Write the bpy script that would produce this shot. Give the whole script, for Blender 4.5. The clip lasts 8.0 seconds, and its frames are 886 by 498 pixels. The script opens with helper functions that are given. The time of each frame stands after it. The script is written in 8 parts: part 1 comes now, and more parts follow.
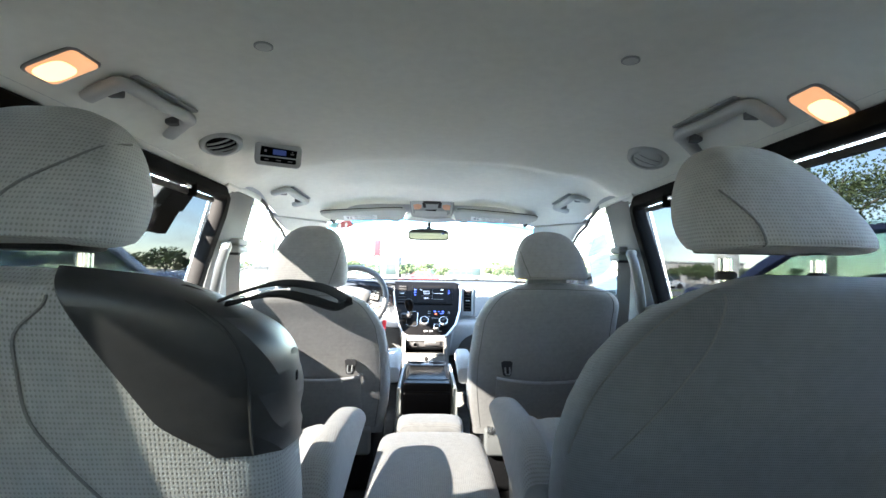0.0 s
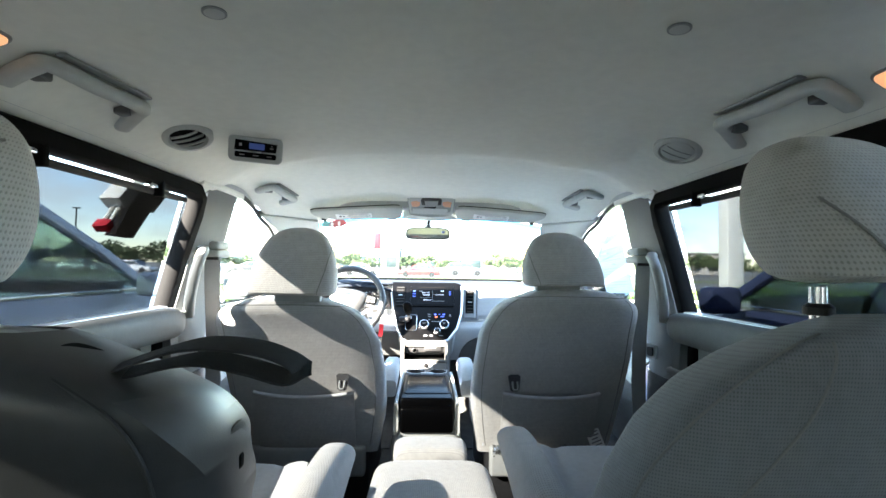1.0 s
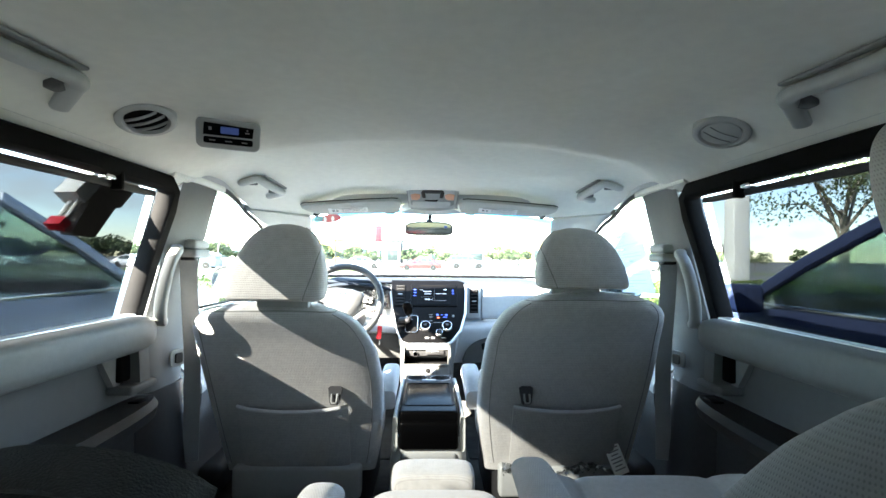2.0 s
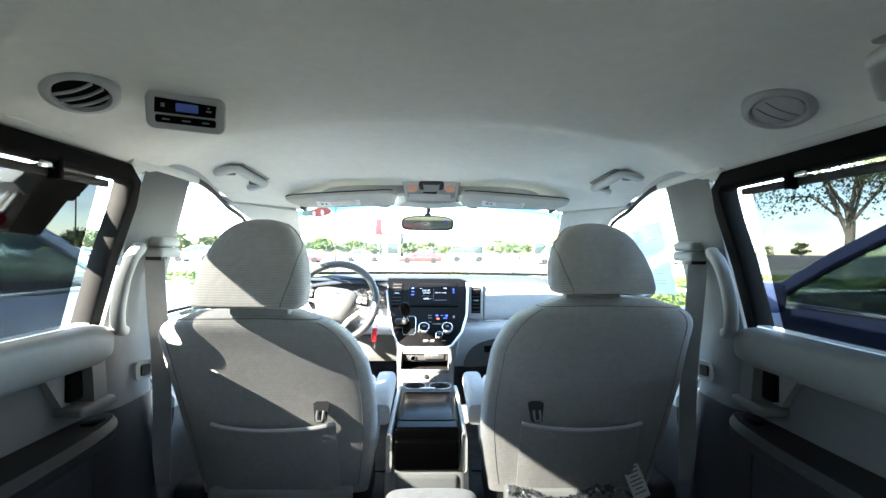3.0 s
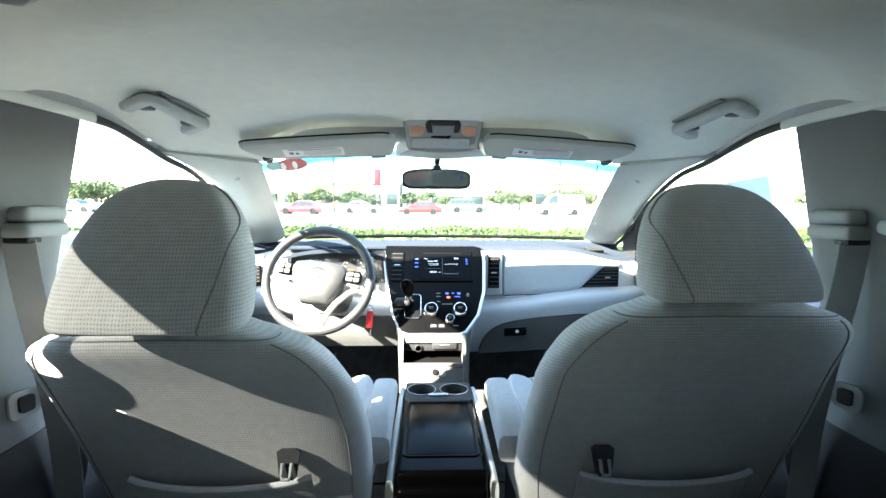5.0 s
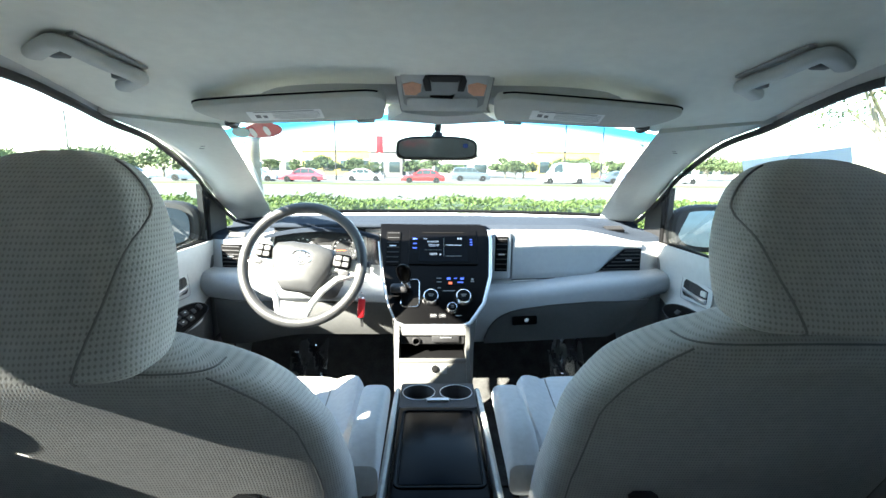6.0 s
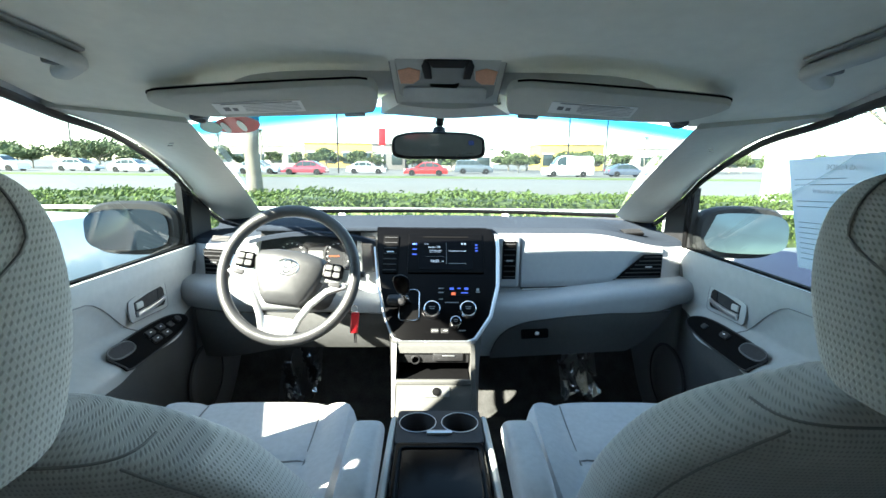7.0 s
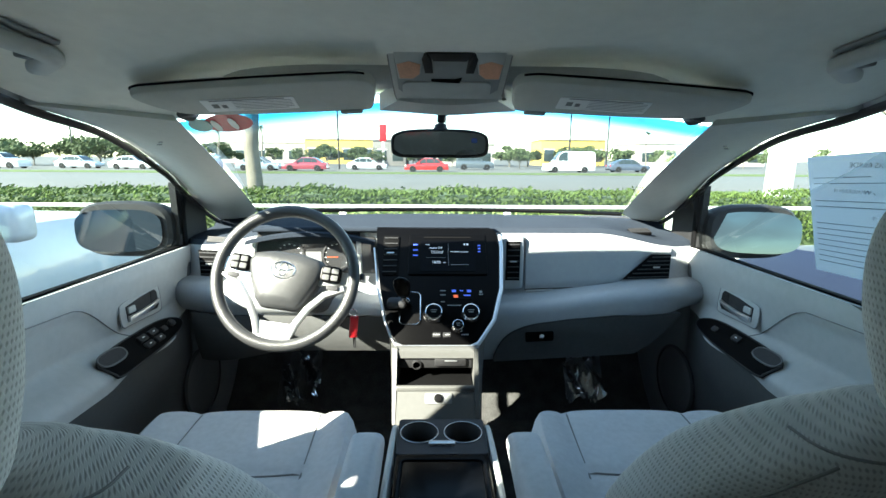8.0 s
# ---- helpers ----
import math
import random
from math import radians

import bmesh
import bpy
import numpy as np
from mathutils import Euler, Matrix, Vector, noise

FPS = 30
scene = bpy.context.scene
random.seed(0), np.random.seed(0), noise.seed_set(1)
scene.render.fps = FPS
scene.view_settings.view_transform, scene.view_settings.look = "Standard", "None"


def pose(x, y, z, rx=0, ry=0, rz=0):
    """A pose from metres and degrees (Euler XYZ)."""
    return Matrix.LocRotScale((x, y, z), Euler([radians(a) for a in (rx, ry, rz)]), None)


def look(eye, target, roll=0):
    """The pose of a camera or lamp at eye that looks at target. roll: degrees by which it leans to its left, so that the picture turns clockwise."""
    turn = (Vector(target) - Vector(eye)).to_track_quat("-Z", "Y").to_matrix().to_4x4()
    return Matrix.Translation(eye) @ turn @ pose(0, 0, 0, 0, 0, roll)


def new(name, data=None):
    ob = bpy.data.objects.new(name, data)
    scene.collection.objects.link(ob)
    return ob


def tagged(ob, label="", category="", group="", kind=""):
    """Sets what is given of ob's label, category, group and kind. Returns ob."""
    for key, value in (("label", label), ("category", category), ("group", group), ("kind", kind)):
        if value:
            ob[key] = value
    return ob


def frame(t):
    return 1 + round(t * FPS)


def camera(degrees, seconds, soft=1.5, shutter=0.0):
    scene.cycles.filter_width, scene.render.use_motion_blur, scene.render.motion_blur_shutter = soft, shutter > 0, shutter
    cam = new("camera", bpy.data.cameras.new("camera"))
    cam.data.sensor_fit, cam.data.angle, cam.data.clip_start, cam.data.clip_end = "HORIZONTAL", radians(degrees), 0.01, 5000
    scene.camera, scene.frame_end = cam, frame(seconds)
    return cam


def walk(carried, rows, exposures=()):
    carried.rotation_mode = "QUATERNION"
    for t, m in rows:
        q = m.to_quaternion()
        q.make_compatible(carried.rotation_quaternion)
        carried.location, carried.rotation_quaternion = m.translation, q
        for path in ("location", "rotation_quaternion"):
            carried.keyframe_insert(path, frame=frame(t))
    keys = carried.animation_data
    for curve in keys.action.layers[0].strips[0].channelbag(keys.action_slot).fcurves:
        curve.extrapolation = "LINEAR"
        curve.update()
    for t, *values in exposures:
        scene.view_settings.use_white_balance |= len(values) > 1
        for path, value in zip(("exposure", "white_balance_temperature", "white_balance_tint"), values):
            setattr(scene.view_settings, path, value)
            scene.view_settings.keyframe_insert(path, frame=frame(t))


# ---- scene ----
cam = camera(88.0, 8.0)
PATH = [
    (0, (-0.013, 0.658, 1.289), (0.052, 2.654, 1.396), 1.1),
    (0.5, (-0.005, 0.73, 1.306), (0.058, 2.726, 1.402), 0.7),
    (1, (-0.009, 0.813, 1.334), (0.055, 2.811, 1.406), 0.8),
    (1.5, (-0.012, 0.893, 1.346), (0.05, 2.891, 1.402), 0.6),
    (3, (-0.003, 1.131, 1.372), (0.055, 3.13, 1.382), 0.5),
    (3.5, (-0.004, 1.209, 1.378), (0.056, 3.209, 1.378), 0.7),
    (4, (-0.014, 1.293, 1.392), (0.047, 3.292, 1.381), 0.9),
    (4.5, (-0.029, 1.421, 1.403), (0.027, 3.419, 1.341), 0.2),
    (5, (-0.034, 1.564, 1.415), (0.027, 3.552, 1.21), 0.3),
    (6.3, (-0.022, 1.815, 1.433), (0.024, 3.783, 1.08), 0.6),
    (6.5, (-0.028, 1.847, 1.436), (0.017, 3.814, 1.075), 0.6),
    (7, (-0.02, 1.916, 1.447), (0.018, 3.881, 1.076), 0.6),
    (7.5, (-0.02, 1.952, 1.447), (0.013, 3.915, 1.065), 0.5),
    (8, (-0.021, 1.962, 1.453), (0.012, 3.924, 1.065), 0.4),
]
EXPO = [(0.0, 5.55, 6980, 12.5), (1.5, 5.54, 7000, 9), (2.8, 5.37, 7000, 8), (4.2, 5.26, 7000, 7.5), (5.0, 4.99, 6960, 5.5), (6.3, 4.24, 6750, 4), (7.0, 3.90, 6700, 1.5), (8.0, 3.52, 6700, 0)]
walk(cam, [(t, look(eye, target, roll)) for t, eye, target, roll in PATH], EXPO)

# ---- world and sun ----
SUN_AZ, SUN_EL = 56.0, 30.5   # azimuth from the rear towards the left side, elevation
world = bpy.data.worlds.new("sky")
scene.world = world
world.use_nodes = True
wn = world.node_tree
wn.nodes.clear()
sky = wn.nodes.new("ShaderNodeTexSky")
sky.sky_type = "NISHITA"
sky.sun_disc = False
sky.sun_elevation = radians(SUN_EL)
sky.sun_rotation = radians(180 + SUN_AZ)
sky.air_density, sky.dust_density, sky.ozone_density = 0.9, 0.15, 1.5
bg = wn.nodes.new("ShaderNodeBackground")
bg.inputs["Strength"].default_value = 0.15
wout = wn.nodes.new("ShaderNodeOutputWorld")
# scattered white clouds over the clear sky
wco = wn.nodes.new("ShaderNodeTexCoord")
wmap = wn.nodes.new("ShaderNodeMapping")
wmap.inputs["Scale"].default_value = (1.0, 1.0, 2.6)
wns = wn.nodes.new("ShaderNodeTexNoise")
wns.inputs["Scale"].default_value, wns.inputs["Detail"].default_value, wns.inputs["Roughness"].default_value = 3.2, 8, 0.55
wrm = wn.nodes.new("ShaderNodeMapRange")
wrm.inputs["From Min"].default_value, wrm.inputs["From Max"].default_value = 0.52, 0.70
wmx = wn.nodes.new("ShaderNodeMix")
wmx.data_type = "RGBA"
wmx.inputs["B"].default_value = (3.0, 3.1, 3.2, 1)
wn.links.new(wco.outputs["Generated"], wmap.inputs["Vector"])
wn.links.new(wmap.outputs["Vector"], wns.inputs["Vector"])
wn.links.new(wns.outputs["Fac"], wrm.inputs["Value"])
wn.links.new(wrm.outputs["Result"], wmx.inputs["Factor"])
wn.links.new(sky.outputs["Color"], wmx.inputs["A"])
wn.links.new(wmx.outputs["Result"], bg.inputs["Color"])
wn.links.new(bg.outputs["Background"], wout.inputs["Surface"])
sun_from = Vector((-math.sin(radians(SUN_AZ)) * math.cos(radians(SUN_EL)),
                   -math.cos(radians(SUN_AZ)) * math.cos(radians(SUN_EL)),
                   math.sin(radians(SUN_EL))))
sun_data = bpy.data.lights.new("sun", "SUN")
sun_data.energy, sun_data.angle, sun_data.color = 4.2, radians(0.6), (1.0, 0.95, 0.87)
sun = new("sun", sun_data)
sun.matrix_world = look(sun_from * 40, (0, 0, 0))


# ---- materials ----
def mat(name, color, rough=0.6, metal=0.0, var=0.12, scale=6.0, bump=0.0, bscale=300.0, spec=0.5, coat=0.0, rand=0.0):
    """Principled surface with two scales of colour variation and a fine bump."""
    m = bpy.data.materials.new(name)
    m.use_nodes = True
    nt = m.node_tree
    p = nt.nodes["Principled BSDF"]
    p.inputs["Roughness"].default_value = rough
    p.inputs["Metallic"].default_value = metal
    p.inputs["Specular IOR Level"].default_value = spec
    p.inputs["Coat Weight"].default_value = coat
    co = nt.nodes.new("ShaderNodeTexCoord")
    n1 = nt.nodes.new("ShaderNodeTexNoise")
    n1.inputs["Scale"].default_value, n1.inputs["Detail"].default_value = scale, 4
    n2 = nt.nodes.new("ShaderNodeTexNoise")
    n2.inputs["Scale"].default_value, n2.inputs["Detail"].default_value = scale * 14, 3
    for n in (n1, n2):
        nt.links.new(co.outputs["Object"], n.inputs["Vector"])
    add = nt.nodes.new("ShaderNodeMath")
    add.operation = "ADD"
    nt.links.new(n1.outputs["Fac"], add.inputs[0])
    nt.links.new(n2.outputs["Fac"], add.inputs[1])
    last = add.outputs[0]
    lo, hi = 0.7, 1.3
    if rand:
        oi = nt.nodes.new("ShaderNodeObjectInfo")
        geo = nt.nodes.new("ShaderNodeNewGeometry")
        for sock in (oi.outputs["Random"], geo.outputs["Random Per Island"]):
            mul = nt.nodes.new("ShaderNodeMath")
            mul.operation = "MULTIPLY_ADD"
            mul.inputs[1].default_value = rand
            nt.links.new(sock, mul.inputs[0])
            nt.links.new(last, mul.inputs[2])
            last = mul.outputs[0]
        lo, hi = 0.7, 1.3 + 2 * rand
    mr = nt.nodes.new("ShaderNodeMapRange")
    mr.inputs["From Min"].default_value, mr.inputs["From Max"].default_value = lo, hi
    nt.links.new(last, mr.inputs["Value"])
    mix = nt.nodes.new("ShaderNodeMix")
    mix.data_type = "RGBA"
    c = Vector(color)
    mix.inputs["A"].default_value = (*(c * (1 - var)), 1)
    mix.inputs["B"].default_value = (*[min(1.0, v) for v in c * (1 + var)], 1)
    nt.links.new(mr.outputs["Result"], mix.inputs["Factor"])
    nt.links.new(mix.outputs["Result"], p.inputs["Base Color"])
    if bump:
        n3 = nt.nodes.new("ShaderNodeTexNoise")
        n3.inputs["Scale"].default_value, n3.inputs["Detail"].default_value = bscale, 2
        nt.links.new(co.outputs["Object"], n3.inputs["Vector"])
        b = nt.nodes.new("ShaderNodeBump")
        b.inputs["Strength"].default_value, b.inputs["Distance"].default_value = bump, 0.002
        nt.links.new(n3.outputs["Fac"], b.inputs["Height"])
        nt.links.new(b.outputs["Normal"], p.inputs["Normal"])
    return m


def fabric(name, color, pitch=0.0062, depth=0.5, var=0.10):
    """Woven seat cloth: rows of small raised dots, offset row by row, with soft wear."""
    m = mat(name, color, rough=0.95, var=var, scale=5.0, spec=0.15)
    nt = m.node_tree
    p = nt.nodes["Principled BSDF"]
    p.inputs["Sheen Weight"].default_value = 0.25
    p.inputs["Sheen Roughness"].default_value = 0.5
    co = nt.nodes.new("ShaderNodeTexCoord")
    sep = nt.nodes.new("ShaderNodeSeparateXYZ")
    uvn = nt.nodes.new("ShaderNodeUVMap")
    uvn.uv_map = "cloth"
    wob = nt.nodes.new("ShaderNodeTexNoise")
    wob.inputs["Scale"].default_value, wob.inputs["Detail"].default_value = 22.0, 2
    nt.links.new(co.outputs["Object"], wob.inputs["Vector"])
    wsc = nt.nodes.new("ShaderNodeVectorMath")
    wsc.operation = "MULTIPLY_ADD"
    wsc.inputs[1].default_value = (0.004, 0.004, 0.004)
    nt.links.new(wob.outputs["Color"], wsc.inputs[0])
    nt.links.new(uvn.outputs["UV"], wsc.inputs[2])
    nt.links.new(wsc.outputs[0], sep.inputs[0])
    def m2(op, a, b=None):
        n = nt.nodes.new("ShaderNodeMath")
        n.operation = op
        for i, v in enumerate((a, b)):
            if v is None:
                continue
            if isinstance(v, (int, float)):
                n.inputs[i].default_value = v
            else:
                nt.links.new(v, n.inputs[i])
        return n.outputs[0]
    k = 2 * math.pi / pitch
    u, v = sep.outputs["X"], sep.outputs["Y"]
    a = m2("SINE", m2("MULTIPLY", m2("ADD", u, m2("MULTIPLY", v, 0.75)), k * 0.72))
    b = m2("SINE", m2("MULTIPLY", m2("SUBTRACT", u, m2("MULTIPLY", v, 0.75)), k * 0.72))
    h = m2("MAXIMUM", m2("MULTIPLY", a, b), 0.0)
    bump = nt.nodes.new("ShaderNodeBump")
    bump.invert = True
    bump.inputs["Strength"].default_value, bump.inputs["Distance"].default_value = depth, 0.0022
    nt.links.new(h, bump.inputs["Height"])
    nt.links.new(bump.outputs["Normal"], p.inputs["Normal"])
    # thread colour follows the weave
    old = p.inputs["Base Color"].links[0].from_socket
    mr = nt.nodes.new("ShaderNodeMapRange")
    mr.inputs["From Min"].default_value, mr.inputs["From Max"].default_value = 0.15, 0.75
    mr.inputs["To Min"].default_value, mr.inputs["To Max"].default_value = 1.05, 0.72
    nt.links.new(h, mr.inputs["Value"])
    mul = nt.nodes.new("ShaderNodeMix")
    mul.data_type, mul.blend_type = "RGBA", "MULTIPLY"
    mul.inputs["Factor"].default_value = 1.0
    nt.links.new(old, mul.inputs["A"])
    nt.links.new(mr.outputs["Result"], mul.inputs["B"])
    nt.links.new(mul.outputs["Result"], p.inputs["Base Color"])
    return m


def glow(name, color, strength):
    m = bpy.data.materials.new(name)
    m.use_nodes = True
    p = m.node_tree.nodes["Principled BSDF"]
    p.inputs["Base Color"].default_value = (*color, 1)
    p.inputs["Emission Color"].default_value = (*color, 1)
    p.inputs["Emission Strength"].default_value = strength
    p.inputs["Roughness"].default_value = 0.4
    return m


def glass(name, tint=(1, 1, 1), gloss=0.06, rough=0.0):
    """Thin pane: see-through with a little mirror gloss that grows at grazing angles."""
    m = bpy.data.materials.new(name)
    m.use_nodes = True
    nt = m.node_tree
    nt.nodes.clear()
    t = nt.nodes.new("ShaderNodeBsdfTransparent")
    t.inputs["Color"].default_value = (*tint, 1)
    g = nt.nodes.new("ShaderNodeBsdfGlossy")
    g.inputs["Roughness"].default_value = rough
    fr = nt.nodes.new("ShaderNodeLayerWeight")
    pw = nt.nodes.new("ShaderNodeMath")
    pw.operation = "POWER"
    pw.inputs[1].default_value = 5.0
    nt.links.new(fr.outputs["Facing"], pw.inputs[0])
    mul = nt.nodes.new("ShaderNodeMath")
    mul.operation = "MULTIPLY_ADD"
    mul.use_clamp = True
    mul.inputs[1].default_value = 0.9 if gloss else 0.0
    mul.inputs[2].default_value = gloss
    nt.links.new(pw.outputs[0], mul.inputs[0])
    mx = nt.nodes.new("ShaderNodeMixShader")
    nt.links.new(mul.outputs[0], mx.inputs[0])
    nt.links.new(t.outputs[0], mx.inputs[1])
    nt.links.new(g.outputs[0], mx.inputs[2])
    o = nt.nodes.new("ShaderNodeOutputMaterial")
    nt.links.new(mx.outputs[0], o.inputs["Surface"])
    return m


M_LINER = mat("headliner_cloth", (0.80, 0.80, 0.735), rough=0.95, var=0.04, scale=3, bump=0.35, bscale=900, spec=0.1)
M_TRIM = mat("grey_trim_plastic", (0.29, 0.30, 0.295), rough=0.55, var=0.05, scale=4, bump=0.25, bscale=700, spec=0.4)
M_TRIM_LIGHT = mat("pale_trim_plastic", (0.50, 0.51, 0.49), rough=0.5, var=0.05, scale=4, bump=0.2, bscale=700, spec=0.4)
M_DOOR = mat("door_lining_vinyl", (0.44, 0.45, 0.44), rough=0.55, var=0.05, scale=4, bump=0.25, bscale=600, spec=0.35)
M_DASH_TOP = mat("dash_top_vinyl", (0.022, 0.028, 0.038), rough=0.8, var=0.08, scale=6, bump=0.4, bscale=500, spec=0.03)
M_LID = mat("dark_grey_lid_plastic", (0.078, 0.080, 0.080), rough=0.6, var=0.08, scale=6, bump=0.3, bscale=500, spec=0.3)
M_PILLAR = mat("mid_grey_pillar_plastic", (0.135, 0.14, 0.14), rough=0.55, var=0.05, scale=4, bump=0.25, bscale=700, spec=0.35)
M_LEDGE = mat("grey_ledge_vinyl", (0.18, 0.185, 0.185), rough=0.6, var=0.06, scale=5, bump=0.3, bscale=600, spec=0.3)
M_VISOR = mat("grey_visor_cloth", (0.54, 0.54, 0.50), rough=0.85, var=0.04, scale=5, bump=0.4, bscale=700, spec=0.15)
M_DASH = mat("dash_face_vinyl", (0.31, 0.325, 0.338), rough=0.5, var=0.05, scale=5, bump=0.35, bscale=500, spec=0.45)
# pale plastic darkened in colour, standing in for shade on the lower stack
M_STACK_LOW = mat("darkened_stack_plastic", (0.075, 0.075, 0.072), rough=0.5, var=0.06, scale=5, bump=0.3, bscale=500, spec=0.3)
M_DARK = mat("dark_trim_plastic", (0.016, 0.016, 0.017), rough=0.5, var=0.2, scale=8, bump=0.3, bscale=500, spec=0.3)
M_CHAR = mat("charcoal_trim_plastic", (0.032, 0.032, 0.034), rough=0.6, var=0.15, scale=6, bump=0.3, bscale=500, spec=0.3)
M_RUBBER = mat("black_rubber", (0.0028, 0.0028, 0.003), rough=0.75, var=0.2, scale=8, spec=0.08)
M_GLOSS = mat("gloss_black_plastic", (0.0015, 0.0015, 0.0017), rough=0.3, var=0.1, scale=6, spec=0.06)
M_SILVER = mat("satin_silver_trim", (0.62, 0.63, 0.64), rough=0.3, metal=0.85, var=0.05, scale=10)
M_CHROME = mat("chrome", (0.85, 0.85, 0.86), rough=0.08, metal=1.0, var=0.02, scale=10)
M_CLOTH = fabric("grey_seat_cloth", (0.40, 0.392, 0.378), depth=0.36)
M_CLOTH_FINE = mat("grey_seat_side_cloth", (0.50, 0.505, 0.51), rough=0.95, var=0.08, scale=6, bump=0.5, bscale=600, spec=0.12)
# darker copy of the seat cloth; holds the shade on the right-hand chair
M_CLOTH_SHADED = fabric("shaded_seat_cloth", (0.165, 0.172, 0.182), pitch=0.0042, depth=0.3)
M_PIPING = mat("seat_piping", (0.19, 0.187, 0.182), rough=0.9, var=0.1, scale=30)
M_VINYL = mat("charcoal_vinyl", (0.040, 0.039, 0.040), rough=0.38, var=0.12, scale=5, bump=0.10, bscale=900, spec=0.5)
M_CARPET = mat("black_carpet", (0.048, 0.048, 0.047), rough=1.0, var=0.4, scale=20, bump=1.0, bscale=350, spec=0.05)
M_BELT = mat("grey_belt_webbing", (0.26, 0.265, 0.27), rough=0.8, var=0.08, scale=20, bump=0.6, bscale=900)
M_STRAP = mat("black_strap_webbing", (0.015, 0.015, 0.016), rough=0.8, var=0.2, scale=20, bump=0.6, bscale=900)
M_LABEL = mat("white_label", (0.86, 0.86, 0.84), rough=0.6, var=0.03, scale=10)
M_INK = mat("grey_ink", (0.22, 0.22, 0.22), rough=0.7, var=0.1, scale=30)
M_INKB = mat("black_ink", (0.03, 0.03, 0.03), rough=0.7, var=0.1, scale=30)
M_LAMP = glow("dome_lamp_lens", (1.0, 0.50, 0.26), 0.018)
M_BULB = glow("dome_lamp_bulb", (1.0, 0.72, 0.34), 0.05)
M_LENS = mat("map_lamp_lens", (0.75, 0.38, 0.24), rough=0.35, var=0.15, scale=30)
M_SCREEN = mat("screen_glass", (0.0012, 0.0014, 0.002), rough=0.25, var=0.1, scale=5, spec=0.07)
M_GLYPH = glow("screen_glyph_white", (0.85, 0.9, 1.0), 0.035)
M_GLYPH_BLUE = glow("screen_glyph_blue", (0.10, 0.18, 0.9), 0.028)
M_GLYPH_RED = glow("amber_gauge", (0.9, 0.15, 0.05), 0.06)
M_LCD = glow("blue_lcd", (0.05, 0.09, 0.30), 0.006)
# front panes and windscreen tinted well below clear glass to dim outside daylight
M_GLASS = glass("view_dimming_pane", (0.36, 0.395, 0.38), 0.006)
M_PRIVACY = glass("privacy_pane", (0.400, 0.432, 0.448), 0.012)
M_REAR_PANE = glass("rear_window_pane", (0.12, 0.135, 0.135), 0.04)
# for unseen quarter windows; tint chosen to cut light from behind
M_PRIVACY_DEEP = glass("deep_privacy_pane", (0.035, 0.04, 0.04), 0.05)
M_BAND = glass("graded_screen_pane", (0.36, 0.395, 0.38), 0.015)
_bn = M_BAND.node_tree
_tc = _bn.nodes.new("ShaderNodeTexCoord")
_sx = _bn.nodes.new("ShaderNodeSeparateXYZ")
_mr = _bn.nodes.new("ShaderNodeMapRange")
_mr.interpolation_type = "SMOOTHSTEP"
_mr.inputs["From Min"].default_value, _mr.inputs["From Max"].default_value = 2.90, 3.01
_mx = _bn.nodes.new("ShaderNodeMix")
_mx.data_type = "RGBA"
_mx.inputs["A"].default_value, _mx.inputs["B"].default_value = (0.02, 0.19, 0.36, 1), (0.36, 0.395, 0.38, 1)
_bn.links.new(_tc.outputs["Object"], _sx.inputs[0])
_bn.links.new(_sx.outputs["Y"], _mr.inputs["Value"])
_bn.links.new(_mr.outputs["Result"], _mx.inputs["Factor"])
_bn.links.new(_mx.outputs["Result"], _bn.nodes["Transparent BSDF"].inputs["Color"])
M_SHADE = glass("mesh_sunshade_cloth", (0.050, 0.053, 0.056), 0.0)
M_MIRROR = mat("mirror_silver", (0.85, 0.87, 0.9), rough=0.02, metal=1.0, var=0.01, scale=3)
M_MIRROR_BLUE = mat("blue_tinted_mirror", (0.085, 0.115, 0.145), rough=0.03, metal=1.0, var=0.01, scale=3)
M_RED = mat("red_paint", (0.50, 0.012, 0.02), rough=0.4, var=0.1, scale=10)
M_TEAL = mat("teal_paint", (0.02, 0.25, 0.25), rough=0.4, var=0.1, scale=10)
M_PAPER = mat("white_paper", (0.72, 0.76, 0.82), rough=0.8, var=0.04, scale=10)
M_PLASTICBAG = glass("clear_film", (0.86, 0.88, 0.90), 0.55, 0.12)
M_BODY = mat("van_outer_paint", (0.45, 0.46, 0.47), rough=0.3, var=0.04, scale=3, coat=0.6)


# ---- mesh helpers ----
def obj(name, bm, material, parent=None, label="", smooth=True):
    me = bpy.data.meshes.new(name)
    bmesh.ops.recalc_face_normals(bm, faces=bm.faces)
    bm.to_mesh(me)
    bm.free()
    for f in me.polygons:
        f.use_smooth = smooth
    if smooth:
        me.set_sharp_from_angle(angle=radians(40))
    for mm in (material if isinstance(material, (list, tuple)) else (material,)):
        me.materials.append(mm)
    ob = new(name, me)
    if parent is not None:
        ob.parent = parent
        ob.matrix_parent_inverse = Matrix.Translation(parent.matrix_world.translation).inverted() if False else Matrix.Identity(4)
    if label:
        ob["label"] = label
    return ob


def part(name, bm, material, parent, label="", smooth=True):
    return obj(name, bm, material, parent, label, smooth)


def thing(name, label, category, group="", kind=""):
    return tagged(new(name), label, category, group, kind)


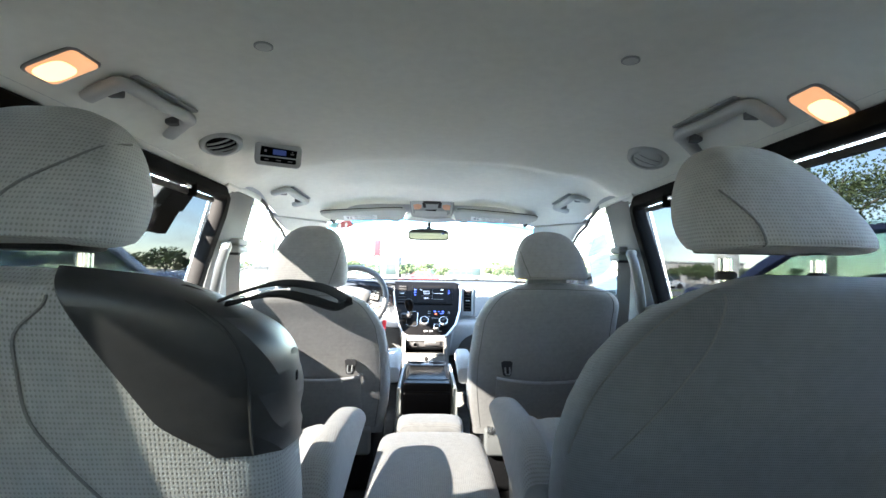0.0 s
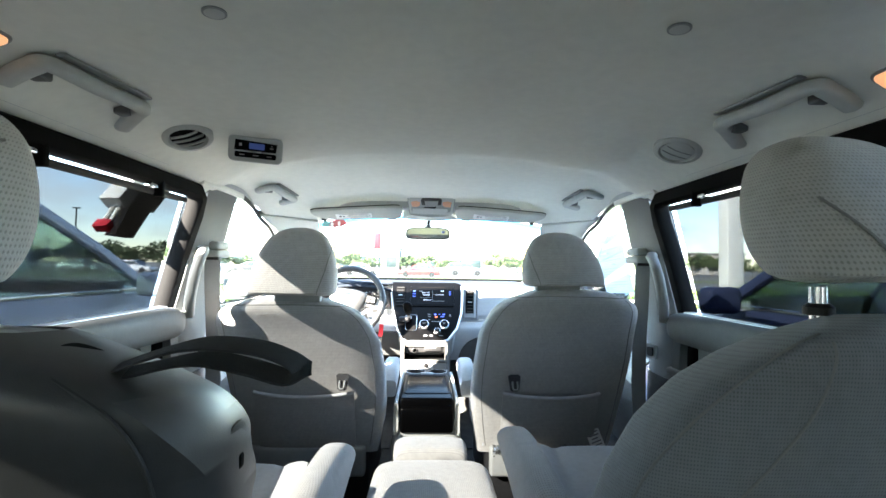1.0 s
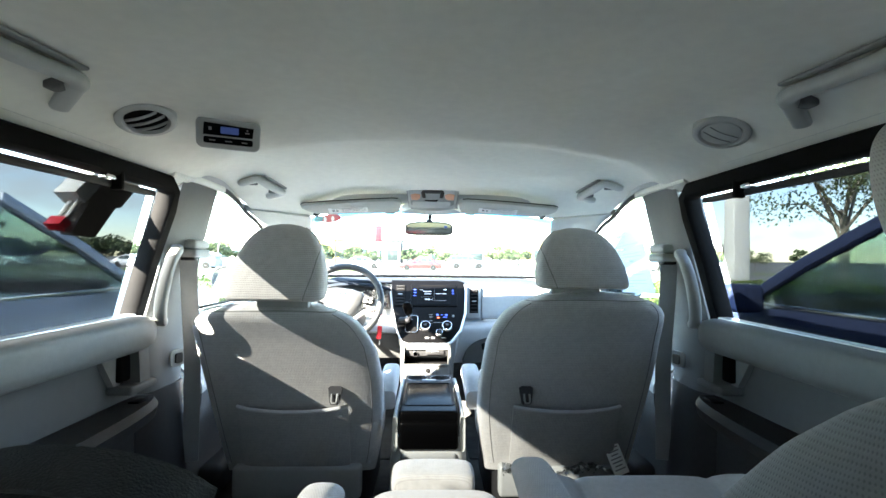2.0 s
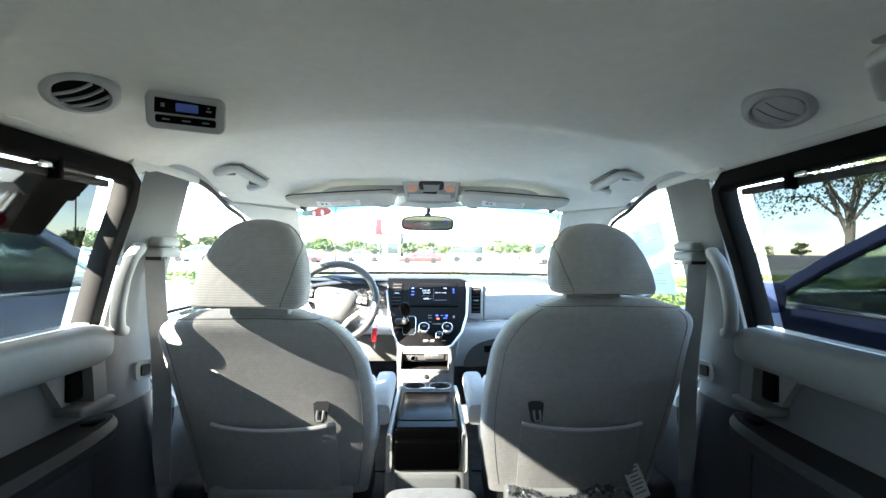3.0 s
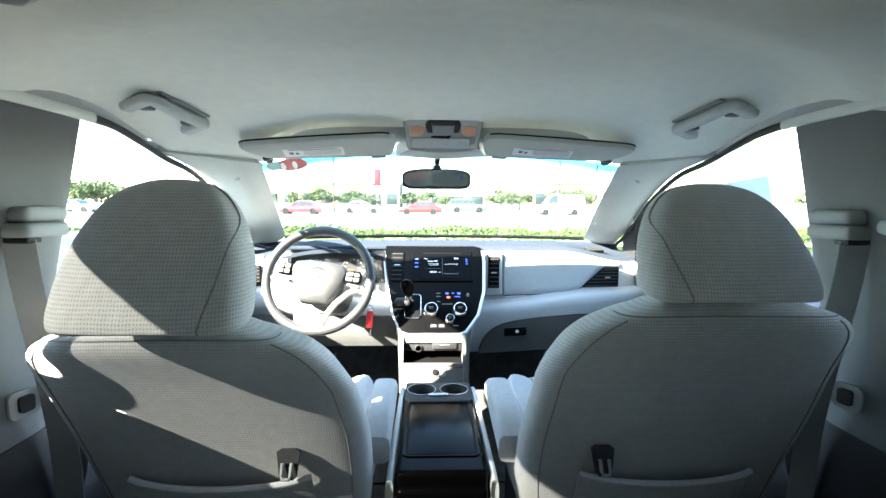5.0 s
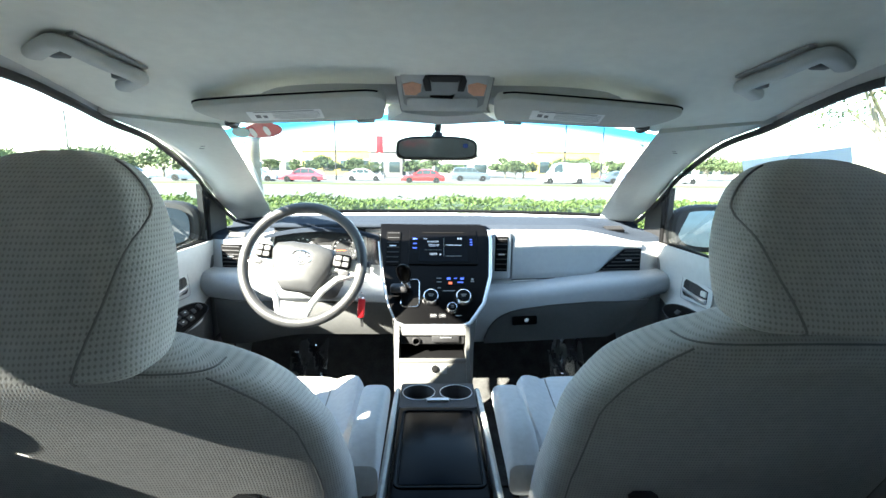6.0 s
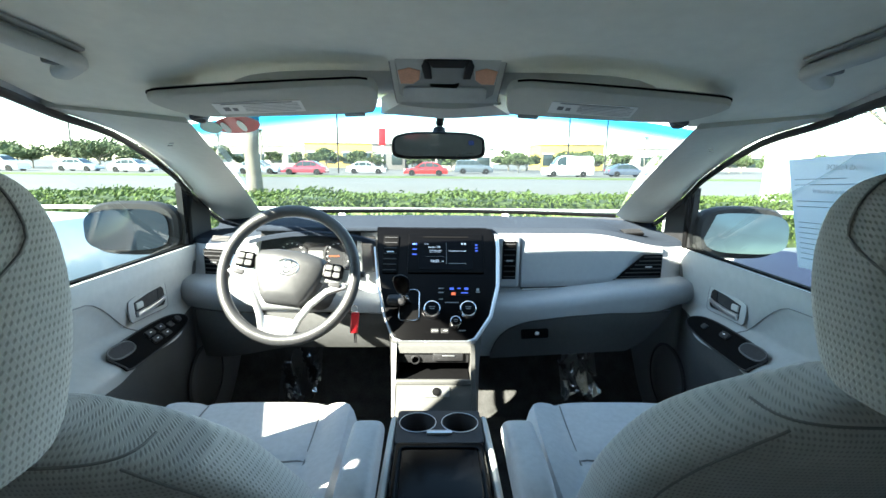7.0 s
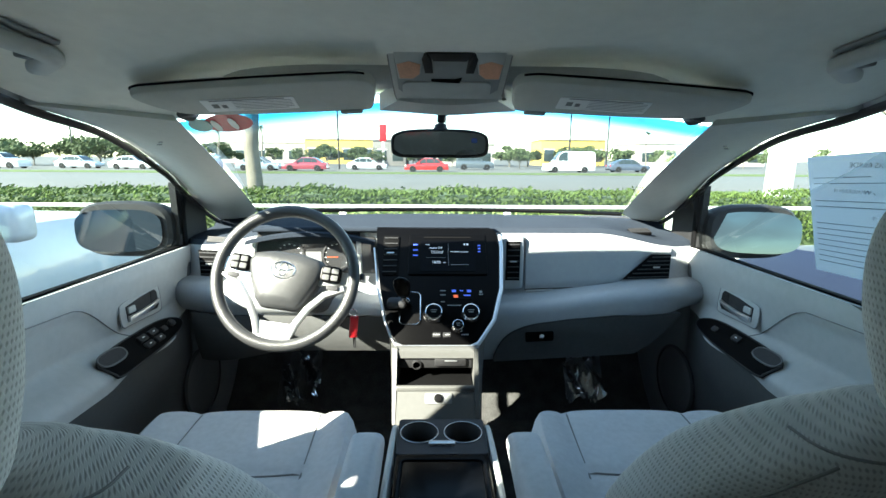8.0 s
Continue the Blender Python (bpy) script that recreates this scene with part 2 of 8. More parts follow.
def rbox(x0, x1, y0, y1, z0, z1, r=0.01, seg=3, m=None, bm=None):
    """A box with rounded edges, optionally turned by m about its centre."""
    own = bmesh.new()
    bmesh.ops.create_cube(own, size=1.0)
    sx, sy, sz = x1 - x0, y1 - y0, z1 - z0
    bmesh.ops.scale(own, vec=(sx, sy, sz), verts=own.verts)
    r = min(r, 0.49 * min(abs(sx), abs(sy), abs(sz)))
    if r > 0:
        bmesh.ops.bevel(own, geom=own.edges[:], offset=r, segments=seg, profile=0.5, affect="EDGES")
    if m is not None:
        bmesh.ops.transform(own, matrix=m, verts=own.verts)
    bmesh.ops.translate(own, vec=((x0 + x1) / 2, (y0 + y1) / 2, (z0 + z1) / 2), verts=own.verts)
    return join(bm, own)


def join(bm, own):
    if bm is None:
        return own
    me = bpy.data.meshes.new("tmp")
    own.to_mesh(me)
    own.free()
    bm.from_mesh(me)
    bpy.data.meshes.remove(me)
    return bm


def rot(rx=0, ry=0, rz=0):
    return pose(0, 0, 0, rx, ry, rz)


def loft(rings, closed=True, caps=True, bm=None, uv=False):
    """Skin over rings of equally many points; uv lays metric cloth coordinates round and along it."""
    bm = bm or bmesh.new()
    vs = [[bm.verts.new(p) for p in ring] for ring in rings]
    n = len(vs[0])
    lay = bm.loops.layers.uv.new("cloth") if uv else None
    if uv:
        cut, us, run = n // 4, [], [0.0]
        for ring in vs:
            acc = [0.0]
            for j in range(n):
                acc.append(acc[-1] + (ring[(cut + j + 1) % n].co - ring[(cut + j) % n].co).length)
            us.append([q - acc[n // 2] for q in acc])
        for p, q in zip(vs, vs[1:]):
            run.append(run[-1] + (q[3 * n // 4].co - p[3 * n // 4].co).length)
    for k, (a, b) in enumerate(zip(vs, vs[1:])):
        for i in range(n if closed else n - 1):
            j = (i + 1) % n
            f = bm.faces.new((a[i], a[j], b[j], b[i]))
            if uv:
                c = (i - cut) % n
                for lp, (r, w) in zip(f.loops, ((k, c), (k, c + 1), (k + 1, c + 1), (k + 1, c))):
                    lp[lay].uv = (us[r][w], run[r])
    if caps and closed:
        bm.faces.new(vs[0])
        bm.faces.new(vs[-1])
    return bm


def sell(cx, cy, a, b, n=3.0, k=36):
    """Points of a rounded rectangle (superellipse) in two coordinates."""
    out = []
    for i in range(k):
        th = 2 * math.pi * i / k
        c, s = math.cos(th), math.sin(th)
        out.append((cx + a * math.copysign(abs(c) ** (2 / n), c), cy + b * math.copysign(abs(s) ** (2 / n), s)))
    return out


def catmull(pts, k=8):
    pts = [Vector(p) for p in pts]
    out = []
    for i in range(len(pts) - 1):
        p0, p1, p2, p3 = pts[max(i - 1, 0)], pts[i], pts[i + 1], pts[min(i + 2, len(pts) - 1)]
        for j in range(k):
            t = j / k
            out.append(0.5 * ((2 * p1) + (p2 - p0) * t + (2 * p0 - 5 * p1 + 4 * p2 - p3) * t * t + (3 * p1 - p0 - 3 * p2 + p3) * t ** 3))
    out.append(pts[-1])
    return out


def sweep(pts, w, h, up=(0, 0, 1), n=4.0, k=12, cyclic=False, bm=None, taper=None):
    """A bar of rounded section (w across, h along up) that follows pts."""
    pts = [Vector(p) for p in pts]
    up = Vector(up)
    rings = []
    m = len(pts)
    for i, p in enumerate(pts):
        a = pts[(i - 1) % m] if cyclic or i > 0 else p
        b = pts[(i + 1) % m] if cyclic or i < m - 1 else p
        d = (b - a).normalized()
        side = d.cross(up)
        side = side.normalized() if side.length > 1e-5 else Vector((1, 0, 0))
        u = side.cross(d).normalized()
        f = taper[i] if taper else 1.0
        rings.append([p + side * x + u * y for x, y in sell(0, 0, w / 2 * f, h / 2 * f, n, k)])
    if cyclic:
        rings.append(rings[0])
        bm2 = loft(rings, caps=False)
        bmesh.ops.remove_doubles(bm2, verts=bm2.verts, dist=1e-6)
        return join(bm, bm2)
    return join(bm, loft(rings))


def tube(pts, r, k=12, cyclic=False, bm=None):
    pts = [Vector(p) for p in pts]
    d = (pts[min(3, len(pts) - 1)] - pts[0]).normalized()
    up = (0, 0, 1) if abs(d.z) < 0.9 else (0, 1, 0)
    return sweep(pts, 2 * r, 2 * r, up, 2.0, k, cyclic, bm)


def lathe(profile, k=32, m=None, bm=None):
    """Turns (radius, height) points about the local z axis."""
    own = bmesh.new()
    rings = [[(r * math.cos(2 * math.pi * i / k), r * math.sin(2 * math.pi * i / k), z) for i in range(k)] for r, z in profile]
    loft(rings, caps=True, bm=own)
    if m is not None:
        bmesh.ops.transform(own, matrix=m, verts=own.verts)
    return join(bm, own)


def plate(pts, thick, m=None, bm=None, r=0.0):
    """A flat outline (x, y) given thickness along z."""
    own = bmesh.new()
    vs = [own.verts.new((x, y, 0)) for x, y in pts]
    f = own.faces.new(vs)
    ext = bmesh.ops.extrude_face_region(own, geom=[f])
    bmesh.ops.translate(own, vec=(0, 0, thick), verts=[v for v in ext["geom"] if isinstance(v, bmesh.types.BMVert)])
    if r:
        flat = [e for e in own.edges if abs(e.verts[0].co.z - e.verts[1].co.z) < 1e-7]
        bmesh.ops.bevel(own, geom=flat, offset=min(r, abs(thick) * 0.45), segments=2, profile=0.5, affect="EDGES", clamp_overlap=True)
    if m is not None:
        bmesh.ops.transform(own, matrix=m, verts=own.verts)
    return join(bm, own)


def rrect(w, h, r, k=5, cx=0.0, cy=0.0):
    out = []
    for sx, sy, a0 in ((1, 1, 0), (-1, 1, 90), (-1, -1, 180), (1, -1, 270)):
        for i in range(k + 1):
            a = radians(a0 + 90 * i / k)
            out.append((cx + sx * (w / 2 - r) + r * math.cos(a), cy + sy * (h / 2 - r) + r * math.sin(a)))
    return out


def surf(f, us, vs, thick=None, bm=None):
    """Grid surface f(u, v); thick offsets a second skin by that vector and closes the rim."""
    bm = bm or bmesh.new()
    g = [[bm.verts.new(f(u, v)) for v in vs] for u in us]
    for a, b in zip(g, g[1:]):
        for i in range(len(vs) - 1):
            bm.faces.new((a[i], a[i + 1], b[i + 1], b[i]))
    if thick is not None:
        t = Vector(thick)
        g2 = [[bm.verts.new(Vector(f(u, v)) + t) for v in vs] for u in us]
        for a, b in zip(g2, g2[1:]):
            for i in range(len(vs) - 1):
                bm.faces.new((a[i], b[i], b[i + 1], a[i + 1]))
        rim = [(i, 0) for i in range(len(us))] + [(len(us) - 1, j) for j in range(1, len(vs))] + \
              [(i, len(vs) - 1) for i in range(len(us) - 2, -1, -1)] + [(0, j) for j in range(len(vs) - 2, 0, -1)]
        for (a, b), (c, d) in zip(rim, rim[1:] + rim[:1]):
            bm.faces.new((g[a][b], g[c][d], g2[c][d], g2[a][b]))
    return bm


def span(a, b, n):
    return [a + (b - a) * i / n for i in range(n + 1)]


def lerp_tab(x, xs, ys):
    return float(np.interp(x, xs, ys))


def smooth(a, b, x):
    t = min(1.0, max(0.0, (x - a) / (b - a)))
    return t * t * (3 - 2 * t)


def words(name, text, size, m, material, parent, align="CENTER"):
    """Raised lettering in the built-in font, turned into a mesh."""
    cu = bpy.data.curves.new(name, "FONT")
    cu.body, cu.size, cu.extrude, cu.align_x, cu.align_y = text, size, 0.0002, align, "CENTER"
    tmp = bpy.data.objects.new(name, cu)
    scene.collection.objects.link(tmp)
    dg = bpy.context.evaluated_depsgraph_get()
    me = bpy.data.meshes.new_from_object(tmp.evaluated_get(dg))
    bpy.data.objects.remove(tmp)
    me.transform(m)
    me.materials.clear()
    me.materials.append(material)
    ob = new(name, me)
    ob.parent = parent
    return ob


def bars(rows, m, bm=None):
    """Flat ink bars (x, y, width, height) in the plane of m."""
    own = bmesh.new()
    for x, y, w, h in rows:
        plate([(x - w / 2, y - h / 2), (x + w / 2, y - h / 2), (x + w / 2, y + h / 2), (x - w / 2, y + h / 2)], 0.0004, bm=own)
    bmesh.ops.transform(own, matrix=m, verts=own.verts)
    return join(bm, own)


# ---- the van's shell ----
def side_x(y, z):
    """Half width of the cabin at height z, a little wider at the front doors."""
    return lerp_tab(z, (0.40, 1.00, 1.17, 1.56, 1.70), (0.80, 0.815, 0.795, 0.70, 0.66)) + 0.045 * smooth(2.40, 2.75, y)


def ceil_z(x, y):
    """Headliner: flat over the rear rows, a crease above the front seats, lower towards the windscreen and the sides."""
    a = abs(x)
    edge = 2.15 + 0.10 * (a / 0.5) ** 2
    z = 1.664 - 0.05 * smooth(0.2, -0.9, y)
    z += 0.015 * smooth(edge - 0.035, edge + 0.055, y) - 0.013 * smooth(edge - 0.34, edge - 0.03, y)
    z -= 0.059 * smooth(edge, 2.90, y) * (y > edge) + 0.03 * smooth(0.3, 0.6, a) * smooth(2.4, 2.85, y)
    z -= 0.015 * smooth(0.2, 0.5, a) + lerp_tab(y, (2.15, 2.3, 2.5, 2.7, 2.85), (0.074, 0.07, 0.036, 0.010, 0.0)) * max(0.0, (a - 0.5) / 0.2) ** 2.0
    # the front corners run down to the windscreen pillars
    k = smooth(0.36, 0.50, a) * min(1.0, max(0.0, (y - 2.66) / 0.19)) ** 1.3
    return z + (1.517 + 0.02 * (a - 0.44) / 0.295 - z) * k


ceiling = tagged(obj("ceiling", surf(lambda x, y: (x, y, ceil_z(x, y)), span(-0.715, 0.715, 56), span(-0.95, 2.85, 110), (0, 0, 0.02)), M_LINER),
                 "pale grey cloth headliner with a crease above the front seats", "ceiling", kind="structure")
roof = tagged(obj("roof", surf(lambda x, y: (x, y, 1.76 - 0.08 * (abs(x) / 0.9) ** 3 - 0.13 * smooth(2.5, 3.1, y)), span(-0.84, 0.84, 18), span(-1.05, 2.93, 20), (0, 0, 0.02)), M_BODY),
              "painted metal roof skin above the headliner", "roof", kind="structure")
floor = tagged(obj("floor", rbox(-0.86, 0.86, -1.0, 3.95, 0.40, 0.45, 0.005), M_CARPET), "black carpeted cabin floor", "floor", kind="structure")
toe = tagged(obj("trim", surf(lambda x, v: (x, 3.56 + 0.30 * v, 0.452 + 0.36 * v - 0.06 * math.sin(math.pi * v)), span(-0.84, 0.84, 12), span(0, 1, 8), (0, 0.02, -0.02)), M_CARPET), "black carpeted toe board under the dashboard", "toe board", kind="structure")
firewall = tagged(obj("wall_front", rbox(-0.88, 0.88, 3.86, 3.94, 0.40, 1.215, 0.01), M_CARPET), "dark carpeted bulkhead behind the dashboard", "wall", kind="structure")
rear = tagged(obj("wall_rear", rbox(-0.80, 0.80, -1.04, -0.98, 0.40, 1.08, 0.01), M_TRIM), "plain grey tailgate lining", "wall", kind="structure")
rear_head = tagged(obj("trim", rbox(-0.80, 0.80, -1.04, -0.96, 1.56, 1.72, 0.01), M_TRIM), "plain grey header above the rear window", "trim", kind="structure")
rear_glass = thing("window_2", "dark tinted rear window in the tailgate", "window", kind="structure")
part("pane", rbox(-0.70, 0.70, -1.012, -1.011, 1.08, 1.57, 0), M_REAR_PANE, rear_glass)
# out of view; added to bounce daylight up through the windscreen
hood = tagged(obj("hood", surf(lambda x, y: (x, y, 1.14 - 0.28 * ((y - 3.95) / 1.1) ** 1.6 - 0.10 * (abs(x) / 0.85) ** 3), span(-0.86, 0.86, 12), span(3.95, 5.05, 10), (0, 0, -0.02)), M_BODY), "silver painted bonnet, out of view, added to bounce light at the headliner", "bonnet", kind="structure")

for s, side in ((-1, "left"), (1, "right")):
    # side lining under the windows, rear quarter, then the pillars
    f = lambda y, z: (s * side_x(y, z), y, z)
    tagged(obj("wall_" + side, surf(f, span(-1.0, 1.06, 12), span(0.42, 1.12, 8), (s * 0.06, 0, 0)), M_TRIM), "plain grey side lining beside the third row", "wall", kind="structure")
    tagged(obj("trim", surf(f, span(-1.0, -0.55, 4), span(1.12, 1.66, 6), (s * 0.06, 0, 0)), M_TRIM), "plain grey rear pillar lining", "trim", kind="structure")
    tagged(obj("trim", surf(f, span(0.84, 1.06, 4), span(1.12, 1.58, 6), (s * 0.06, 0, 0)), M_TRIM), "plain grey pillar lining behind the sliding door", "trim", kind="structure")
    quarter = thing("window_" + ("3" if s < 0 else "4"), "dark tinted quarter window beside the third row", "window", kind="structure")
    part("pane", surf(lambda y, z: (s * (side_x(y, z) + 0.03), y, z), span(-0.57, 0.86, 6), span(1.10, 1.60, 5)), M_PRIVACY_DEEP, quarter)
    tagged(obj("trim", rbox(*sorted((s * 0.835, s * 0.885)), 3.44, 3.90, 0.42, 1.135, 0.01), M_PILLAR), "dark plastic kick panel at the end of the dashboard", "trim", kind="structure")
    # header that closes the gap between headliner edge and roof skin
    tagged(obj("trim", surf(lambda y, k: (s * (0.685 + 0.20 * k + 0.045 * smooth(2.4, 2.75, y)), y, 1.585 + 0.06 * k - 0.03 * smooth(2.5, 2.85, y)), span(-1.0, 2.85, 30), span(0, 1, 3), (0, 0, 0.05)), M_BODY),
           "painted roof rail above the side windows", "trim", kind="structure")

    # centre pillar between sliding door and front door
    def bp(u, v):
        z = 0.45 + 1.128 * v
        y0 = 2.262 + 0.018 * v
        y1 = 2.505 - 0.02 * v + 0.05 * smooth(0.35, 0.0, v)
        y = y0 + (y1 - y0) * u
        bulge = 0.035 * (1 - (2 * u - 1) ** 4) * (1 - v ** 3)
        return (s * (side_x(y0, z) + 0.005 - bulge + 0.02 * smooth(0.9, 1.0, v) * 0), y, z)
    pillar = thing("trim", "grey plastic centre pillar lining between the doors", "pillar", kind="structure")
    part("pillar_lining", surf(bp, span(0, 1, 14), span(0.46, 1, 24), (s * 0.07, 0, 0)), M_PILLAR, pillar)
    part("lower_lining", surf(lambda u, v: tuple(Vector(bp(u, v * 0.46)) + Vector((-s * 0.004, 0, 0))), span(0, 1, 10), span(0, 1, 8), (s * 0.07, 0, 0)), M_CHAR, pillar, "dark charcoal lower pillar lining")
    m = Matrix.Translation((s * 0.765, 2.375, 1.05)) @ rot(0, -s * 90, 0)
    sw = part("switch_plate", plate(rrect(0.052, 0.05, 0.012), 0.006, Matrix.Translation((s * 0.770, 2.385, 1.048)) @ rot(90, 0, -s * 78)), M_TRIM, pillar)
    part("button", plate(rrect(0.026, 0.03, 0.006), 0.010, Matrix.Translation((s * 0.768, 2.385, 1.048)) @ rot(90, 0, -s * 78)), M_DARK, sw, "black rocker button")

    # windscreen pillar: skin between windscreen edge and door opening
    W = catmull([(0.487, 2.83, 1.515), (0.535, 3.03, 1.462), (0.585, 3.23, 1.408), (0.64, 3.45, 1.345), (0.68, 3.61, 1.295), (0.715, 3.76, 1.245)], 6)
    D = catmull([(0.735, 2.80, 1.540), (0.765, 3.06, 1.503), (0.808, 3.33, 1.415), (0.832, 3.45, 1.360), (0.845, 3.61, 1.272), (0.852, 3.79, 1.19)], 6)
    rings = []
    for i_, (w, d) in enumerate(zip(W, D)):
        mid = (w + d) / 2
        n = Vector((-0.55, -0.45, -0.55)) * 0.03 * smooth(0, 8, i_) * (1 - 0.75 * smooth(16, 28, i_))
        o = Vector((0.6, 0.25, 0.6)) * 0.055
        ring = [w, w.lerp(mid, 0.5) + n * 0.8, mid + n, d.lerp(mid, 0.5) + n * 0.8, d, d + o * 0.6, mid + o, w + o * 0.5]
        rings.append([Vector((s * p.x, p.y, p.z)) for p in ring])
    pil = tagged(obj("trim", loft(rings), M_TRIM_LIGHT), "pale grey windscreen pillar lining", "pillar", kind="structure")
    # small vent mark on the pillar
    part("airbag_mark", bars([(0, k * 0.006, 0.026 - 0.004 * k, 0.0022) for k in range(3)], Matrix.Translation((s * 0.605, 2.965, 1.477)) @ rot(62, 0, s * 38)), M_INK, pil)
    # headliner edge above the front door, from the centre pillar to the windscreen pillar
    R = catmull([(0.69, 2.20, 1.578), (0.69, 2.50, 1.574), (0.715, 2.68, 1.554), (0.745, 2.84, 1.529), (0.773, 3.06, 1.495), (0.815, 3.33, 1.407), (0.838, 3.45, 1.352), (0.852, 3.61, 1.264), (0.859, 3.79, 1.182)], 8)
    tagged(obj("trim", sweep([(s * p.x, p.y, p.z) for p in R[:9]], 0.016, 0.020, (0, 0, 1), 3), M_LINER), "pale headliner edge above the centre pillar", "trim", kind="structure")
    tagged(obj("trim", sweep([(s * p.x, p.y, p.z) for p in R[8:]], 0.012, 0.016, (0, 0, 1), 3), M_CHAR), "black weatherstrip round the front door opening", "seal", kind="structure")
    # outer skin above the front door up to the roof
    tagged(obj("trim", loft([[Vector((s * (p.x + 0.006), p.y, p.z + 0.004)), Vector((s * (p.x + 0.03), p.y, p.z + 0.055)), Vector((s * (p.x + 0.02), p.y - 0.02, p.z + 0.12)), Vector((s * (p.x - 0.08), p.y - 0.05, p.z + 0.115)), Vector((s * (p.x - 0.005), p.y - 0.01, p.z + 0.05))] for p in R[:24]]), M_BODY), "painted roof side above the front door", "trim", kind="structure")

# windscreen, with the blue tinted band along its top
def screen_pt(u, v):
    """u across from -1 to 1, v from the top edge to the base."""
    top = Vector((0.497 * u, 2.845 + 0.04 * (1 - u * u), 1.515 + 0.045 * (1 - u * u)))
    bot = Vector((0.72 * u, 3.77 + 0.13 * (1 - u * u), 1.236))
    p = top.lerp(bot, v)
    p.z += 0.035 * math.sin(math.pi * v)
    return p


window_w = thing("window_1", "curved windscreen with a blue tinted band along its top", "windscreen", kind="structure")
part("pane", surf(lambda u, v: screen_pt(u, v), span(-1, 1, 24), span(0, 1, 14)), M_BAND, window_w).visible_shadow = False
part("seal", tube([screen_pt(u, 1.0) + Vector((0, 0.0, 0.004)) for u in span(-1, 1, 24)], 0.008), M_RUBBER, window_w)
header = tagged(obj("trim", rbox(-0.50, 0.50, 2.80, 2.93, 1.575, 1.66, 0.015), M_BODY), "painted header above the windscreen", "trim", kind="structure")



# ---- seats ----
def back_ring(cx, cy, z, hw, ht, lean, n=3.6, k=48, arch=0.0):
    """One level ring of a backrest; the middle of the rear face bows out a little."""
    pts = []
    for x, y in sell(0, 0, hw, ht, n, k):
        yy = y
        if y > 0:
            yy = y - 0.012 * (1 - (x / hw) ** 2)
        pts.append((cx + x, cy + yy, z + lean * y - arch * (x / hw) ** 2))
    return pts


def backrest_rings(cx, levels, lean=-0.25, n=3.6, flat=0.0):
    rings = []
    for z, hw, rear_y, th, arch in levels:
        rings.append(back_ring(cx, rear_y + th / 2, z, hw, th / 2, lean * (1 - flat * smooth(1.08, 1.21, z)), n, arch=arch))
    return rings


def dense(levels, k=5):
    pts = [np.array(l, float) for l in levels]
    out = []
    for i in range(len(pts) - 1):
        p0, p1, p2, p3 = pts[max(i - 1, 0)], pts[i], pts[i + 1], pts[min(i + 2, len(pts) - 1)]
        for j in range(k):
            t = j / k
            out.append(0.5 * (2 * p1 + (p2 - p0) * t + (2 * p0 - 5 * p1 + 4 * p2 - p3) * t * t + (3 * p1 - p0 - 3 * p2 + p3) * t ** 3))
    out.append(pts[-1])
    return out


FRONT_BACK = [(0.66, 0.236, 2.455, 0.12, 0.0), (0.74, 0.252, 2.43, 0.15, 0.0), (0.85, 0.266, 2.395, 0.16, 0.0), (0.97, 0.273, 2.35, 0.15, 0.0),
              (1.08, 0.272, 2.297, 0.145, 0.0), (1.145, 0.268, 2.264, 0.14, 0.0), (1.180, 0.252, 2.247, 0.132, 0.003), (1.203, 0.224, 2.244, 0.120, 0.005),
              (1.217, 0.186, 2.251, 0.100, 0.006), (1.226, 0.150, 2.262, 0.080, 0.005), (1.230, 0.085, 2.280, 0.045, 0.003)]
# share of the half width on the side towards the middle of the van, by height
INNER_SHARE = ((0.85, 0.97, 1.08, 1.145, 1.180, 1.203, 1.217, 1.230), (1.0, 0.975, 0.92, 0.81, 0.75, 0.66, 0.60, 0.60))


def headrest_rings(cx, cy, z0, z1, hw, th, tip=0.035, slim=0.0, k=44, foot=0.0):
    """Rounded head restraint, wider at its foot, leaning forwards to its top."""
    lv = [(0.0, 0.80, 0.62), (0.04, 0.93, 0.86), (0.16, 1.0, 0.98), (0.38, 1.0, 1.0), (0.60, 0.93, 0.97), (0.78, 0.80, 0.86), (0.90, 0.62, 0.68), (0.97, 0.40, 0.44), (1.0, 0.16, 0.2)]
    rings = []
    for t, a, b in dense(lv, 4):
        z = z0 + (z1 - z0) * t
        lean = tip * (t - 0.4)
        a *= (1 - slim * smooth(0.15, 0.9, t)) * (1 + foot * smooth(0.25, 0.02, t))
        rings.append([Vector((cx + x, cy + lean + y, z + (0.010 * (1 - (x / hw) ** 2) if t < 0.06 else 0))) for x, y in sell(0, 0, hw * a, th / 2 * b, 3.2, k)])
    return rings


def headrest_bm(*args, **kw):
    return loft(headrest_rings(*args, **kw), uv=True)


def skin_seam(rings, cx, offs, r=0.0016, stop=0.86):
    """Piping on the rear half of a skin; offs gives the sideways offset from cx at heights 0 to 1."""
    z0, z1 = rings[0][0].z, rings[-1][0].z
    pts = []
    for ring in rings[2:int(len(rings) * stop)]:
        c = sum(ring, Vector()) / len(ring)
        t = (c.z - z0) / (z1 - z0)
        want = cx + lerp_tab(t, *offs)
        p = min((q for q in ring if q.y <= c.y + 1e-4), key=lambda q: abs(q.x - want))
        pts.append(p + (p - c).normalized() * 0.0022)
    for _ in range(2):
        pts = [pts[0]] + [(a_ + b_ * 2 + c_) / 4 for a_, b_, c_ in zip(pts, pts[1:], pts[2:])] + [pts[-1]]
    return tube(pts, r, 8)


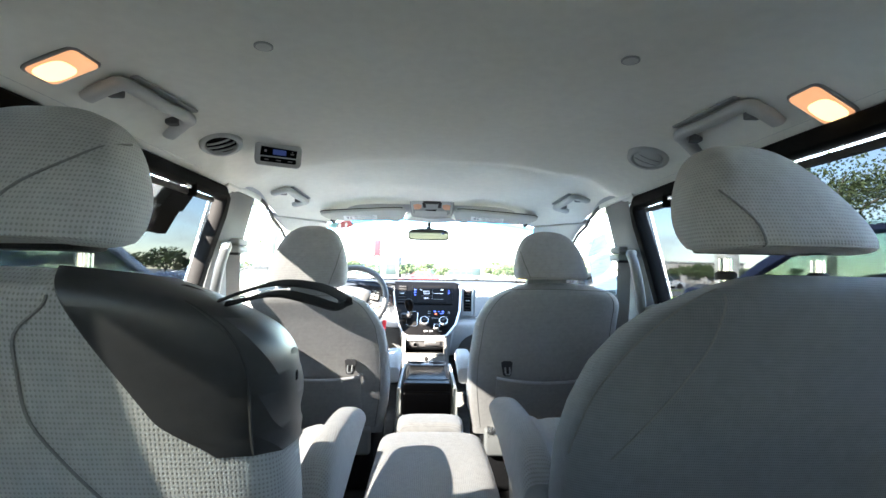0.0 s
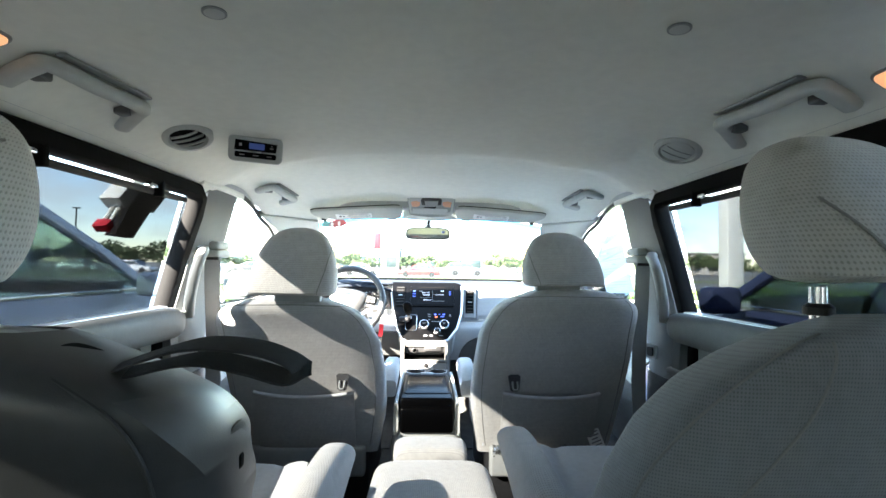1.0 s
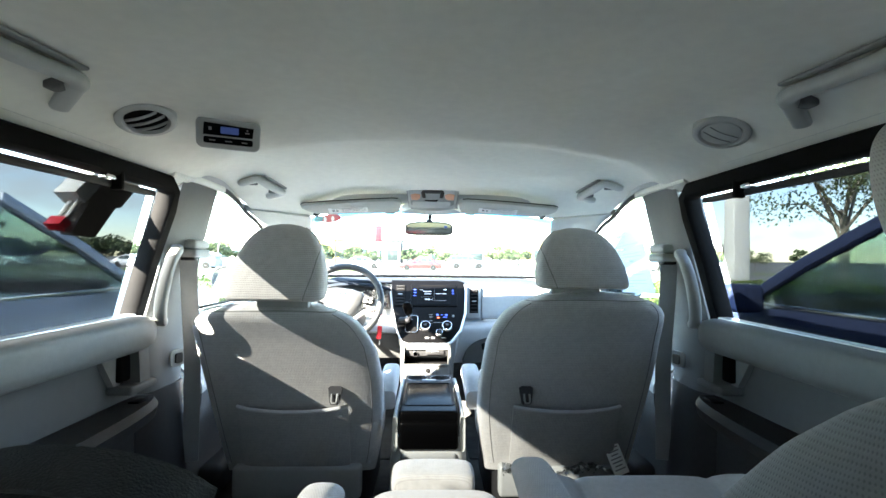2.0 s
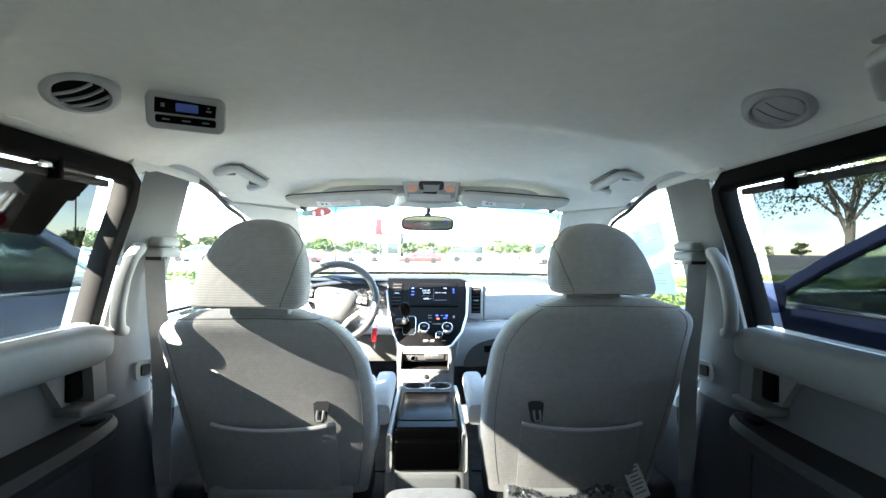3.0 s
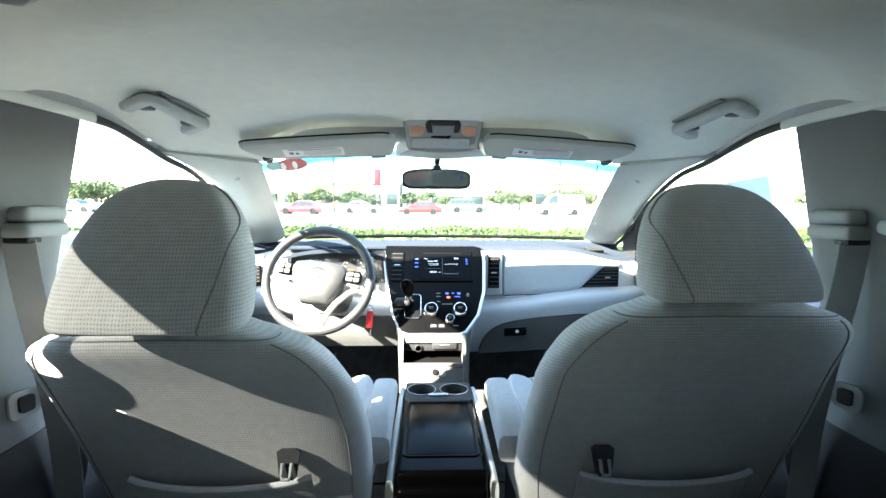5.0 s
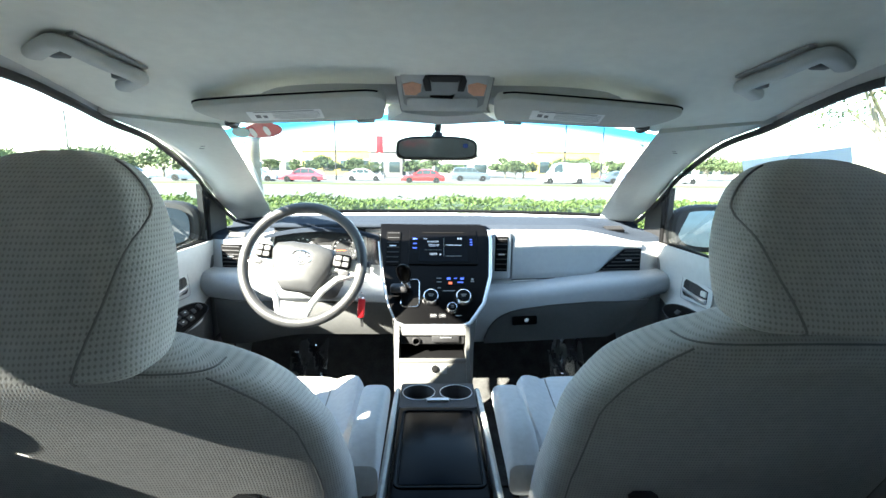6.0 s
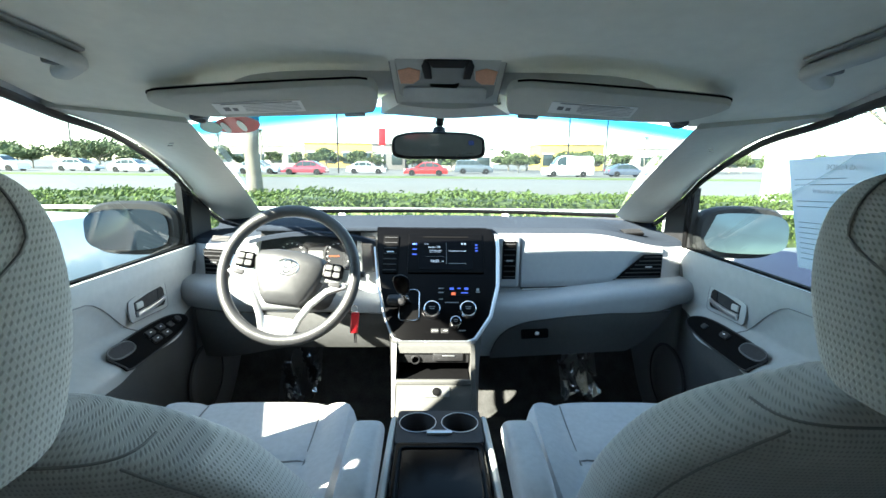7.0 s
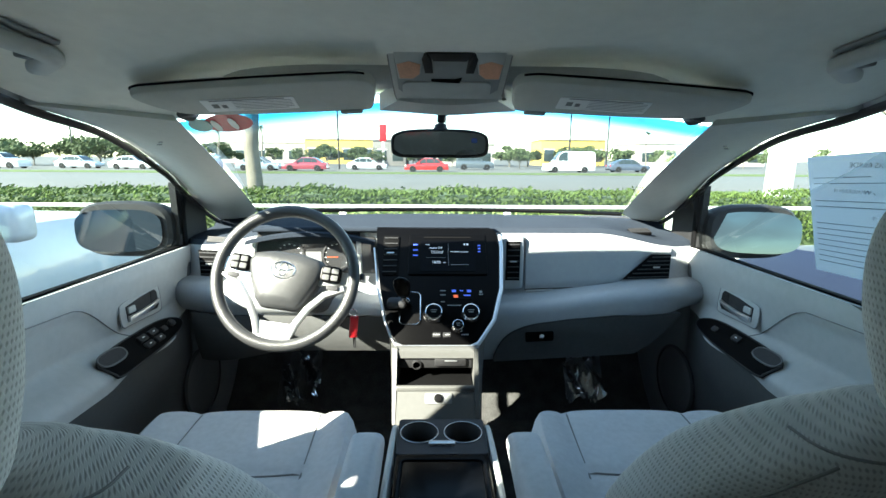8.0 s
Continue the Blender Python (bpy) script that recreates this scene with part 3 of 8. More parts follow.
def seam(rings, idx, r=0.0028, off=0.0015, start=0, stop=None):
    """Piping that runs up a skin along one point index."""
    pts = []
    for ring in rings[start:stop]:
        c = sum((Vector(p) for p in ring), Vector()) / len(ring)
        p = Vector(ring[idx % len(ring)])
        pts.append(p + (p - c).normalized() * off)
    return tube(pts, r, 8)


def cushion_bm(cx, y0, y1, z_top, hw, thick, drop=0.06, only=False):
    """Seat cushion: rises to the front, rounded nose, raised side bolsters."""
    def f(u, v):
        a = abs(u)
        y = y0 + (y1 - y0) * v
        w = hw * (0.94 + 0.06 * math.sin(math.pi * min(1, v * 0.9)))
        z = z_top - drop * (1 - v) + 0.022 * smooth(0.55, 0.85, a) - 0.055 * smooth(0.86, 1.0, a) - 0.075 * smooth(0.84, 1.0, v) - 0.02 * smooth(0.35, 0.0, v)
        z -= 0.006 * math.exp(-((a - 0.58) / 0.03) ** 2) + 0.006 * math.exp(-((v - 0.50) / 0.02) ** 2) * (a < 0.58)
        return (cx + u * w * (1 - 0.05 * smooth(0.8, 1.0, v)), y - 0.11 * a ** 4 * smooth(0.45, 1.0, v), z)
    us, vs = span(-1, 1, 40), span(0, 1, 40)
    if only:
        return f
    bm = bmesh.new()
    g = [[bm.verts.new(f(u, v)) for v in vs] for u in us]
    for a, b in zip(g, g[1:]):
        for i in range(len(vs) - 1):
            bm.faces.new((a[i], a[i + 1], b[i + 1], b[i]))
    rim = [(i, 0) for i in range(41)] + [(40, j) for j in range(1, 41)] + [(i, 40) for i in range(39, -1, -1)] + [(0, j) for j in range(39, 0, -1)]
    low = {}
    for key in rim:
        p = g[key[0]][key[1]].co
        low[key] = bm.verts.new((cx + (p.x - cx) * 0.96, p.y * 0.98 + 0.02 * (y0 + y1) / 2, z_top - thick))
    for a, b in zip(rim, rim[1:] + rim[:1]):
        bm.faces.new((g[a[0]][a[1]], g[b[0]][b[1]], low[b], low[a]))
    bm.faces.new([low[k] for k in rim])
    return bm


def front_seat(cx, s, name_label, rise=0.0, slim=0.0):
    """s: the side of the seat that faces the middle of the van (+1 or -1)."""
    seat = thing("front_seat", name_label, "car seat", group="front seats")
    rings = backrest_rings(cx, [(z + rise * smooth(0.98, 1.14, z), hw, ry, th, ar) for z, hw, ry, th, ar in dense(FRONT_BACK, 5)], flat=1.0)
    for ring in rings:
        z_ = sum(p_[2] for p_ in ring) / len(ring)
        share = lerp_tab(z_ - rise * smooth(0.98, 1.14, z_), *INNER_SHARE)
        ring[:] = [(cx + (x_ - cx) * (share if s * (x_ - cx) > 0 else 1.0), y_, q_) for x_, y_, q_ in ring]
    back = part("backrest", loft(rings, uv=True), M_CLOTH, seat)
    # two seams down the rear face, side panels beyond them
    for k in (29, 43):
        part("seam", seam(rings, k, 0.0013, 0.0003, 2, 1 + max(i_ for i_, q_ in enumerate(rings) if q_[36][2] < 1.200 + rise)), M_PIPING, back)
    # seam that runs over the shoulders and parts the rear face from the top
    r_ = min(rings, key=lambda q_: abs(q_[36][2] - (1.206 + rise)))
    c_ = sum((Vector(v_) for v_ in r_), Vector()) / len(r_)
    top_ = [Vector(r_[i_]) + (Vector(r_[i_]) - c_).normalized() * 0.0008 for i_ in range(24, 48)] + [Vector(r_[0])]
    part("shoulder_seam", tube(top_, 0.0013, 8), M_PIPING, back)
    # map pocket sewn on the lower rear face
    def pocket(u, v):
        z = 0.70 + (0.893 - 0.70) * v + 0.012 * u * u * v
        y = lerp_tab(z, [l[0] for l in FRONT_BACK], [l[2] for l in FRONT_BACK])
        return (cx + 0.165 * u, y - 0.010 - 0.012 * math.sin(math.pi * (u + 1) / 2) * v + 0.018 * abs(u) ** 6 * 0.6, z)
    pk = surf(pocket, span(-1, 1, 16), span(0, 1, 10), (0, 0.006, 0))
    lay = pk.loops.layers.uv.new("cloth")
    for f_ in pk.faces:
        for lp_ in f_.loops:
            lp_[lay].uv = (lp_.vert.co.x, lp_.vert.co.z)
    part("map_pocket", pk, M_CLOTH, back)
    part("pocket_hem", tube([Vector(pocket(u, 1.0)) + Vector((0, 0.001, 0)) for u in span(-1, 1, 16)], 0.006, 8), M_CLOTH_FINE, back)
    # shopping hook near the inner edge
    hx = cx + s * 0.132
    plate_m = Matrix.Translation((hx, 2.353, 0.945)) @ rot(78, 0, 0)
    hook = part("hook_plate", plate([(-0.021, 0.022), (-0.013, 0.027), (0.013, 0.027), (0.021, 0.022), (0.015, -0.022), (0.009, -0.027), (-0.009, -0.027), (-0.015, -0.022)], 0.006, plate_m), M_CHAR, back, "dark plastic hook plate")
    part("hook", sweep([(hx - 0.008, 2.343, 0.952), (hx - 0.008, 2.334, 0.935), (hx - 0.006, 2.331, 0.928), (hx + 0.006, 2.331, 0.928), (hx + 0.008, 2.334, 0.935), (hx + 0.008, 2.343, 0.952)], 0.006, 0.006, (0, 0.3, 1), 3), M_TRIM, hook)
    hc, hy = cx + s * 0.008, 2.215 if s > 0 else 2.246
    hargs = (hc, hy, 1.236 + rise, 1.446, 0.126 - slim, 0.125, 0.085, 0.08)
    head = part("headrest", headrest_bm(*hargs, foot=0.04), M_CLOTH, seat)
    part("headrest_base", rbox(hc - 0.070, hc + 0.070, hy + 0.022, hy + 0.055, 1.216 + rise, 1.252 + rise, 0.005), M_TRIM, head)
    fine = headrest_rings(*hargs, k=720, foot=0.04)
    part("headrest_seam", skin_seam(fine, hc, ((0, 0.1, 0.35, 0.7, 0.9, 1.0), [s * v for v in (0.078, 0.084, 0.098, 0.106, 0.094, 0.07)]), 0.0012), M_PIPING, head)
    cush = part("cushion", cushion_bm(cx, 2.46, 3.02, 0.885, 0.248, 0.19, 0.05), M_CLOTH_FINE, seat)
    cf = cushion_bm(cx, 2.46, 3.02, 0.885, 0.248, 0.19, 0.05, True)
    for u in (-0.58, 0.58):
        part("seam", tube([Vector(cf(u * (1 - 0.06 * v), v)) for v in span(0.05, 0.99, 24)], 0.0022, 6), M_PIPING, cush)
    part("seam", tube([Vector(cf(u, 0.50 + 0.04 * u * u)) for u in span(-0.57, 0.57, 16)], 0.0022, 6), M_PIPING, cush)
    part("seat_base", rbox(cx - 0.21, cx + 0.21, 2.46, 2.95, 0.451, 0.72, 0.03), M_DARK, seat, "dark plastic seat base")
    part("skirt", rbox(cx - 0.20, cx + 0.20, 2.425, 2.47, 0.60, 0.70, 0.012), M_TRIM, seat)
    # inner armrest hinged on the backrest
    ax = cx + s * 0.270
    arm = [(2.50, 0.885, 0.060), (2.55, 0.905, 0.085), (2.61, 0.912, 0.090), (2.67, 0.917, 0.082), (2.72, 0.921, 0.070), (2.745, 0.920, 0.050), (2.755, 0.918, 0.024)]
    rings_a = []
    for y, z, h in dense(arm, 4):
        rings_a.append([(ax + x, y, z + q) for x, q in sell(0, 0, 0.030, h / 2, 4, 24)])
    part("armrest", loft(rings_a), M_CLOTH_FINE, seat)
    part("armrest_pivot", lathe([(0.026, -0.02), (0.030, -0.012), (0.030, 0.012), (0.026, 0.02)], 20, Matrix.Translation((ax - s * 0.03, 2.535, 0.885)) @ rot(0, 90, 0)), M_CHAR, seat)
    return seat


driver_seat = front_seat(-0.417, 1, "grey cloth driver seat with armrest and rear map pocket", 0.0, 0.0)
passenger_seat = front_seat(0.417, -1, "grey cloth front passenger seat with rear map pocket", 0.035, 0.004)
# care label at the foot of the passenger backrest
tag = thing("seat_label", "white printed care label hanging from the passenger seat", "label")
tm = Matrix.Translation((0.585, 2.425, 0.735)) @ rot(75, -18, 8)
part("sheet", plate(rrect(0.05, 0.12, 0.004), 0.0008, tm), M_LABEL, tag)
part("print", bars([(0.0, 0.045 - 0.011 * k, 0.036 - 0.012 * (k % 3 == 1), 0.0035) for k in range(9)], tm @ Matrix.Translation((0, 0, 0.001))), M_INK, tag)
plast = thing("plastic_cover", "torn clear plastic film under the passenger seat back", "plastic film")
rp = random.Random(9)
ruf = [rp.uniform(-1, 1) for _ in range(600)]
part("film", surf(lambda u, v: (0.225 + 0.36 * u, 2.428 - 0.010 * v + 0.007 * ruf[int(u * 60) * 7 + int(v * 6)], 0.676 + 0.040 * v * (0.55 + 0.45 * math.sin(9 * u + 1.2)) + 0.004 * ruf[int(u * 60) * 5 + 40 + int(v * 6)]), span(0, 1, 60), span(0, 1, 6)), M_PLASTICBAG, plast)


REAR_BACK = [(0.70, 0.20, 0.0, 0.14, 0.0), (0.82, 0.235, -0.03, 0.17, 0.0), (0.95, 0.262, -0.065, 0.17, 0.0), (1.07, 0.268, -0.10, 0.155, 0.004),
             (1.16, 0.255, -0.125, 0.14, 0.012), (1.225, 0.225, -0.14, 0.12, 0.024), (1.262, 0.18, -0.14, 0.095, 0.030), (1.285, 0.10, -0.12, 0.05, 0.014)]

# half width of the captain's chair on its inner side, by height
INNER_EDGE = ((0.82, 0.95, 1.05, 1.11, 1.17, 1.22, 1.25, 1.275, 1.291), (0.235, 0.262, 0.264, 0.250, 0.224, 0.186, 0.146, 0.092, 0.04))


def rear_seat(cx, y0, s, label, shell):
    """Second-row captain's chair; y0 is the rear face at the seat's foot; shell adds the vinyl shoulder cover."""
    seat = thing("second_row_seat", label, "car seat", group="second row seats")
    wide = 1.0 if shell else 0.0
    lv = [(z + 0.006 * (1 - wide) * smooth(1.1, 1.25, z), hw + wide * (0.025 + 0.03 * smooth(1.1, 1.25, z)) - 0.014 * (1 - wide) * smooth(1.10, 1.20, z), ry + y0, th + (0.055 if shell else 0.02) * smooth(1.05, 1.20, z), ar * 0.6 * wide) for z, hw, ry, th, ar in dense(REAR_BACK, 8)]
    lean, sq = (-0.08, 4.6) if shell else (-0.12, 3.8)
    rings = backrest_rings(cx, lv, lean, sq)
    if not shell:
        # the outer shoulder stays high, the inner one falls away
        for ring, l_ in zip(rings, lv):
            out = 1 + 0.04 * smooth(1.05, 1.15, l_[0]) + 0.26 * smooth(1.19, 1.265, l_[0]) + 0.7 * smooth(1.26, 1.291, l_[0])
            inn = lerp_tab(l_[0], *INNER_EDGE) / l_[1]
            ring[:] = [(cx + (x_ - cx) * (out if s * (x_ - cx) < 0 else inn), y_, z_) for x_, y_, z_ in ring]
    # the right-hand chair takes the cloth copy with shade in its colour
    back = part("backrest", loft(rings, uv=True), M_CLOTH if shell else M_CLOTH_SHADED, seat)
    if not shell:
        # one seam follows the edge of the rear panel, another runs down inside it
        for tab, stop in ((((1.03, 1.08, 1.13, 1.18, 1.22, 1.25, 1.27, 1.28), (0.262, 0.252, 0.236, 0.206, 0.172, 0.136, 0.100, 0.06)), 1.272),
                          (((1.03, 1.12, 1.15, 1.183, 1.22, 1.25, 1.28), (0.22, 0.155, 0.135, 0.116, 0.102, 0.094, 0.09)), 1.268)):
            sp_ = []
            for z, hw, ry, th, ar in lv:
                if 1.03 < z < stop:
                    inn = lerp_tab(z, *INNER_EDGE) / hw
                    ring = [Vector((cx + (p[0] - cx) * inn, p[1], p[2])) for p in back_ring(cx, ry + th / 2, z, hw, th / 2, lean, sq, k=360, arch=ar)]
                    c = Vector((cx, ry + th / 2, z))
                    p = min((p for p in ring if p.y < c.y), key=lambda p: abs(s * (p.x - cx) - lerp_tab(z, *tab)))
                    sp_.append(p + (p - c).normalized() * 0.0006)
            for _ in range(4):
                sp_ = [sp_[0]] + [(a_ + b_ * 2 + c_) / 4 for a_, b_, c_ in zip(sp_, sp_[1:], sp_[2:])] + [sp_[-1]]
            part("seam", tube(sp_, 0.0014, 8), M_PIPING, back)
    if shell:
        # charcoal vinyl cover over the inner shoulder, cut on a slant across the rear face
        lim = lambda z: (1.30 - z) * 0.62 + 0.072 + 0.03 * smooth(1.13, 1.085, z)
        rows = []
        for z, hw, ry, th, ar in [l for l in dense([tuple(l) for l in lv], 2) if l[0] > 1.085]:
            ring = [Vector(p) for p in back_ring(cx, ry + th / 2, z, hw, th / 2, lean, sq, k=240, arch=ar)]
            c = sum(ring, Vector()) / len(ring)
            cut = min(lim(z), hw * 0.93)
            run = sorted([(math.atan2(p.y - c.y, s * (p.x - cx)), p) for p in ring if p.y < c.y + th * 0.40], key=lambda q: q[0])
            chain = [p for _, p in run]
            k0 = next(i_ for i_, p in enumerate(chain) if s * (p.x - cx) >= cut)
            if k0 > 0:
                a_, b_ = chain[k0 - 1], chain[k0]
                pts = [a_.lerp(b_, (cut - s * (a_.x - cx)) / (s * (b_.x - a_.x) + 1e-9))] + chain[k0:]
            else:
                pts = chain
            ln = [0.0]
            for a_, b_ in zip(pts, pts[1:]):
                ln.append(ln[-1] + (b_ - a_).length)
            pick = []
            for i_ in range(24):
                d_ = ln[-1] * i_ / 23
                k_ = min(len(pts) - 2, max(0, int(np.searchsorted(ln, d_)) - 1))
                pick.append(pts[k_].lerp(pts[k_ + 1], (d_ - ln[k_]) / max(1e-9, ln[k_ + 1] - ln[k_])))
            rows.append([p + (p - c).normalized() * 0.0055 + Vector((0, 0, 0.003)) for p in pick])
        bm = loft(rows, closed=False)
        ext = bmesh.ops.extrude_face_region(bm, geom=bm.faces[:])
        cc = Vector((cx, y0, 1.1))
        for v in [v for v in ext["geom"] if isinstance(v, bmesh.types.BMVert)]:
            v.co += (cc - v.co).normalized() * 0.007
        cover = part("shoulder_cover", bm, M_VINYL, back, "charcoal vinyl shoulder cover")
        # curved seam on the cloth beside it
        sp_ = []
        for z, hw, ry, th, ar in lv[6:-9]:
            ring = [Vector(p) for p in back_ring(cx, ry + th / 2, z, hw, th / 2, lean, sq, k=240, arch=ar)]
            want = 0.040 + 1.6 * max(0.0, 1.2 - z) ** 1.6 + 0.05 * smooth(1.20, 1.25, z)
            sp_.append(min((p for p in ring if p.y < ry + th / 2), key=lambda p: abs(s * (p.x - cx) - want)) + Vector((0, -0.001, 0)))
        for _ in range(6):
            sp_ = [sp_[0]] + [(a_ + b_ * 2 + c_) / 4 for a_, b_, c_ in zip(sp_, sp_[1:], sp_[2:])] + [sp_[-1]]
        part("seam", tube([p + Vector((0, 0.0004, 0)) for p in sp_], 0.0016, 8), M_PIPING, back)
        # stitched edge where the rear of the cover turns to the side
        ep = []
        for z, hw, ry, th, ar in lv:
            if z > 1.088 and hw > 0.2:
                ring = [Vector(p) for p in back_ring(cx, ry + th / 2, z, hw, th / 2, lean, sq, k=240, arch=ar)]
                c = sum(ring, Vector()) / len(ring)
                p = min((p for p in ring if p.y < c.y and s * (p.x - cx) > 0), key=lambda p: abs((c.y - p.y) - 0.62 * (s * (p.x - cx)) * th / (2 * hw) * 1.35))
                ep.append(p + (p - c).normalized() * 0.006)
        part("cover_seam", tube(ep, 0.0016, 6), M_INKB, cover)
        # release slot with its lever in the side of the cover
        lm = Matrix.Translation((cx + s * 0.2885, y0 - 0.028, 1.160)) @ rot(0, s * 90, 0)
        slot = part("release_plate", plate(rrect(0.075, 0.044, 0.018), 0.004, lm, r=0.0015), M_VINYL, cover)
        part("release_gap", plate(rrect(0.032, 0.020, 0.006), 0.0048, lm), M_RUBBER, slot)
        part("release_lever", rbox(*sorted((cx + s * 0.290, cx + s * 0.297)), y0 - 0.034, y0 - 0.022, 1.158, 1.172, 0.004), M_RUBBER, slot)
        # pull strap: a flat webbing loop that lies over the shoulder
        loop = catmull([(cx + s * x_, y0 + y_, z_) for x_, y_, z_ in ((0.212, -0.080, 1.250), (0.248, -0.085, 1.264), (0.290, -0.095, 1.2755), (0.330, -0.096, 1.2735), (0.354, -0.094, 1.265), (0.362, -0.093, 1.257), (0.352, -0.093, 1.2515), (0.325, -0.094, 1.259), (0.290, -0.093, 1.2645), (0.250, -0.085, 1.256), (0.212, -0.080, 1.246))], 6)
        part("pull_strap", sweep(loop, 0.026, 0.0025, (0, -0.22, 1), 5), M_STRAP, cover, "black webbing pull strap")
        # dark oval laid on the cover as the shade of the strap's recess
        part("strap_recess_shade", plate(sell(0, 0, 0.034, 0.017, 2.8, 28), 0.006, Matrix.Translation((cx + s * 0.212, y0 - 0.078, 1.2515)) @ rot(0, s * 26, 0)), M_RUBBER, cover)
    hy = y0 - 0.062
    hz = 0.0 if shell else 0.013
    hargs = (cx, hy, 1.306 + hz, 1.480 + hz, 0.128 - 1.1 * hz, 0.13, 0.075 if shell else 0.115, 0.16 if shell else 0.22)
    head = part("headrest", headrest_bm(*hargs), M_CLOTH, seat)
    part("headrest_base", rbox(cx - 0.082, cx + 0.082, hy - 0.040, hy + 0.018, 1.306 + 1.4 * hz, 1.320 + hz, 0.006), M_DARK, head)
    fine = headrest_rings(*hargs, k=720)
    low_ = 0.030 if shell else 0.056
    px_ = 0.0 if shell else 0.022
    part("headrest_seam", skin_seam(fine, cx, ((0, 0.22, 0.35, 0.55, 0.8, 1.0), [s * v for v in (low_, low_, low_ + 0.012, 0.084, 0.100, 0.105)]), 0.0014, 0.62 if shell else 0.48), M_PIPING, head)
    for sx in (-1, 1):
        part("headrest_post", tube([(cx + px_ + sx * 0.066, hy, 1.24), (cx + px_ + sx * 0.066, hy, 1.304 + hz)], 0.0085, 16), M_CHROME, head, "chrome headrest post")
        part("post_collar", lathe([(0.014, 0), (0.014, 0.008), (0.010, 0.012)], 16, Matrix.Translation((cx + px_ + sx * 0.066, hy, 1.276 + (0.0 if shell else 0.012)))), M_DARK, head)
    part("cushion", cushion_bm(cx, y0 + 0.05, y0 + 0.70, 0.905, 0.25, 0.26), M_CLOTH_FINE, seat)
    part("seat_base", rbox(cx - 0.20, cx + 0.20, y0 + 0.05, y0 + 0.5, 0.451, 0.66, 0.03), M_DARK, seat, "dark plastic seat base")
    ax = cx + s * (0.272 if shell else 0.252)
    arm = [(0.10, 0.86, 0.10), (0.15, 0.885, 0.14), (0.24, 0.90, 0.14), (0.34, 0.912, 0.11), (0.42, 0.916, 0.08), (0.46, 0.914, 0.05), (0.47, 0.912, 0.02)]
    rings_a = [[(ax + x, y0 + y * 1.19, z + 0.020 + q) for x, q in sell(0, 0, 0.034, h / 2, 3.0, 24)] for y, z, h in dense(arm, 4)]
    part("armrest", loft(rings_a, uv=True), M_CLOTH, seat)
    if not shell:
        part("release_strap", rbox(cx + 0.19, cx + 0.23, y0 - 0.085, y0 - 0.05, 0.93, 1.02, 0.012), M_RUBBER, seat)
    return seat


rear_seat(-0.462, 1.245, 1, "grey cloth second-row seat with charcoal shoulder cover and strap", True)
rear_seat(0.445, 1.345, -1, "grey cloth second-row captain's chair with raised headrest", False)

# narrow middle seat between the two chairs
mid = thing("middle_seat", "narrow grey cloth jump seat between the second-row chairs", "car seat")
rg = []
for y, z, hw in dense([(1.50, 0.812, 0.12), (1.53, 0.824, 0.140), (1.70, 0.827, 0.150), (1.95, 0.827, 0.150), (2.03, 0.824, 0.145), (2.055, 0.812, 0.122)], 4):
    rg.append([(0.008 + x, y, z - 0.055 + q) for x, q in sell(0, 0, hw, 0.055, 5, 40)])
part("cushion", loft(rg, uv=True), M_CLOTH, mid)
rg = []
for y, z, hw in dense([(2.085, 0.825, 0.088), (2.095, 0.837, 0.101), (2.14, 0.840, 0.104), (2.18, 0.837, 0.101), (2.19, 0.825, 0.088)], 4):
    rg.append([(0.005 + x, y, z - 0.035 + q) for x, q in sell(0, 0, hw, 0.03, 4, 28)])
part("front_pad", loft(rg, uv=True), M_CLOTH, mid)
part("frame", rbox(-0.08, 0.09, 1.53, 2.16, 0.451, 0.790, 0.02), M_DARK, mid)

# third row, behind the camera
bench = thing("third_row_bench", "grey cloth third-row bench with three headrests", "bench seat")
part("cushion", cushion_bm(0.0, -0.1, 0.40, 0.80, 0.62, 0.15), M_CLOTH_FINE, bench)
part("backrest", surf(lambda u, v: (0.62 * u * (1 - 0.06 * v), -0.12 - 0.12 * v + 0.05 * abs(u) ** 8, 0.72 + 0.42 * v - 0.03 * abs(u) ** 8 * v), span(-1, 1, 24), span(0, 1, 8), (0, -0.12, 0)), M_CLOTH, bench)
for hx in (-0.38, 0.38):
    part("headrest", headrest_bm(hx, -0.30, 1.15, 1.30, 0.12, 0.10), M_CLOTH, bench)
part("seat_base", rbox(-0.55, 0.55, -0.05, 0.32, 0.451, 0.66, 0.03), M_DARK, bench)


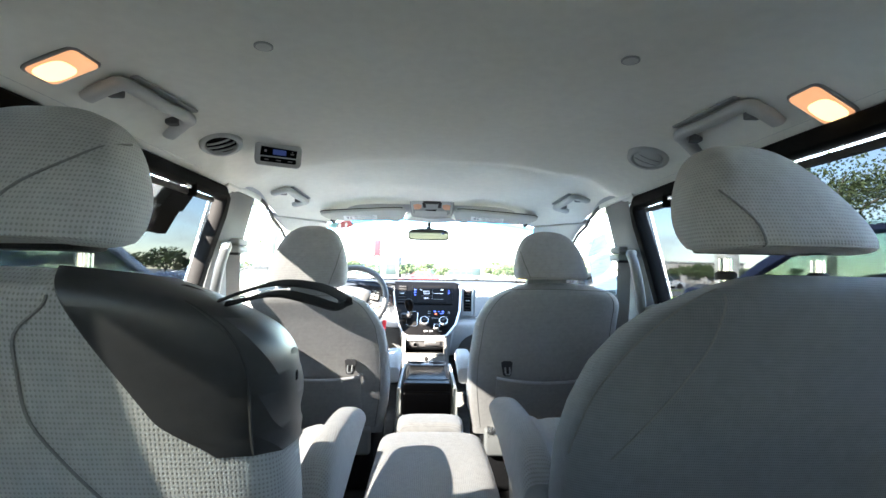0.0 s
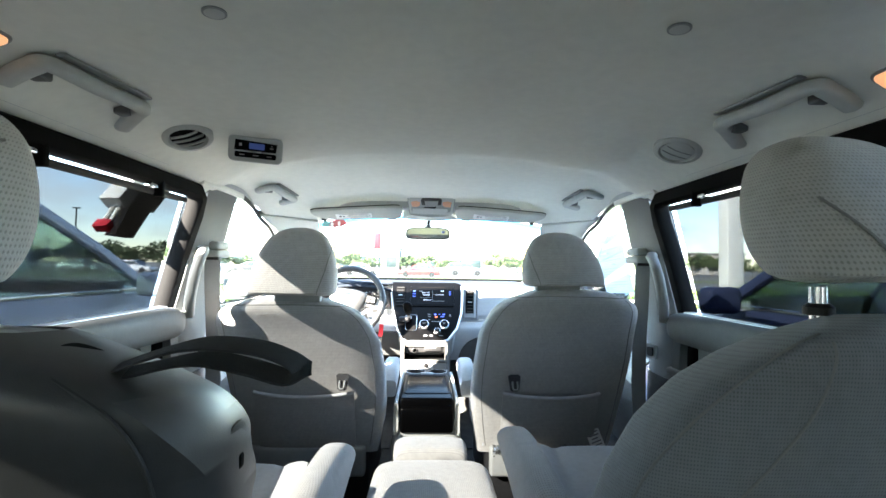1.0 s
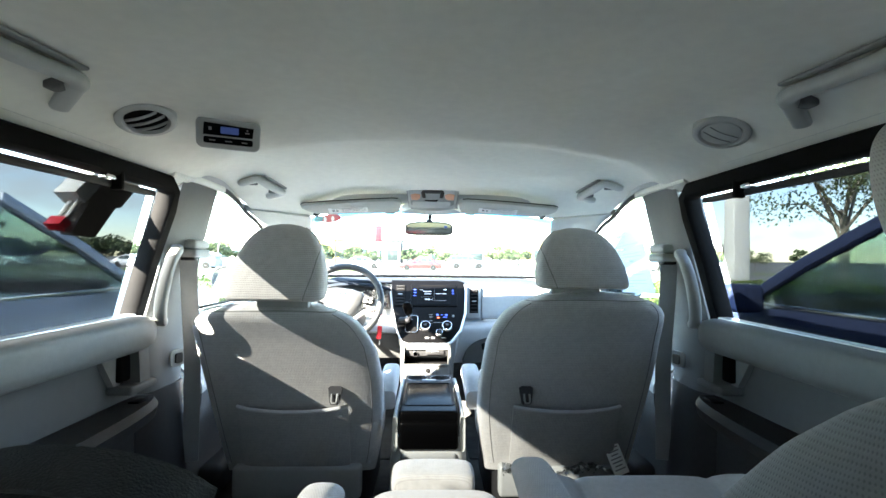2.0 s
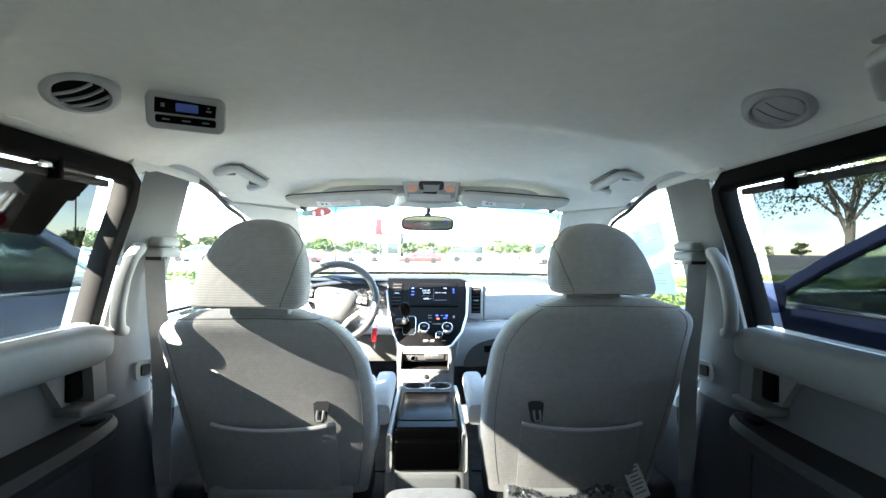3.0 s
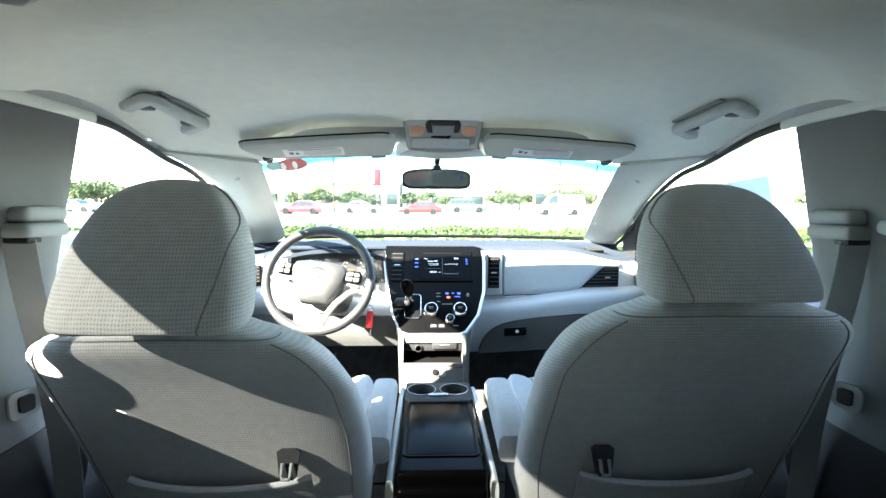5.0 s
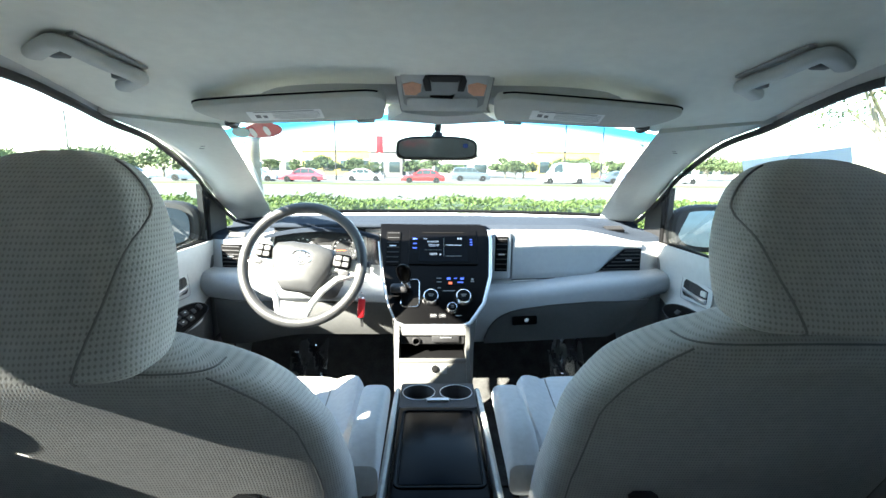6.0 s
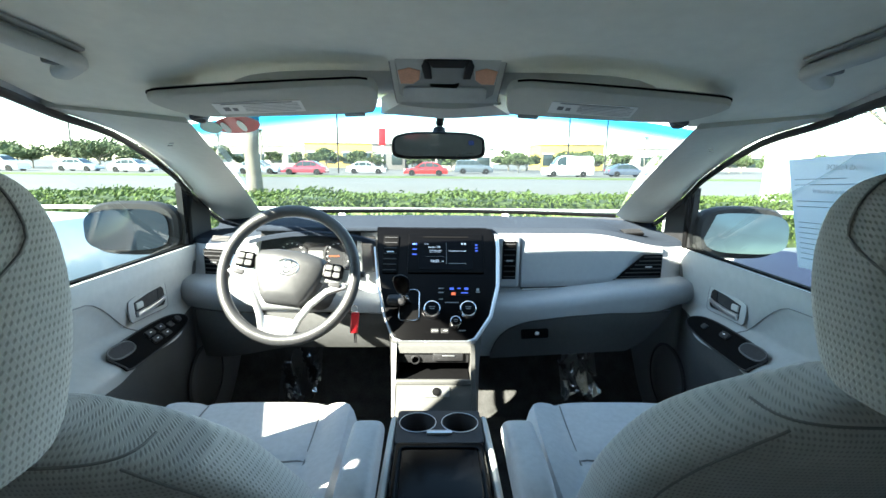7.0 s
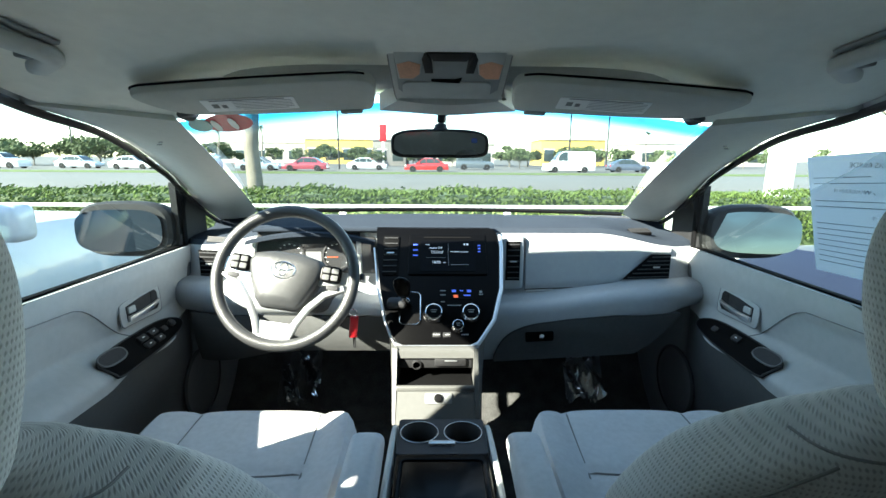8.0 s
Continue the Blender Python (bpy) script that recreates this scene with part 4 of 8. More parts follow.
# ---- sliding doors and front doors ----
def sliding_door(s, side):
    door = thing("door_" + ("1" if s < 0 else "2"), "grey sliding door lining with a padded ledge and mesh sunshade", "sliding door", kind="structure")
    def lining(y, z):
        x = side_x(y, z) - 0.012 * smooth(1.08, 0.98, z) * smooth(0.90, 0.98, z)
        return (s * x, y, z)
    part("lining", surf(lining, span(1.06, 2.255, 20), span(0.93, 1.16, 12), (s * 0.07, 0, 0)), M_PILLAR, door)
    part("lower_lining", surf(lambda y, z: (s * (side_x(y, z) - 0.004), y, z), span(1.06, 2.255, 12), span(0.43, 0.93, 8), (s * 0.07, 0, 0)), M_CHAR, door, "dark lower door lining")
    # padded ledge with a rounded front end
    rings = []
    for y, f in ((1.06, 1), (1.6, 1), (2.02, 1), (2.14, 1), (2.185, 0.96), (2.212, 0.85), (2.228, 0.6), (2.234, 0.3)):
        c = side_x(y, 1.13) - 0.022
        rings.append([(s * (c + x * f), y, 1.157 - 0.22 * (x + 0.058) * 0.3 + (q if f > 0.9 else q * f)) for x, q in sell(0, 0, 0.058, 0.046, 3.2, 28)])
    part("padded_ledge", loft(rings), M_LEDGE, door)
    part("belt_molding", rbox(min(s * 0.775, s * 0.805), max(s * 0.775, s * 0.805), 1.06, 2.20, 1.196, 1.203, 0.003), M_SILVER, door, "bright strip along the window sill")
    # pull grip under the ledge: hollow, slot, upright and foot, above a black tray
    def xb(a_, b_):
        return sorted((s * a_, s * b_))
    hollow = [(2.085, 1.118), (2.165, 1.118), (2.165, 1.028), (2.145, 1.022)]
    part("grip_hollow", loft([[(s * x_, y_, z_) for y_, z_ in hollow] for x_ in (0.790, 0.812)]), M_TRIM, door)
    # solid black block stands in for the shade inside the slot
    part("grip_slot_shade", rbox(*xb(0.775, 0.805), 2.148, 2.185, 1.035, 1.118, 0.006), M_RUBBER, door)
    part("grip_post", loft([[(s * x_, y_ + dy_, z_) for x_, y_ in ((0.752, 2.185), (0.752, 2.226), (0.800, 2.230), (0.800, 2.185))] for z_, dy_ in ((1.025, 0.0), (1.07, -0.004), (1.118, -0.010))]), M_PILLAR, door)
    part("grip_foot", rbox(*xb(0.742, 0.81), 2.135, 2.245, 1.006, 1.028, 0.008), M_PILLAR, door)
    tray_ = [(1.70, 0.72, 0.0), (1.75, 0.70, 1.0), (2.05, 0.705, 1.0), (2.20, 0.725, 1.0), (2.27, 0.765, 0.8), (2.285, 0.79, 0.3)]
    cup = part("cup_tray", loft([[(s * x_, y_, 0.955 + 0.022 * z_ * max(f_, 0.2)) for x_, z_ in ((xi_, -1), (xi_ - 0.006, 0.2), (xi_ + 0.006, 1), (0.815, 1), (0.815, -1))] for y_, xi_, f_ in dense(tray_, 3)]), M_DARK, door, "black cup tray")
    part("tray_switch", rbox(*xb(0.745, 0.775), 2.17, 2.215, 0.974, 0.982, 0.003), M_GLOSS, cup)
    part("door_pull", lathe([(0.05, 0), (0.055, 0.012), (0.03, 0.018), (0.012, 0.02)], 24, Matrix.Translation((s * 0.80, 1.52, 1.03)) @ rot(0, -s * 90, 0)), M_TRIM, door)
    # window: black surround, pane, mesh shade on its rail
    win = part("window_frame", sweep([(s * (side_x(y, z) + 0.012), y, z) for y, z in [(1.07, 1.16), (1.4, 1.157), (1.8, 1.155), (2.17, 1.153), (2.212, 1.165), (2.22, 1.20), (2.225, 1.35), (2.242, 1.48), (2.238, 1.530), (2.210, 1.549), (1.8, 1.552), (1.4, 1.552), (1.07, 1.552)]], 0.042, 0.05, (s, 0, 0), 4, 12, True), M_RUBBER, door, "black rubber window surround")
    pane = part("pane", surf(lambda y, z: (s * (side_x(y, z) + 0.04), y, z), span(1.05, 2.23, 8), span(1.13, 1.58, 6)), M_PRIVACY, win)
    pane.visible_shadow = False
    # the left mesh is lengthened rearwards, out of view, to hold back sun
    shade = part("sunshade", surf(lambda y, z: (s * (side_x(y, z) + 0.012 + 0.004 * math.sin(9 * y)), y, z), span(1.055 if s < 0 else 1.30, 2.15, 24), span(1.150, 1.514, 8)), M_SHADE, door, "dark mesh roller sunshade")
    part("shade_rail", sweep([(s * (side_x(y, 1.51) + 0.004), y, 1.514) for y in span(1.07 if s < 0 else 1.30, 2.16, 6)], 0.014, 0.016, (0, 0, 1), 4), M_CHAR, shade)
    for hy in (1.62, 1.98):
        part("shade_hook", rbox(min(s * 0.695, s * 0.715), max(s * 0.695, s * 0.715), hy - 0.016, hy + 0.016, 1.517, 1.532, 0.005), M_CHROME, shade)
        part("hook_clip", rbox(min(s * 0.69, s * 0.715), max(s * 0.69, s * 0.715), hy + 0.02, hy + 0.034, 1.50, 1.545, 0.004), M_RUBBER, shade)
    return door


sliding_door(-1, "left")
sliding_door(1, "right")


def front_door(s):
    door = thing("door_" + ("3" if s < 0 else "4"), "pale grey front door lining with dark armrest and chrome handle", "car door", kind="structure")
    def crease_z(y):
        return 1.122 - 0.012 * smooth(2.6, 3.0, y) - 0.14 * smooth(2.95, 3.17, y)
    def foot_z(y):
        return 0.908 + 0.022 * smooth(2.95, 3.08, y) + 0.028 * smooth(3.18, 3.34, y)
    def lining_x(y, z):
        """Inner surface of the door: an even band above the crease, a shallow hollow under it, a swelling armrest below."""
        x = side_x(y, min(z, 1.165)) - 0.012 + 0.004 * smooth(1.12, 1.165, z)
        x += 0.010 * smooth(crease_z(y) + 0.003, crease_z(y) - 0.03, z) * smooth(3.2, 3.0, y)
        return x - 0.074 * smooth(1.005, 0.93, z) * smooth(3.46, 3.22, y)
    part("lining", surf(lambda y, v: (s * lining_x(y, foot_z(y) + (1.165 - foot_z(y)) * v), y, foot_z(y) + (1.165 - foot_z(y)) * v), span(2.50, 3.60, 56), span(0, 1, 44), (s * 0.012, 0, 0)), M_DOOR, door)
    part("crease_line", tube([(s * (lining_x(y, crease_z(y)) - 0.0005), y, crease_z(y)) for y in span(2.52, 3.155, 26)], 0.0015, 6), M_INK, door)
    part("lower_lining", surf(lambda y, v: (s * (side_x(y, 0.9) - 0.008 - 0.066 * smooth(0.62, 0.90, 0.43 + (foot_z(y) - 0.43) * v) * smooth(3.46, 3.22, y)), y, 0.43 + (foot_z(y) - 0.002 - 0.43) * v), span(2.50, 3.60, 30), span(0, 1, 16), (s * 0.05, 0, 0)), M_LID, door, "dark lower door lining")
    # armrest: dark switch panel, an oval on the swelling, with switches and a pull cup
    ax = Vector((s * -0.058, 0, -0.052)).normalized()
    an = Vector((-s * 0.052, 0, 0.058)).normalized()
    am_ = Matrix((Vector((0, s, 0)), ax * 1.0, an)).transposed().to_4x4()
    org = Vector((s * 0.836, 0, 0.985))
    am_ = Matrix.Translation(org) @ Matrix(((0, ax.x, an.x, 0), (1, ax.y, an.y, 0), (0, ax.z, an.z, 0), (0, 0, 0, 1)))
    oval = [(2.972, 0.028), (2.985, 0.012), (3.03, 0.002), (3.10, -0.003), (3.20, -0.004), (3.265, 0.004), (3.300, 0.020), (3.312, 0.040), (3.300, 0.058), (3.26, 0.072), (3.18, 0.084), (3.08, 0.090), (2.995, 0.091), (2.985, 0.075), (2.978, 0.05)]
    oval = [(p.x, p.y) for p in catmull([Vector((y, 0.010 + q * 0.80, 0)) for y, q in oval + oval[:1]], 4)[:-1]]
    armrest = part("armrest", plate(oval, 0.012, am_ @ Matrix.Translation((0, 0, -0.003)), r=0.004), M_RUBBER, door, "black switch panel on the armrest")
    part("panel_edge", tube([am_ @ Vector((y, q, 0.006)) for y, q in oval], 0.003, 6, True), M_CHAR, armrest)
    cupo = [(y, q) for y, q in sell(3.020, 0.030, 0.044, 0.019, 2.6, 28)]
    # flat plate and paler tube stand in for a hollow's shade and lit rim
    part("pull_cup", plate(cupo, 0.003, am_ @ Matrix.Translation((0, 0, 0.008))), M_CHAR, armrest)
    part("cup_rim", tube([am_ @ Vector((y, q, 0.0105)) for y, q in cupo], 0.0022, 6, True), M_PILLAR, armrest)
    for i in range(2 if s < 0 else 1):
        for j in range(2 if s < 0 else 1):
            sw_ = part("window_switch", plate(rrect(0.034, 0.019, 0.004, cx=3.135 + 0.046 * i, cy=0.030 + 0.024 * j), 0.010, am_ @ Matrix.Translation((0, 0, 0.006)), r=0.003), M_CHAR, armrest)
            part("switch_mark", bars([(3.135 + 0.046 * i, 0.030 + 0.024 * j, 0.008, 0.003)], am_ @ Matrix.Translation((0, 0, 0.0164))), M_LABEL, sw_)
    part("lock_switch", plate(rrect(0.022, 0.016, 0.003, cx=3.225, cy=0.038), 0.008, am_ @ Matrix.Translation((0, 0, 0.006)), r=0.002), M_CHAR, armrest)
    if s < 0:
        part("mirror_knob", lathe([(0.011, 0.006), (0.011, 0.018), (0.007, 0.021)], 16, am_ @ Matrix.Translation((3.262, 0.036, 0))), M_CHAR, armrest)
    # handle: recessed bezel, cup and chrome lever
    c = (s * (lining_x(3.195, 1.045) - 0.004), 3.195, 1.045)
    hm = Matrix.Translation(c) @ rot(0, s * 5, 0) @ Matrix(((0, 0, -s, 0), (1, 0, 0, 0), (0, 1, 0, 0), (0, 0, 0, 1)))
    ho = [(-0.080, -0.034), (0.0, -0.036), (0.070, -0.038), (0.084, -0.026), (0.086, 0.028), (0.074, 0.041), (0.0, 0.037), (-0.072, 0.028), (-0.086, 0.014), (-0.088, -0.022)]
    ho = [(p.x, p.y) for p in catmull([Vector((x, y, 0)) for x, y in ho + ho[:1]], 4)[:-1]]
    bez = part("handle_bezel", plate(ho, 0.005, hm @ Matrix.Translation((0, 0, -0.0025)), r=0.0015), M_DOOR, door)
    part("bezel_line", tube([hm @ Vector((x * 1.01, y * 1.02, 0.001)) for x, y in ho], 0.0018, 6, True), M_INK, bez)
    # flat dark plates paint the hollow's shade, deepest at its front end
    part("handle_cup", plate([(-0.066, -0.022), (0.060, -0.027), (0.070, -0.018), (0.071, 0.020), (0.062, 0.029), (0.0, 0.026), (-0.064, 0.017)], 0.0040, hm), M_CHAR, bez, "dark plate for the shaded finger recess")
    part("cup_shade", plate([(0.034, -0.024), (0.060, -0.026), (0.069, -0.018), (0.070, 0.020), (0.062, 0.028), (0.044, 0.027)], 0.0052, hm), M_DARK, bez)
    part("handle", plate([(-0.066, -0.024), (-0.02, -0.025), (0.04, -0.018), (0.068, -0.008), (0.069, 0.000), (0.04, -0.005), (-0.01, -0.010), (-0.064, -0.010)], 0.012, hm, r=0.003), M_SILVER, bez, "satin silver door handle")
    part("lock_lever", plate(rrect(0.030, 0.018, 0.004, cx=-0.046, cy=0.005), 0.008, hm, r=0.003), M_TRIM_LIGHT, bez)
    # speaker grille low at the front
    sp_ = part("speaker_grille", lathe([(0.118, 0), (0.112, 0.006), (0.08, 0.010), (0.0, 0.011)], 40, Matrix.Translation((s * 0.838, 3.47, 0.68)) @ rot(0, -s * 90, 0)), M_LID, door, "dark round speaker cover")
    part("grille_rim", lathe([(0.126, 0), (0.125, 0.006), (0.117, 0.009), (0.113, 0.002)], 40, Matrix.Translation((s * 0.838, 3.47, 0.68)) @ rot(0, -s * 90, 0)), M_CHAR, sp_)
    part("door_pocket", rbox(*sorted((s * 0.745, s * 0.84)), 2.65, 3.30, 0.50, 0.60, 0.03), M_CHAR, door)
    # glass, sill strip, divider post and fixed quarter light
    pts = [(2.51, 1.13), (3.45, 1.13), (3.45, 1.362), (3.33, 1.412), (3.15, 1.482), (2.98, 1.526), (2.84, 1.548), (2.70, 1.56), (2.51, 1.585)]
    bm = bmesh.new()
    bm.faces.new([bm.verts.new((s * (side_x(y, z) + 0.018 + 0.05 * smooth(1.3, 1.15, z) * 0), y, z)) for y, z in pts])
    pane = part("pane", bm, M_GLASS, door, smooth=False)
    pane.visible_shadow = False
    part("sill_strip", rbox(*sorted((s * (0.842), s * (0.862))), 2.50, 3.46, 1.163, 1.170, 0.003), M_RUBBER, door)
    def upright(pts_, x_, th_):
        return loft([[(s * (x_ + d_), y_, z_) for y_, z_ in pts_] for d_ in (0.0, th_)])
    part("divider_post", upright([(3.440, 1.145), (3.618, 1.145), (3.612, 1.274), (3.53, 1.322), (3.436, 1.372)], 0.846, 0.02), M_DARK, door, "black window divider panel")
    part("divider_rib", sweep([(s * 0.845, 3.462, 1.15), (s * 0.843, 3.46, 1.25), (s * 0.840, 3.455, 1.355)], 0.012, 0.022, (0, 1, 0), 4), M_RUBBER, door)
    bm = bmesh.new()
    bm.faces.new([bm.verts.new((s * 0.862, y_, z_)) for y_, z_ in ((3.615, 1.14), (3.90, 1.14), (3.80, 1.19), (3.612, 1.272))])
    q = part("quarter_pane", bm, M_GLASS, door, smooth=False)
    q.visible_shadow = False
    return door


front_door(-1)
front_door(1)


def door_mirror(s):
    """Outside mirror: rounded shell, arm and silvered glass that faces back."""
    t = thing("door_mirror", "dark shelled outside mirror beside the front window", "wing mirror", group="door mirrors")
    cx, cy, cz = s * 1.005, 3.42, 1.225
    rings = []
    for y, f in ((cy - 0.01, 0.93), (cy, 1.0), (cy + 0.03, 1.0), (cy + 0.07, 0.9), (cy + 0.10, 0.7), (cy + 0.12, 0.35)):
        rings.append([(cx + x, y, cz + z) for x, z in sell(0, 0, 0.148 * f, 0.088 * f, 3.2, 32)])
    shell = part("shell", loft(rings), M_CHAR, t)
    gn = Vector((-s * (0.236 if s > 0 else 0.12), -0.966, 0.10 if s > 0 else 0.015)).normalized()
    gx_ = Vector((0, 0, 1)).cross(gn).normalized()
    tilt = Matrix((gx_, gn.cross(gx_), gn)).transposed().to_4x4()
    part("glass", plate(sell(0, 0, 0.124, 0.066, 3.4, 40), 0.004, Matrix.Translation(Vector((cx, cy - 0.012, cz)) + gn * 0.022) @ tilt), M_MIRROR_BLUE, shell, "blue tinted mirror glass")
    part("arm", rbox(*sorted((s * 0.86, s * 0.93)), cy + 0.01, cy + 0.07, cz - 0.075, cz - 0.03, 0.015), M_CHAR, t)
    return t


door_mirror(-1)
door_mirror(1)

# ---- pillar handles, belts, roof handles ----
for s in (-1, 1):
    h = thing("pillar_handle", "pale grey grab handle upright on the centre pillar", "grab handle", group="pillar handles")
    xs = lambda z: side_x(2.24, z)
    path = catmull([(s * (xs(1.165) - 0.010), 2.315, 1.168), (s * (xs(1.17) - 0.045), 2.272, 1.172), (s * (xs(1.20) - 0.066), 2.215, 1.190), (s * (xs(1.25) - 0.072), 2.185, 1.235), (s * (xs(1.30) - 0.072), 2.183, 1.300), (s * (xs(1.34) - 0.066), 2.205, 1.350), (s * (xs(1.35) - 0.045), 2.262, 1.372), (s * (xs(1.35) - 0.010), 2.315, 1.376)], 6)
    part("grip", sweep(path, 0.026, 0.030, (s, 0, 0), 2.6, 16), M_TRIM, h)
    b = thing("seat_belt", "grey front seat belt on the centre pillar", "seat belt", group="front seat belts")
    part("guide", rbox(*sorted((s * 0.694, s * 0.745)), 2.338, 2.432, 1.350, 1.376, 0.010, 3), M_TRIM, b)
    part("guide_cap", rbox(*sorted((s * 0.699, s * 0.745)), 2.346, 2.436, 1.3775, 1.404, 0.010, 3), M_TRIM, b)
    part("guide_slot", rbox(*sorted((s * 0.699, s * 0.742)), 2.342, 2.372, 1.342, 1.352, 0.003), M_DARK, b)
    web = [(s * 0.720, 2.350, 1.348), (s * 0.724, 2.362, 1.28), (s * 0.730, 2.385, 1.18), (s * 0.736, 2.410, 1.08), (s * 0.750, 2.445, 0.92), (s * 0.765, 2.470, 0.70)]
    part("webbing", sweep(catmull(web, 6), 0.047, 0.003, (s * 0.35, 1, 0), 6), M_BELT, b)


def roof_handle(s, pts, name_label, grp):
    """Folded grab handle: a C-shaped bar against the headliner, with a hinge block inside each end."""
    h = thing("roof_handle", name_label, "grab handle", group=grp)
    def at(x, y, d):
        return Vector((s * x, y, ceil_z(x, y) - d))
    lb, cb, cf_, lf = pts
    line = [lb, (lb[0] * 0.35 + cb[0] * 0.65, lb[1] * 0.35 + cb[1] * 0.65), (cb[0], cb[1] + 0.01), ((cb[0] + cf_[0]) / 2, (cb[1] + cf_[1]) / 2), (cf_[0], cf_[1] - 0.01), (lf[0] * 0.35 + cf_[0] * 0.65, lf[1] * 0.35 + cf_[1] * 0.65), lf]
    drop = (0.004, 0.012, 0.016, 0.018, 0.016, 0.012, 0.004)
    part("grip", sweep(catmull([at(*p_, d_) for p_, d_ in zip(line, drop)], 8), 0.030, 0.022, (0, 0, 1), 2.7, 20), M_TRIM_LIGHT, h)
    # darker strip on the headliner stands in for the grip's shadow
    part("grip_shadow_strip", sweep(catmull([at(x_ - 0.013, y_, 0.003) for x_, y_ in line[2:5]], 8), 0.018, 0.006, (0, 0, 1), 3.2, 12), M_TRIM, h, "grey strip for the shadow behind the grip")
    for l_, c_, o_ in ((lb, cb, 0.024), (lf, cf_, -0.024)):
        p = at(l_[0] * 0.5 + c_[0] * 0.5, l_[1] * 0.5 + c_[1] * 0.5 + o_, 0.004)
        part("hinge_cover", rbox(p.x - 0.015, p.x + 0.015, p.y - 0.012, p.y + 0.012, p.z - 0.012, p.z + 0.02, 0.004), M_PILLAR, h, "grey hinge block")
    return h


for s in (-1, 1):
    o_ = 0.006 * s
    roof_handle(s, ((0.656 + o_, 1.512), (0.578 + o_, 1.492), (0.564 + o_, 1.700), (0.646 + o_, 1.765)), "pale grey grab handle on the headliner beside the second row", "second row handles")
    roof_handle(s, ((0.648, 2.540), (0.574, 2.492), (0.541, 2.632), (0.602, 2.680)), "pale grey grab handle on the headliner above the front door", "front handles")

# dome lamps, caps, vents and the rear climate panel on the headliner
def on_ceiling(x, y):
    """Pose whose local z points out of the headliner into the cabin."""
    e = 0.01
    z = ceil_z(x, y)
    n = Vector((-(ceil_z(x + e, y) - ceil_z(x - e, y)) / (2 * e), -(ceil_z(x, y + e) - ceil_z(x, y - e)) / (2 * e), 1)).normalized()
    zaxis = -n
    yaxis = (Vector((0, 1, 0)) - zaxis * zaxis.y).normalized()
    xaxis = yaxis.cross(zaxis)
    m = Matrix((xaxis, yaxis, zaxis)).transposed().to_4x4()
    return Matrix.Translation((x, y, z)) @ m


for s in (-1, 1):
    lamp = thing("dome_lamp", "lit warm dome lamp in a dark rim on the headliner", "dome lamp", group="dome lamps")
    m = on_ceiling(s * 0.645 + 0.022, 1.418)
    part("rim", plate(rrect(0.094, 0.072, 0.014), 0.006, m @ Matrix.Translation((0, 0, -0.001)), r=0.002), M_TRIM, lamp)
    part("lens", plate(rrect(0.084, 0.062, 0.010), 0.008, m, r=0.002), M_LAMP, lamp, "glowing amber lens")
    part("bulb_glow", plate(sell(-s * 0.013, -0.002, 0.027, 0.025, 3.0, 28), 0.0088, m), M_BULB, lamp, "bright warm bulb behind the lens")
    cap = thing("round_plug", "small round cap in the headliner", "cap", group="ceiling caps")
    part("disc", lathe([(0.0135, 0), (0.0135, 0.002), (0.011, 0.0035), (0.0, 0.004)], 28, on_ceiling(s * 0.309 + 0.016, 1.41)), M_TRIM_LIGHT, cap)
    part("rim", lathe([(0.0155, 0), (0.0155, 0.002), (0.013, 0.0025)], 28, on_ceiling(s * 0.309 + 0.016, 1.41)), M_TRIM, cap)
    m = on_ceiling(s * 0.588 + 0.008, 1.900) @ Matrix.Translation((0, 0, 0.010)) @ rot(14, 0, 0) @ Matrix.Scale(0.84, 4)
    vent = thing("ceiling_vent", "round air vent in the headliner, its slats " + ("open" if s < 0 else "closed"), "air vent", group="ceiling vents")
    part("bezel", lathe([(0.066, -0.03), (0.064, 0.005), (0.058, 0.010), (0.050, 0.010), (0.046, 0.004), (0.046, -0.004)], 40, m), M_TRIM_LIGHT, vent)
    if s < 0:
        part("throat", lathe([(0.045, 0.0), (0.045, 0.002), (0.0, 0.0022)], 32, m), M_RUBBER, vent)
        for k in (-1, 0, 1):
            w = math.sqrt(max(0.0, 0.043 ** 2 - (k * 0.022) ** 2))
            part("slat", sweep([m @ Vector((x, k * 0.022 + 0.006 * math.cos(x * 40), 0.006)) for x in span(-w, w, 10)], 0.003, 0.006, m.to_3x3() @ Vector((0, 0, 1)), 4, 8), M_TRIM_LIGHT, vent)
    else:
        part("disc", lathe([(0.044, 0.0), (0.044, 0.006), (0.040, 0.0075), (0.0, 0.0085)], 40, m), M_TRIM_LIGHT, vent)
        for k in (-1, 1):
            arc = [m @ Vector((x, k * 0.012 + 0.006 * math.cos(x * 40), 0.0088)) for x in span(-0.037, 0.037, 10)]
            part("slat_gap", tube(arc, 0.0008, 6), M_INK, vent)

panel = thing("climate_panel", "rear climate control panel with a blue display", "control panel")
pc = Vector((-0.450, 1.982, 1.620))
pn = Vector((0.32, -0.82, -0.45)).normalized()
pw_ = Vector((1, 0.40, -0.01))
pw_ = (pw_ - pn * pw_.dot(pn)).normalized()
ph_ = pn.cross(pw_)
pm = Matrix.Translation(pc) @ Matrix((pw_, ph_, pn)).transposed().to_4x4()
housing = part("housing", plate(rrect(0.128, 0.066, 0.014), 0.05, pm @ Matrix.Translation((0, 0, -0.046)), r=0.004), M_TRIM_LIGHT, panel)
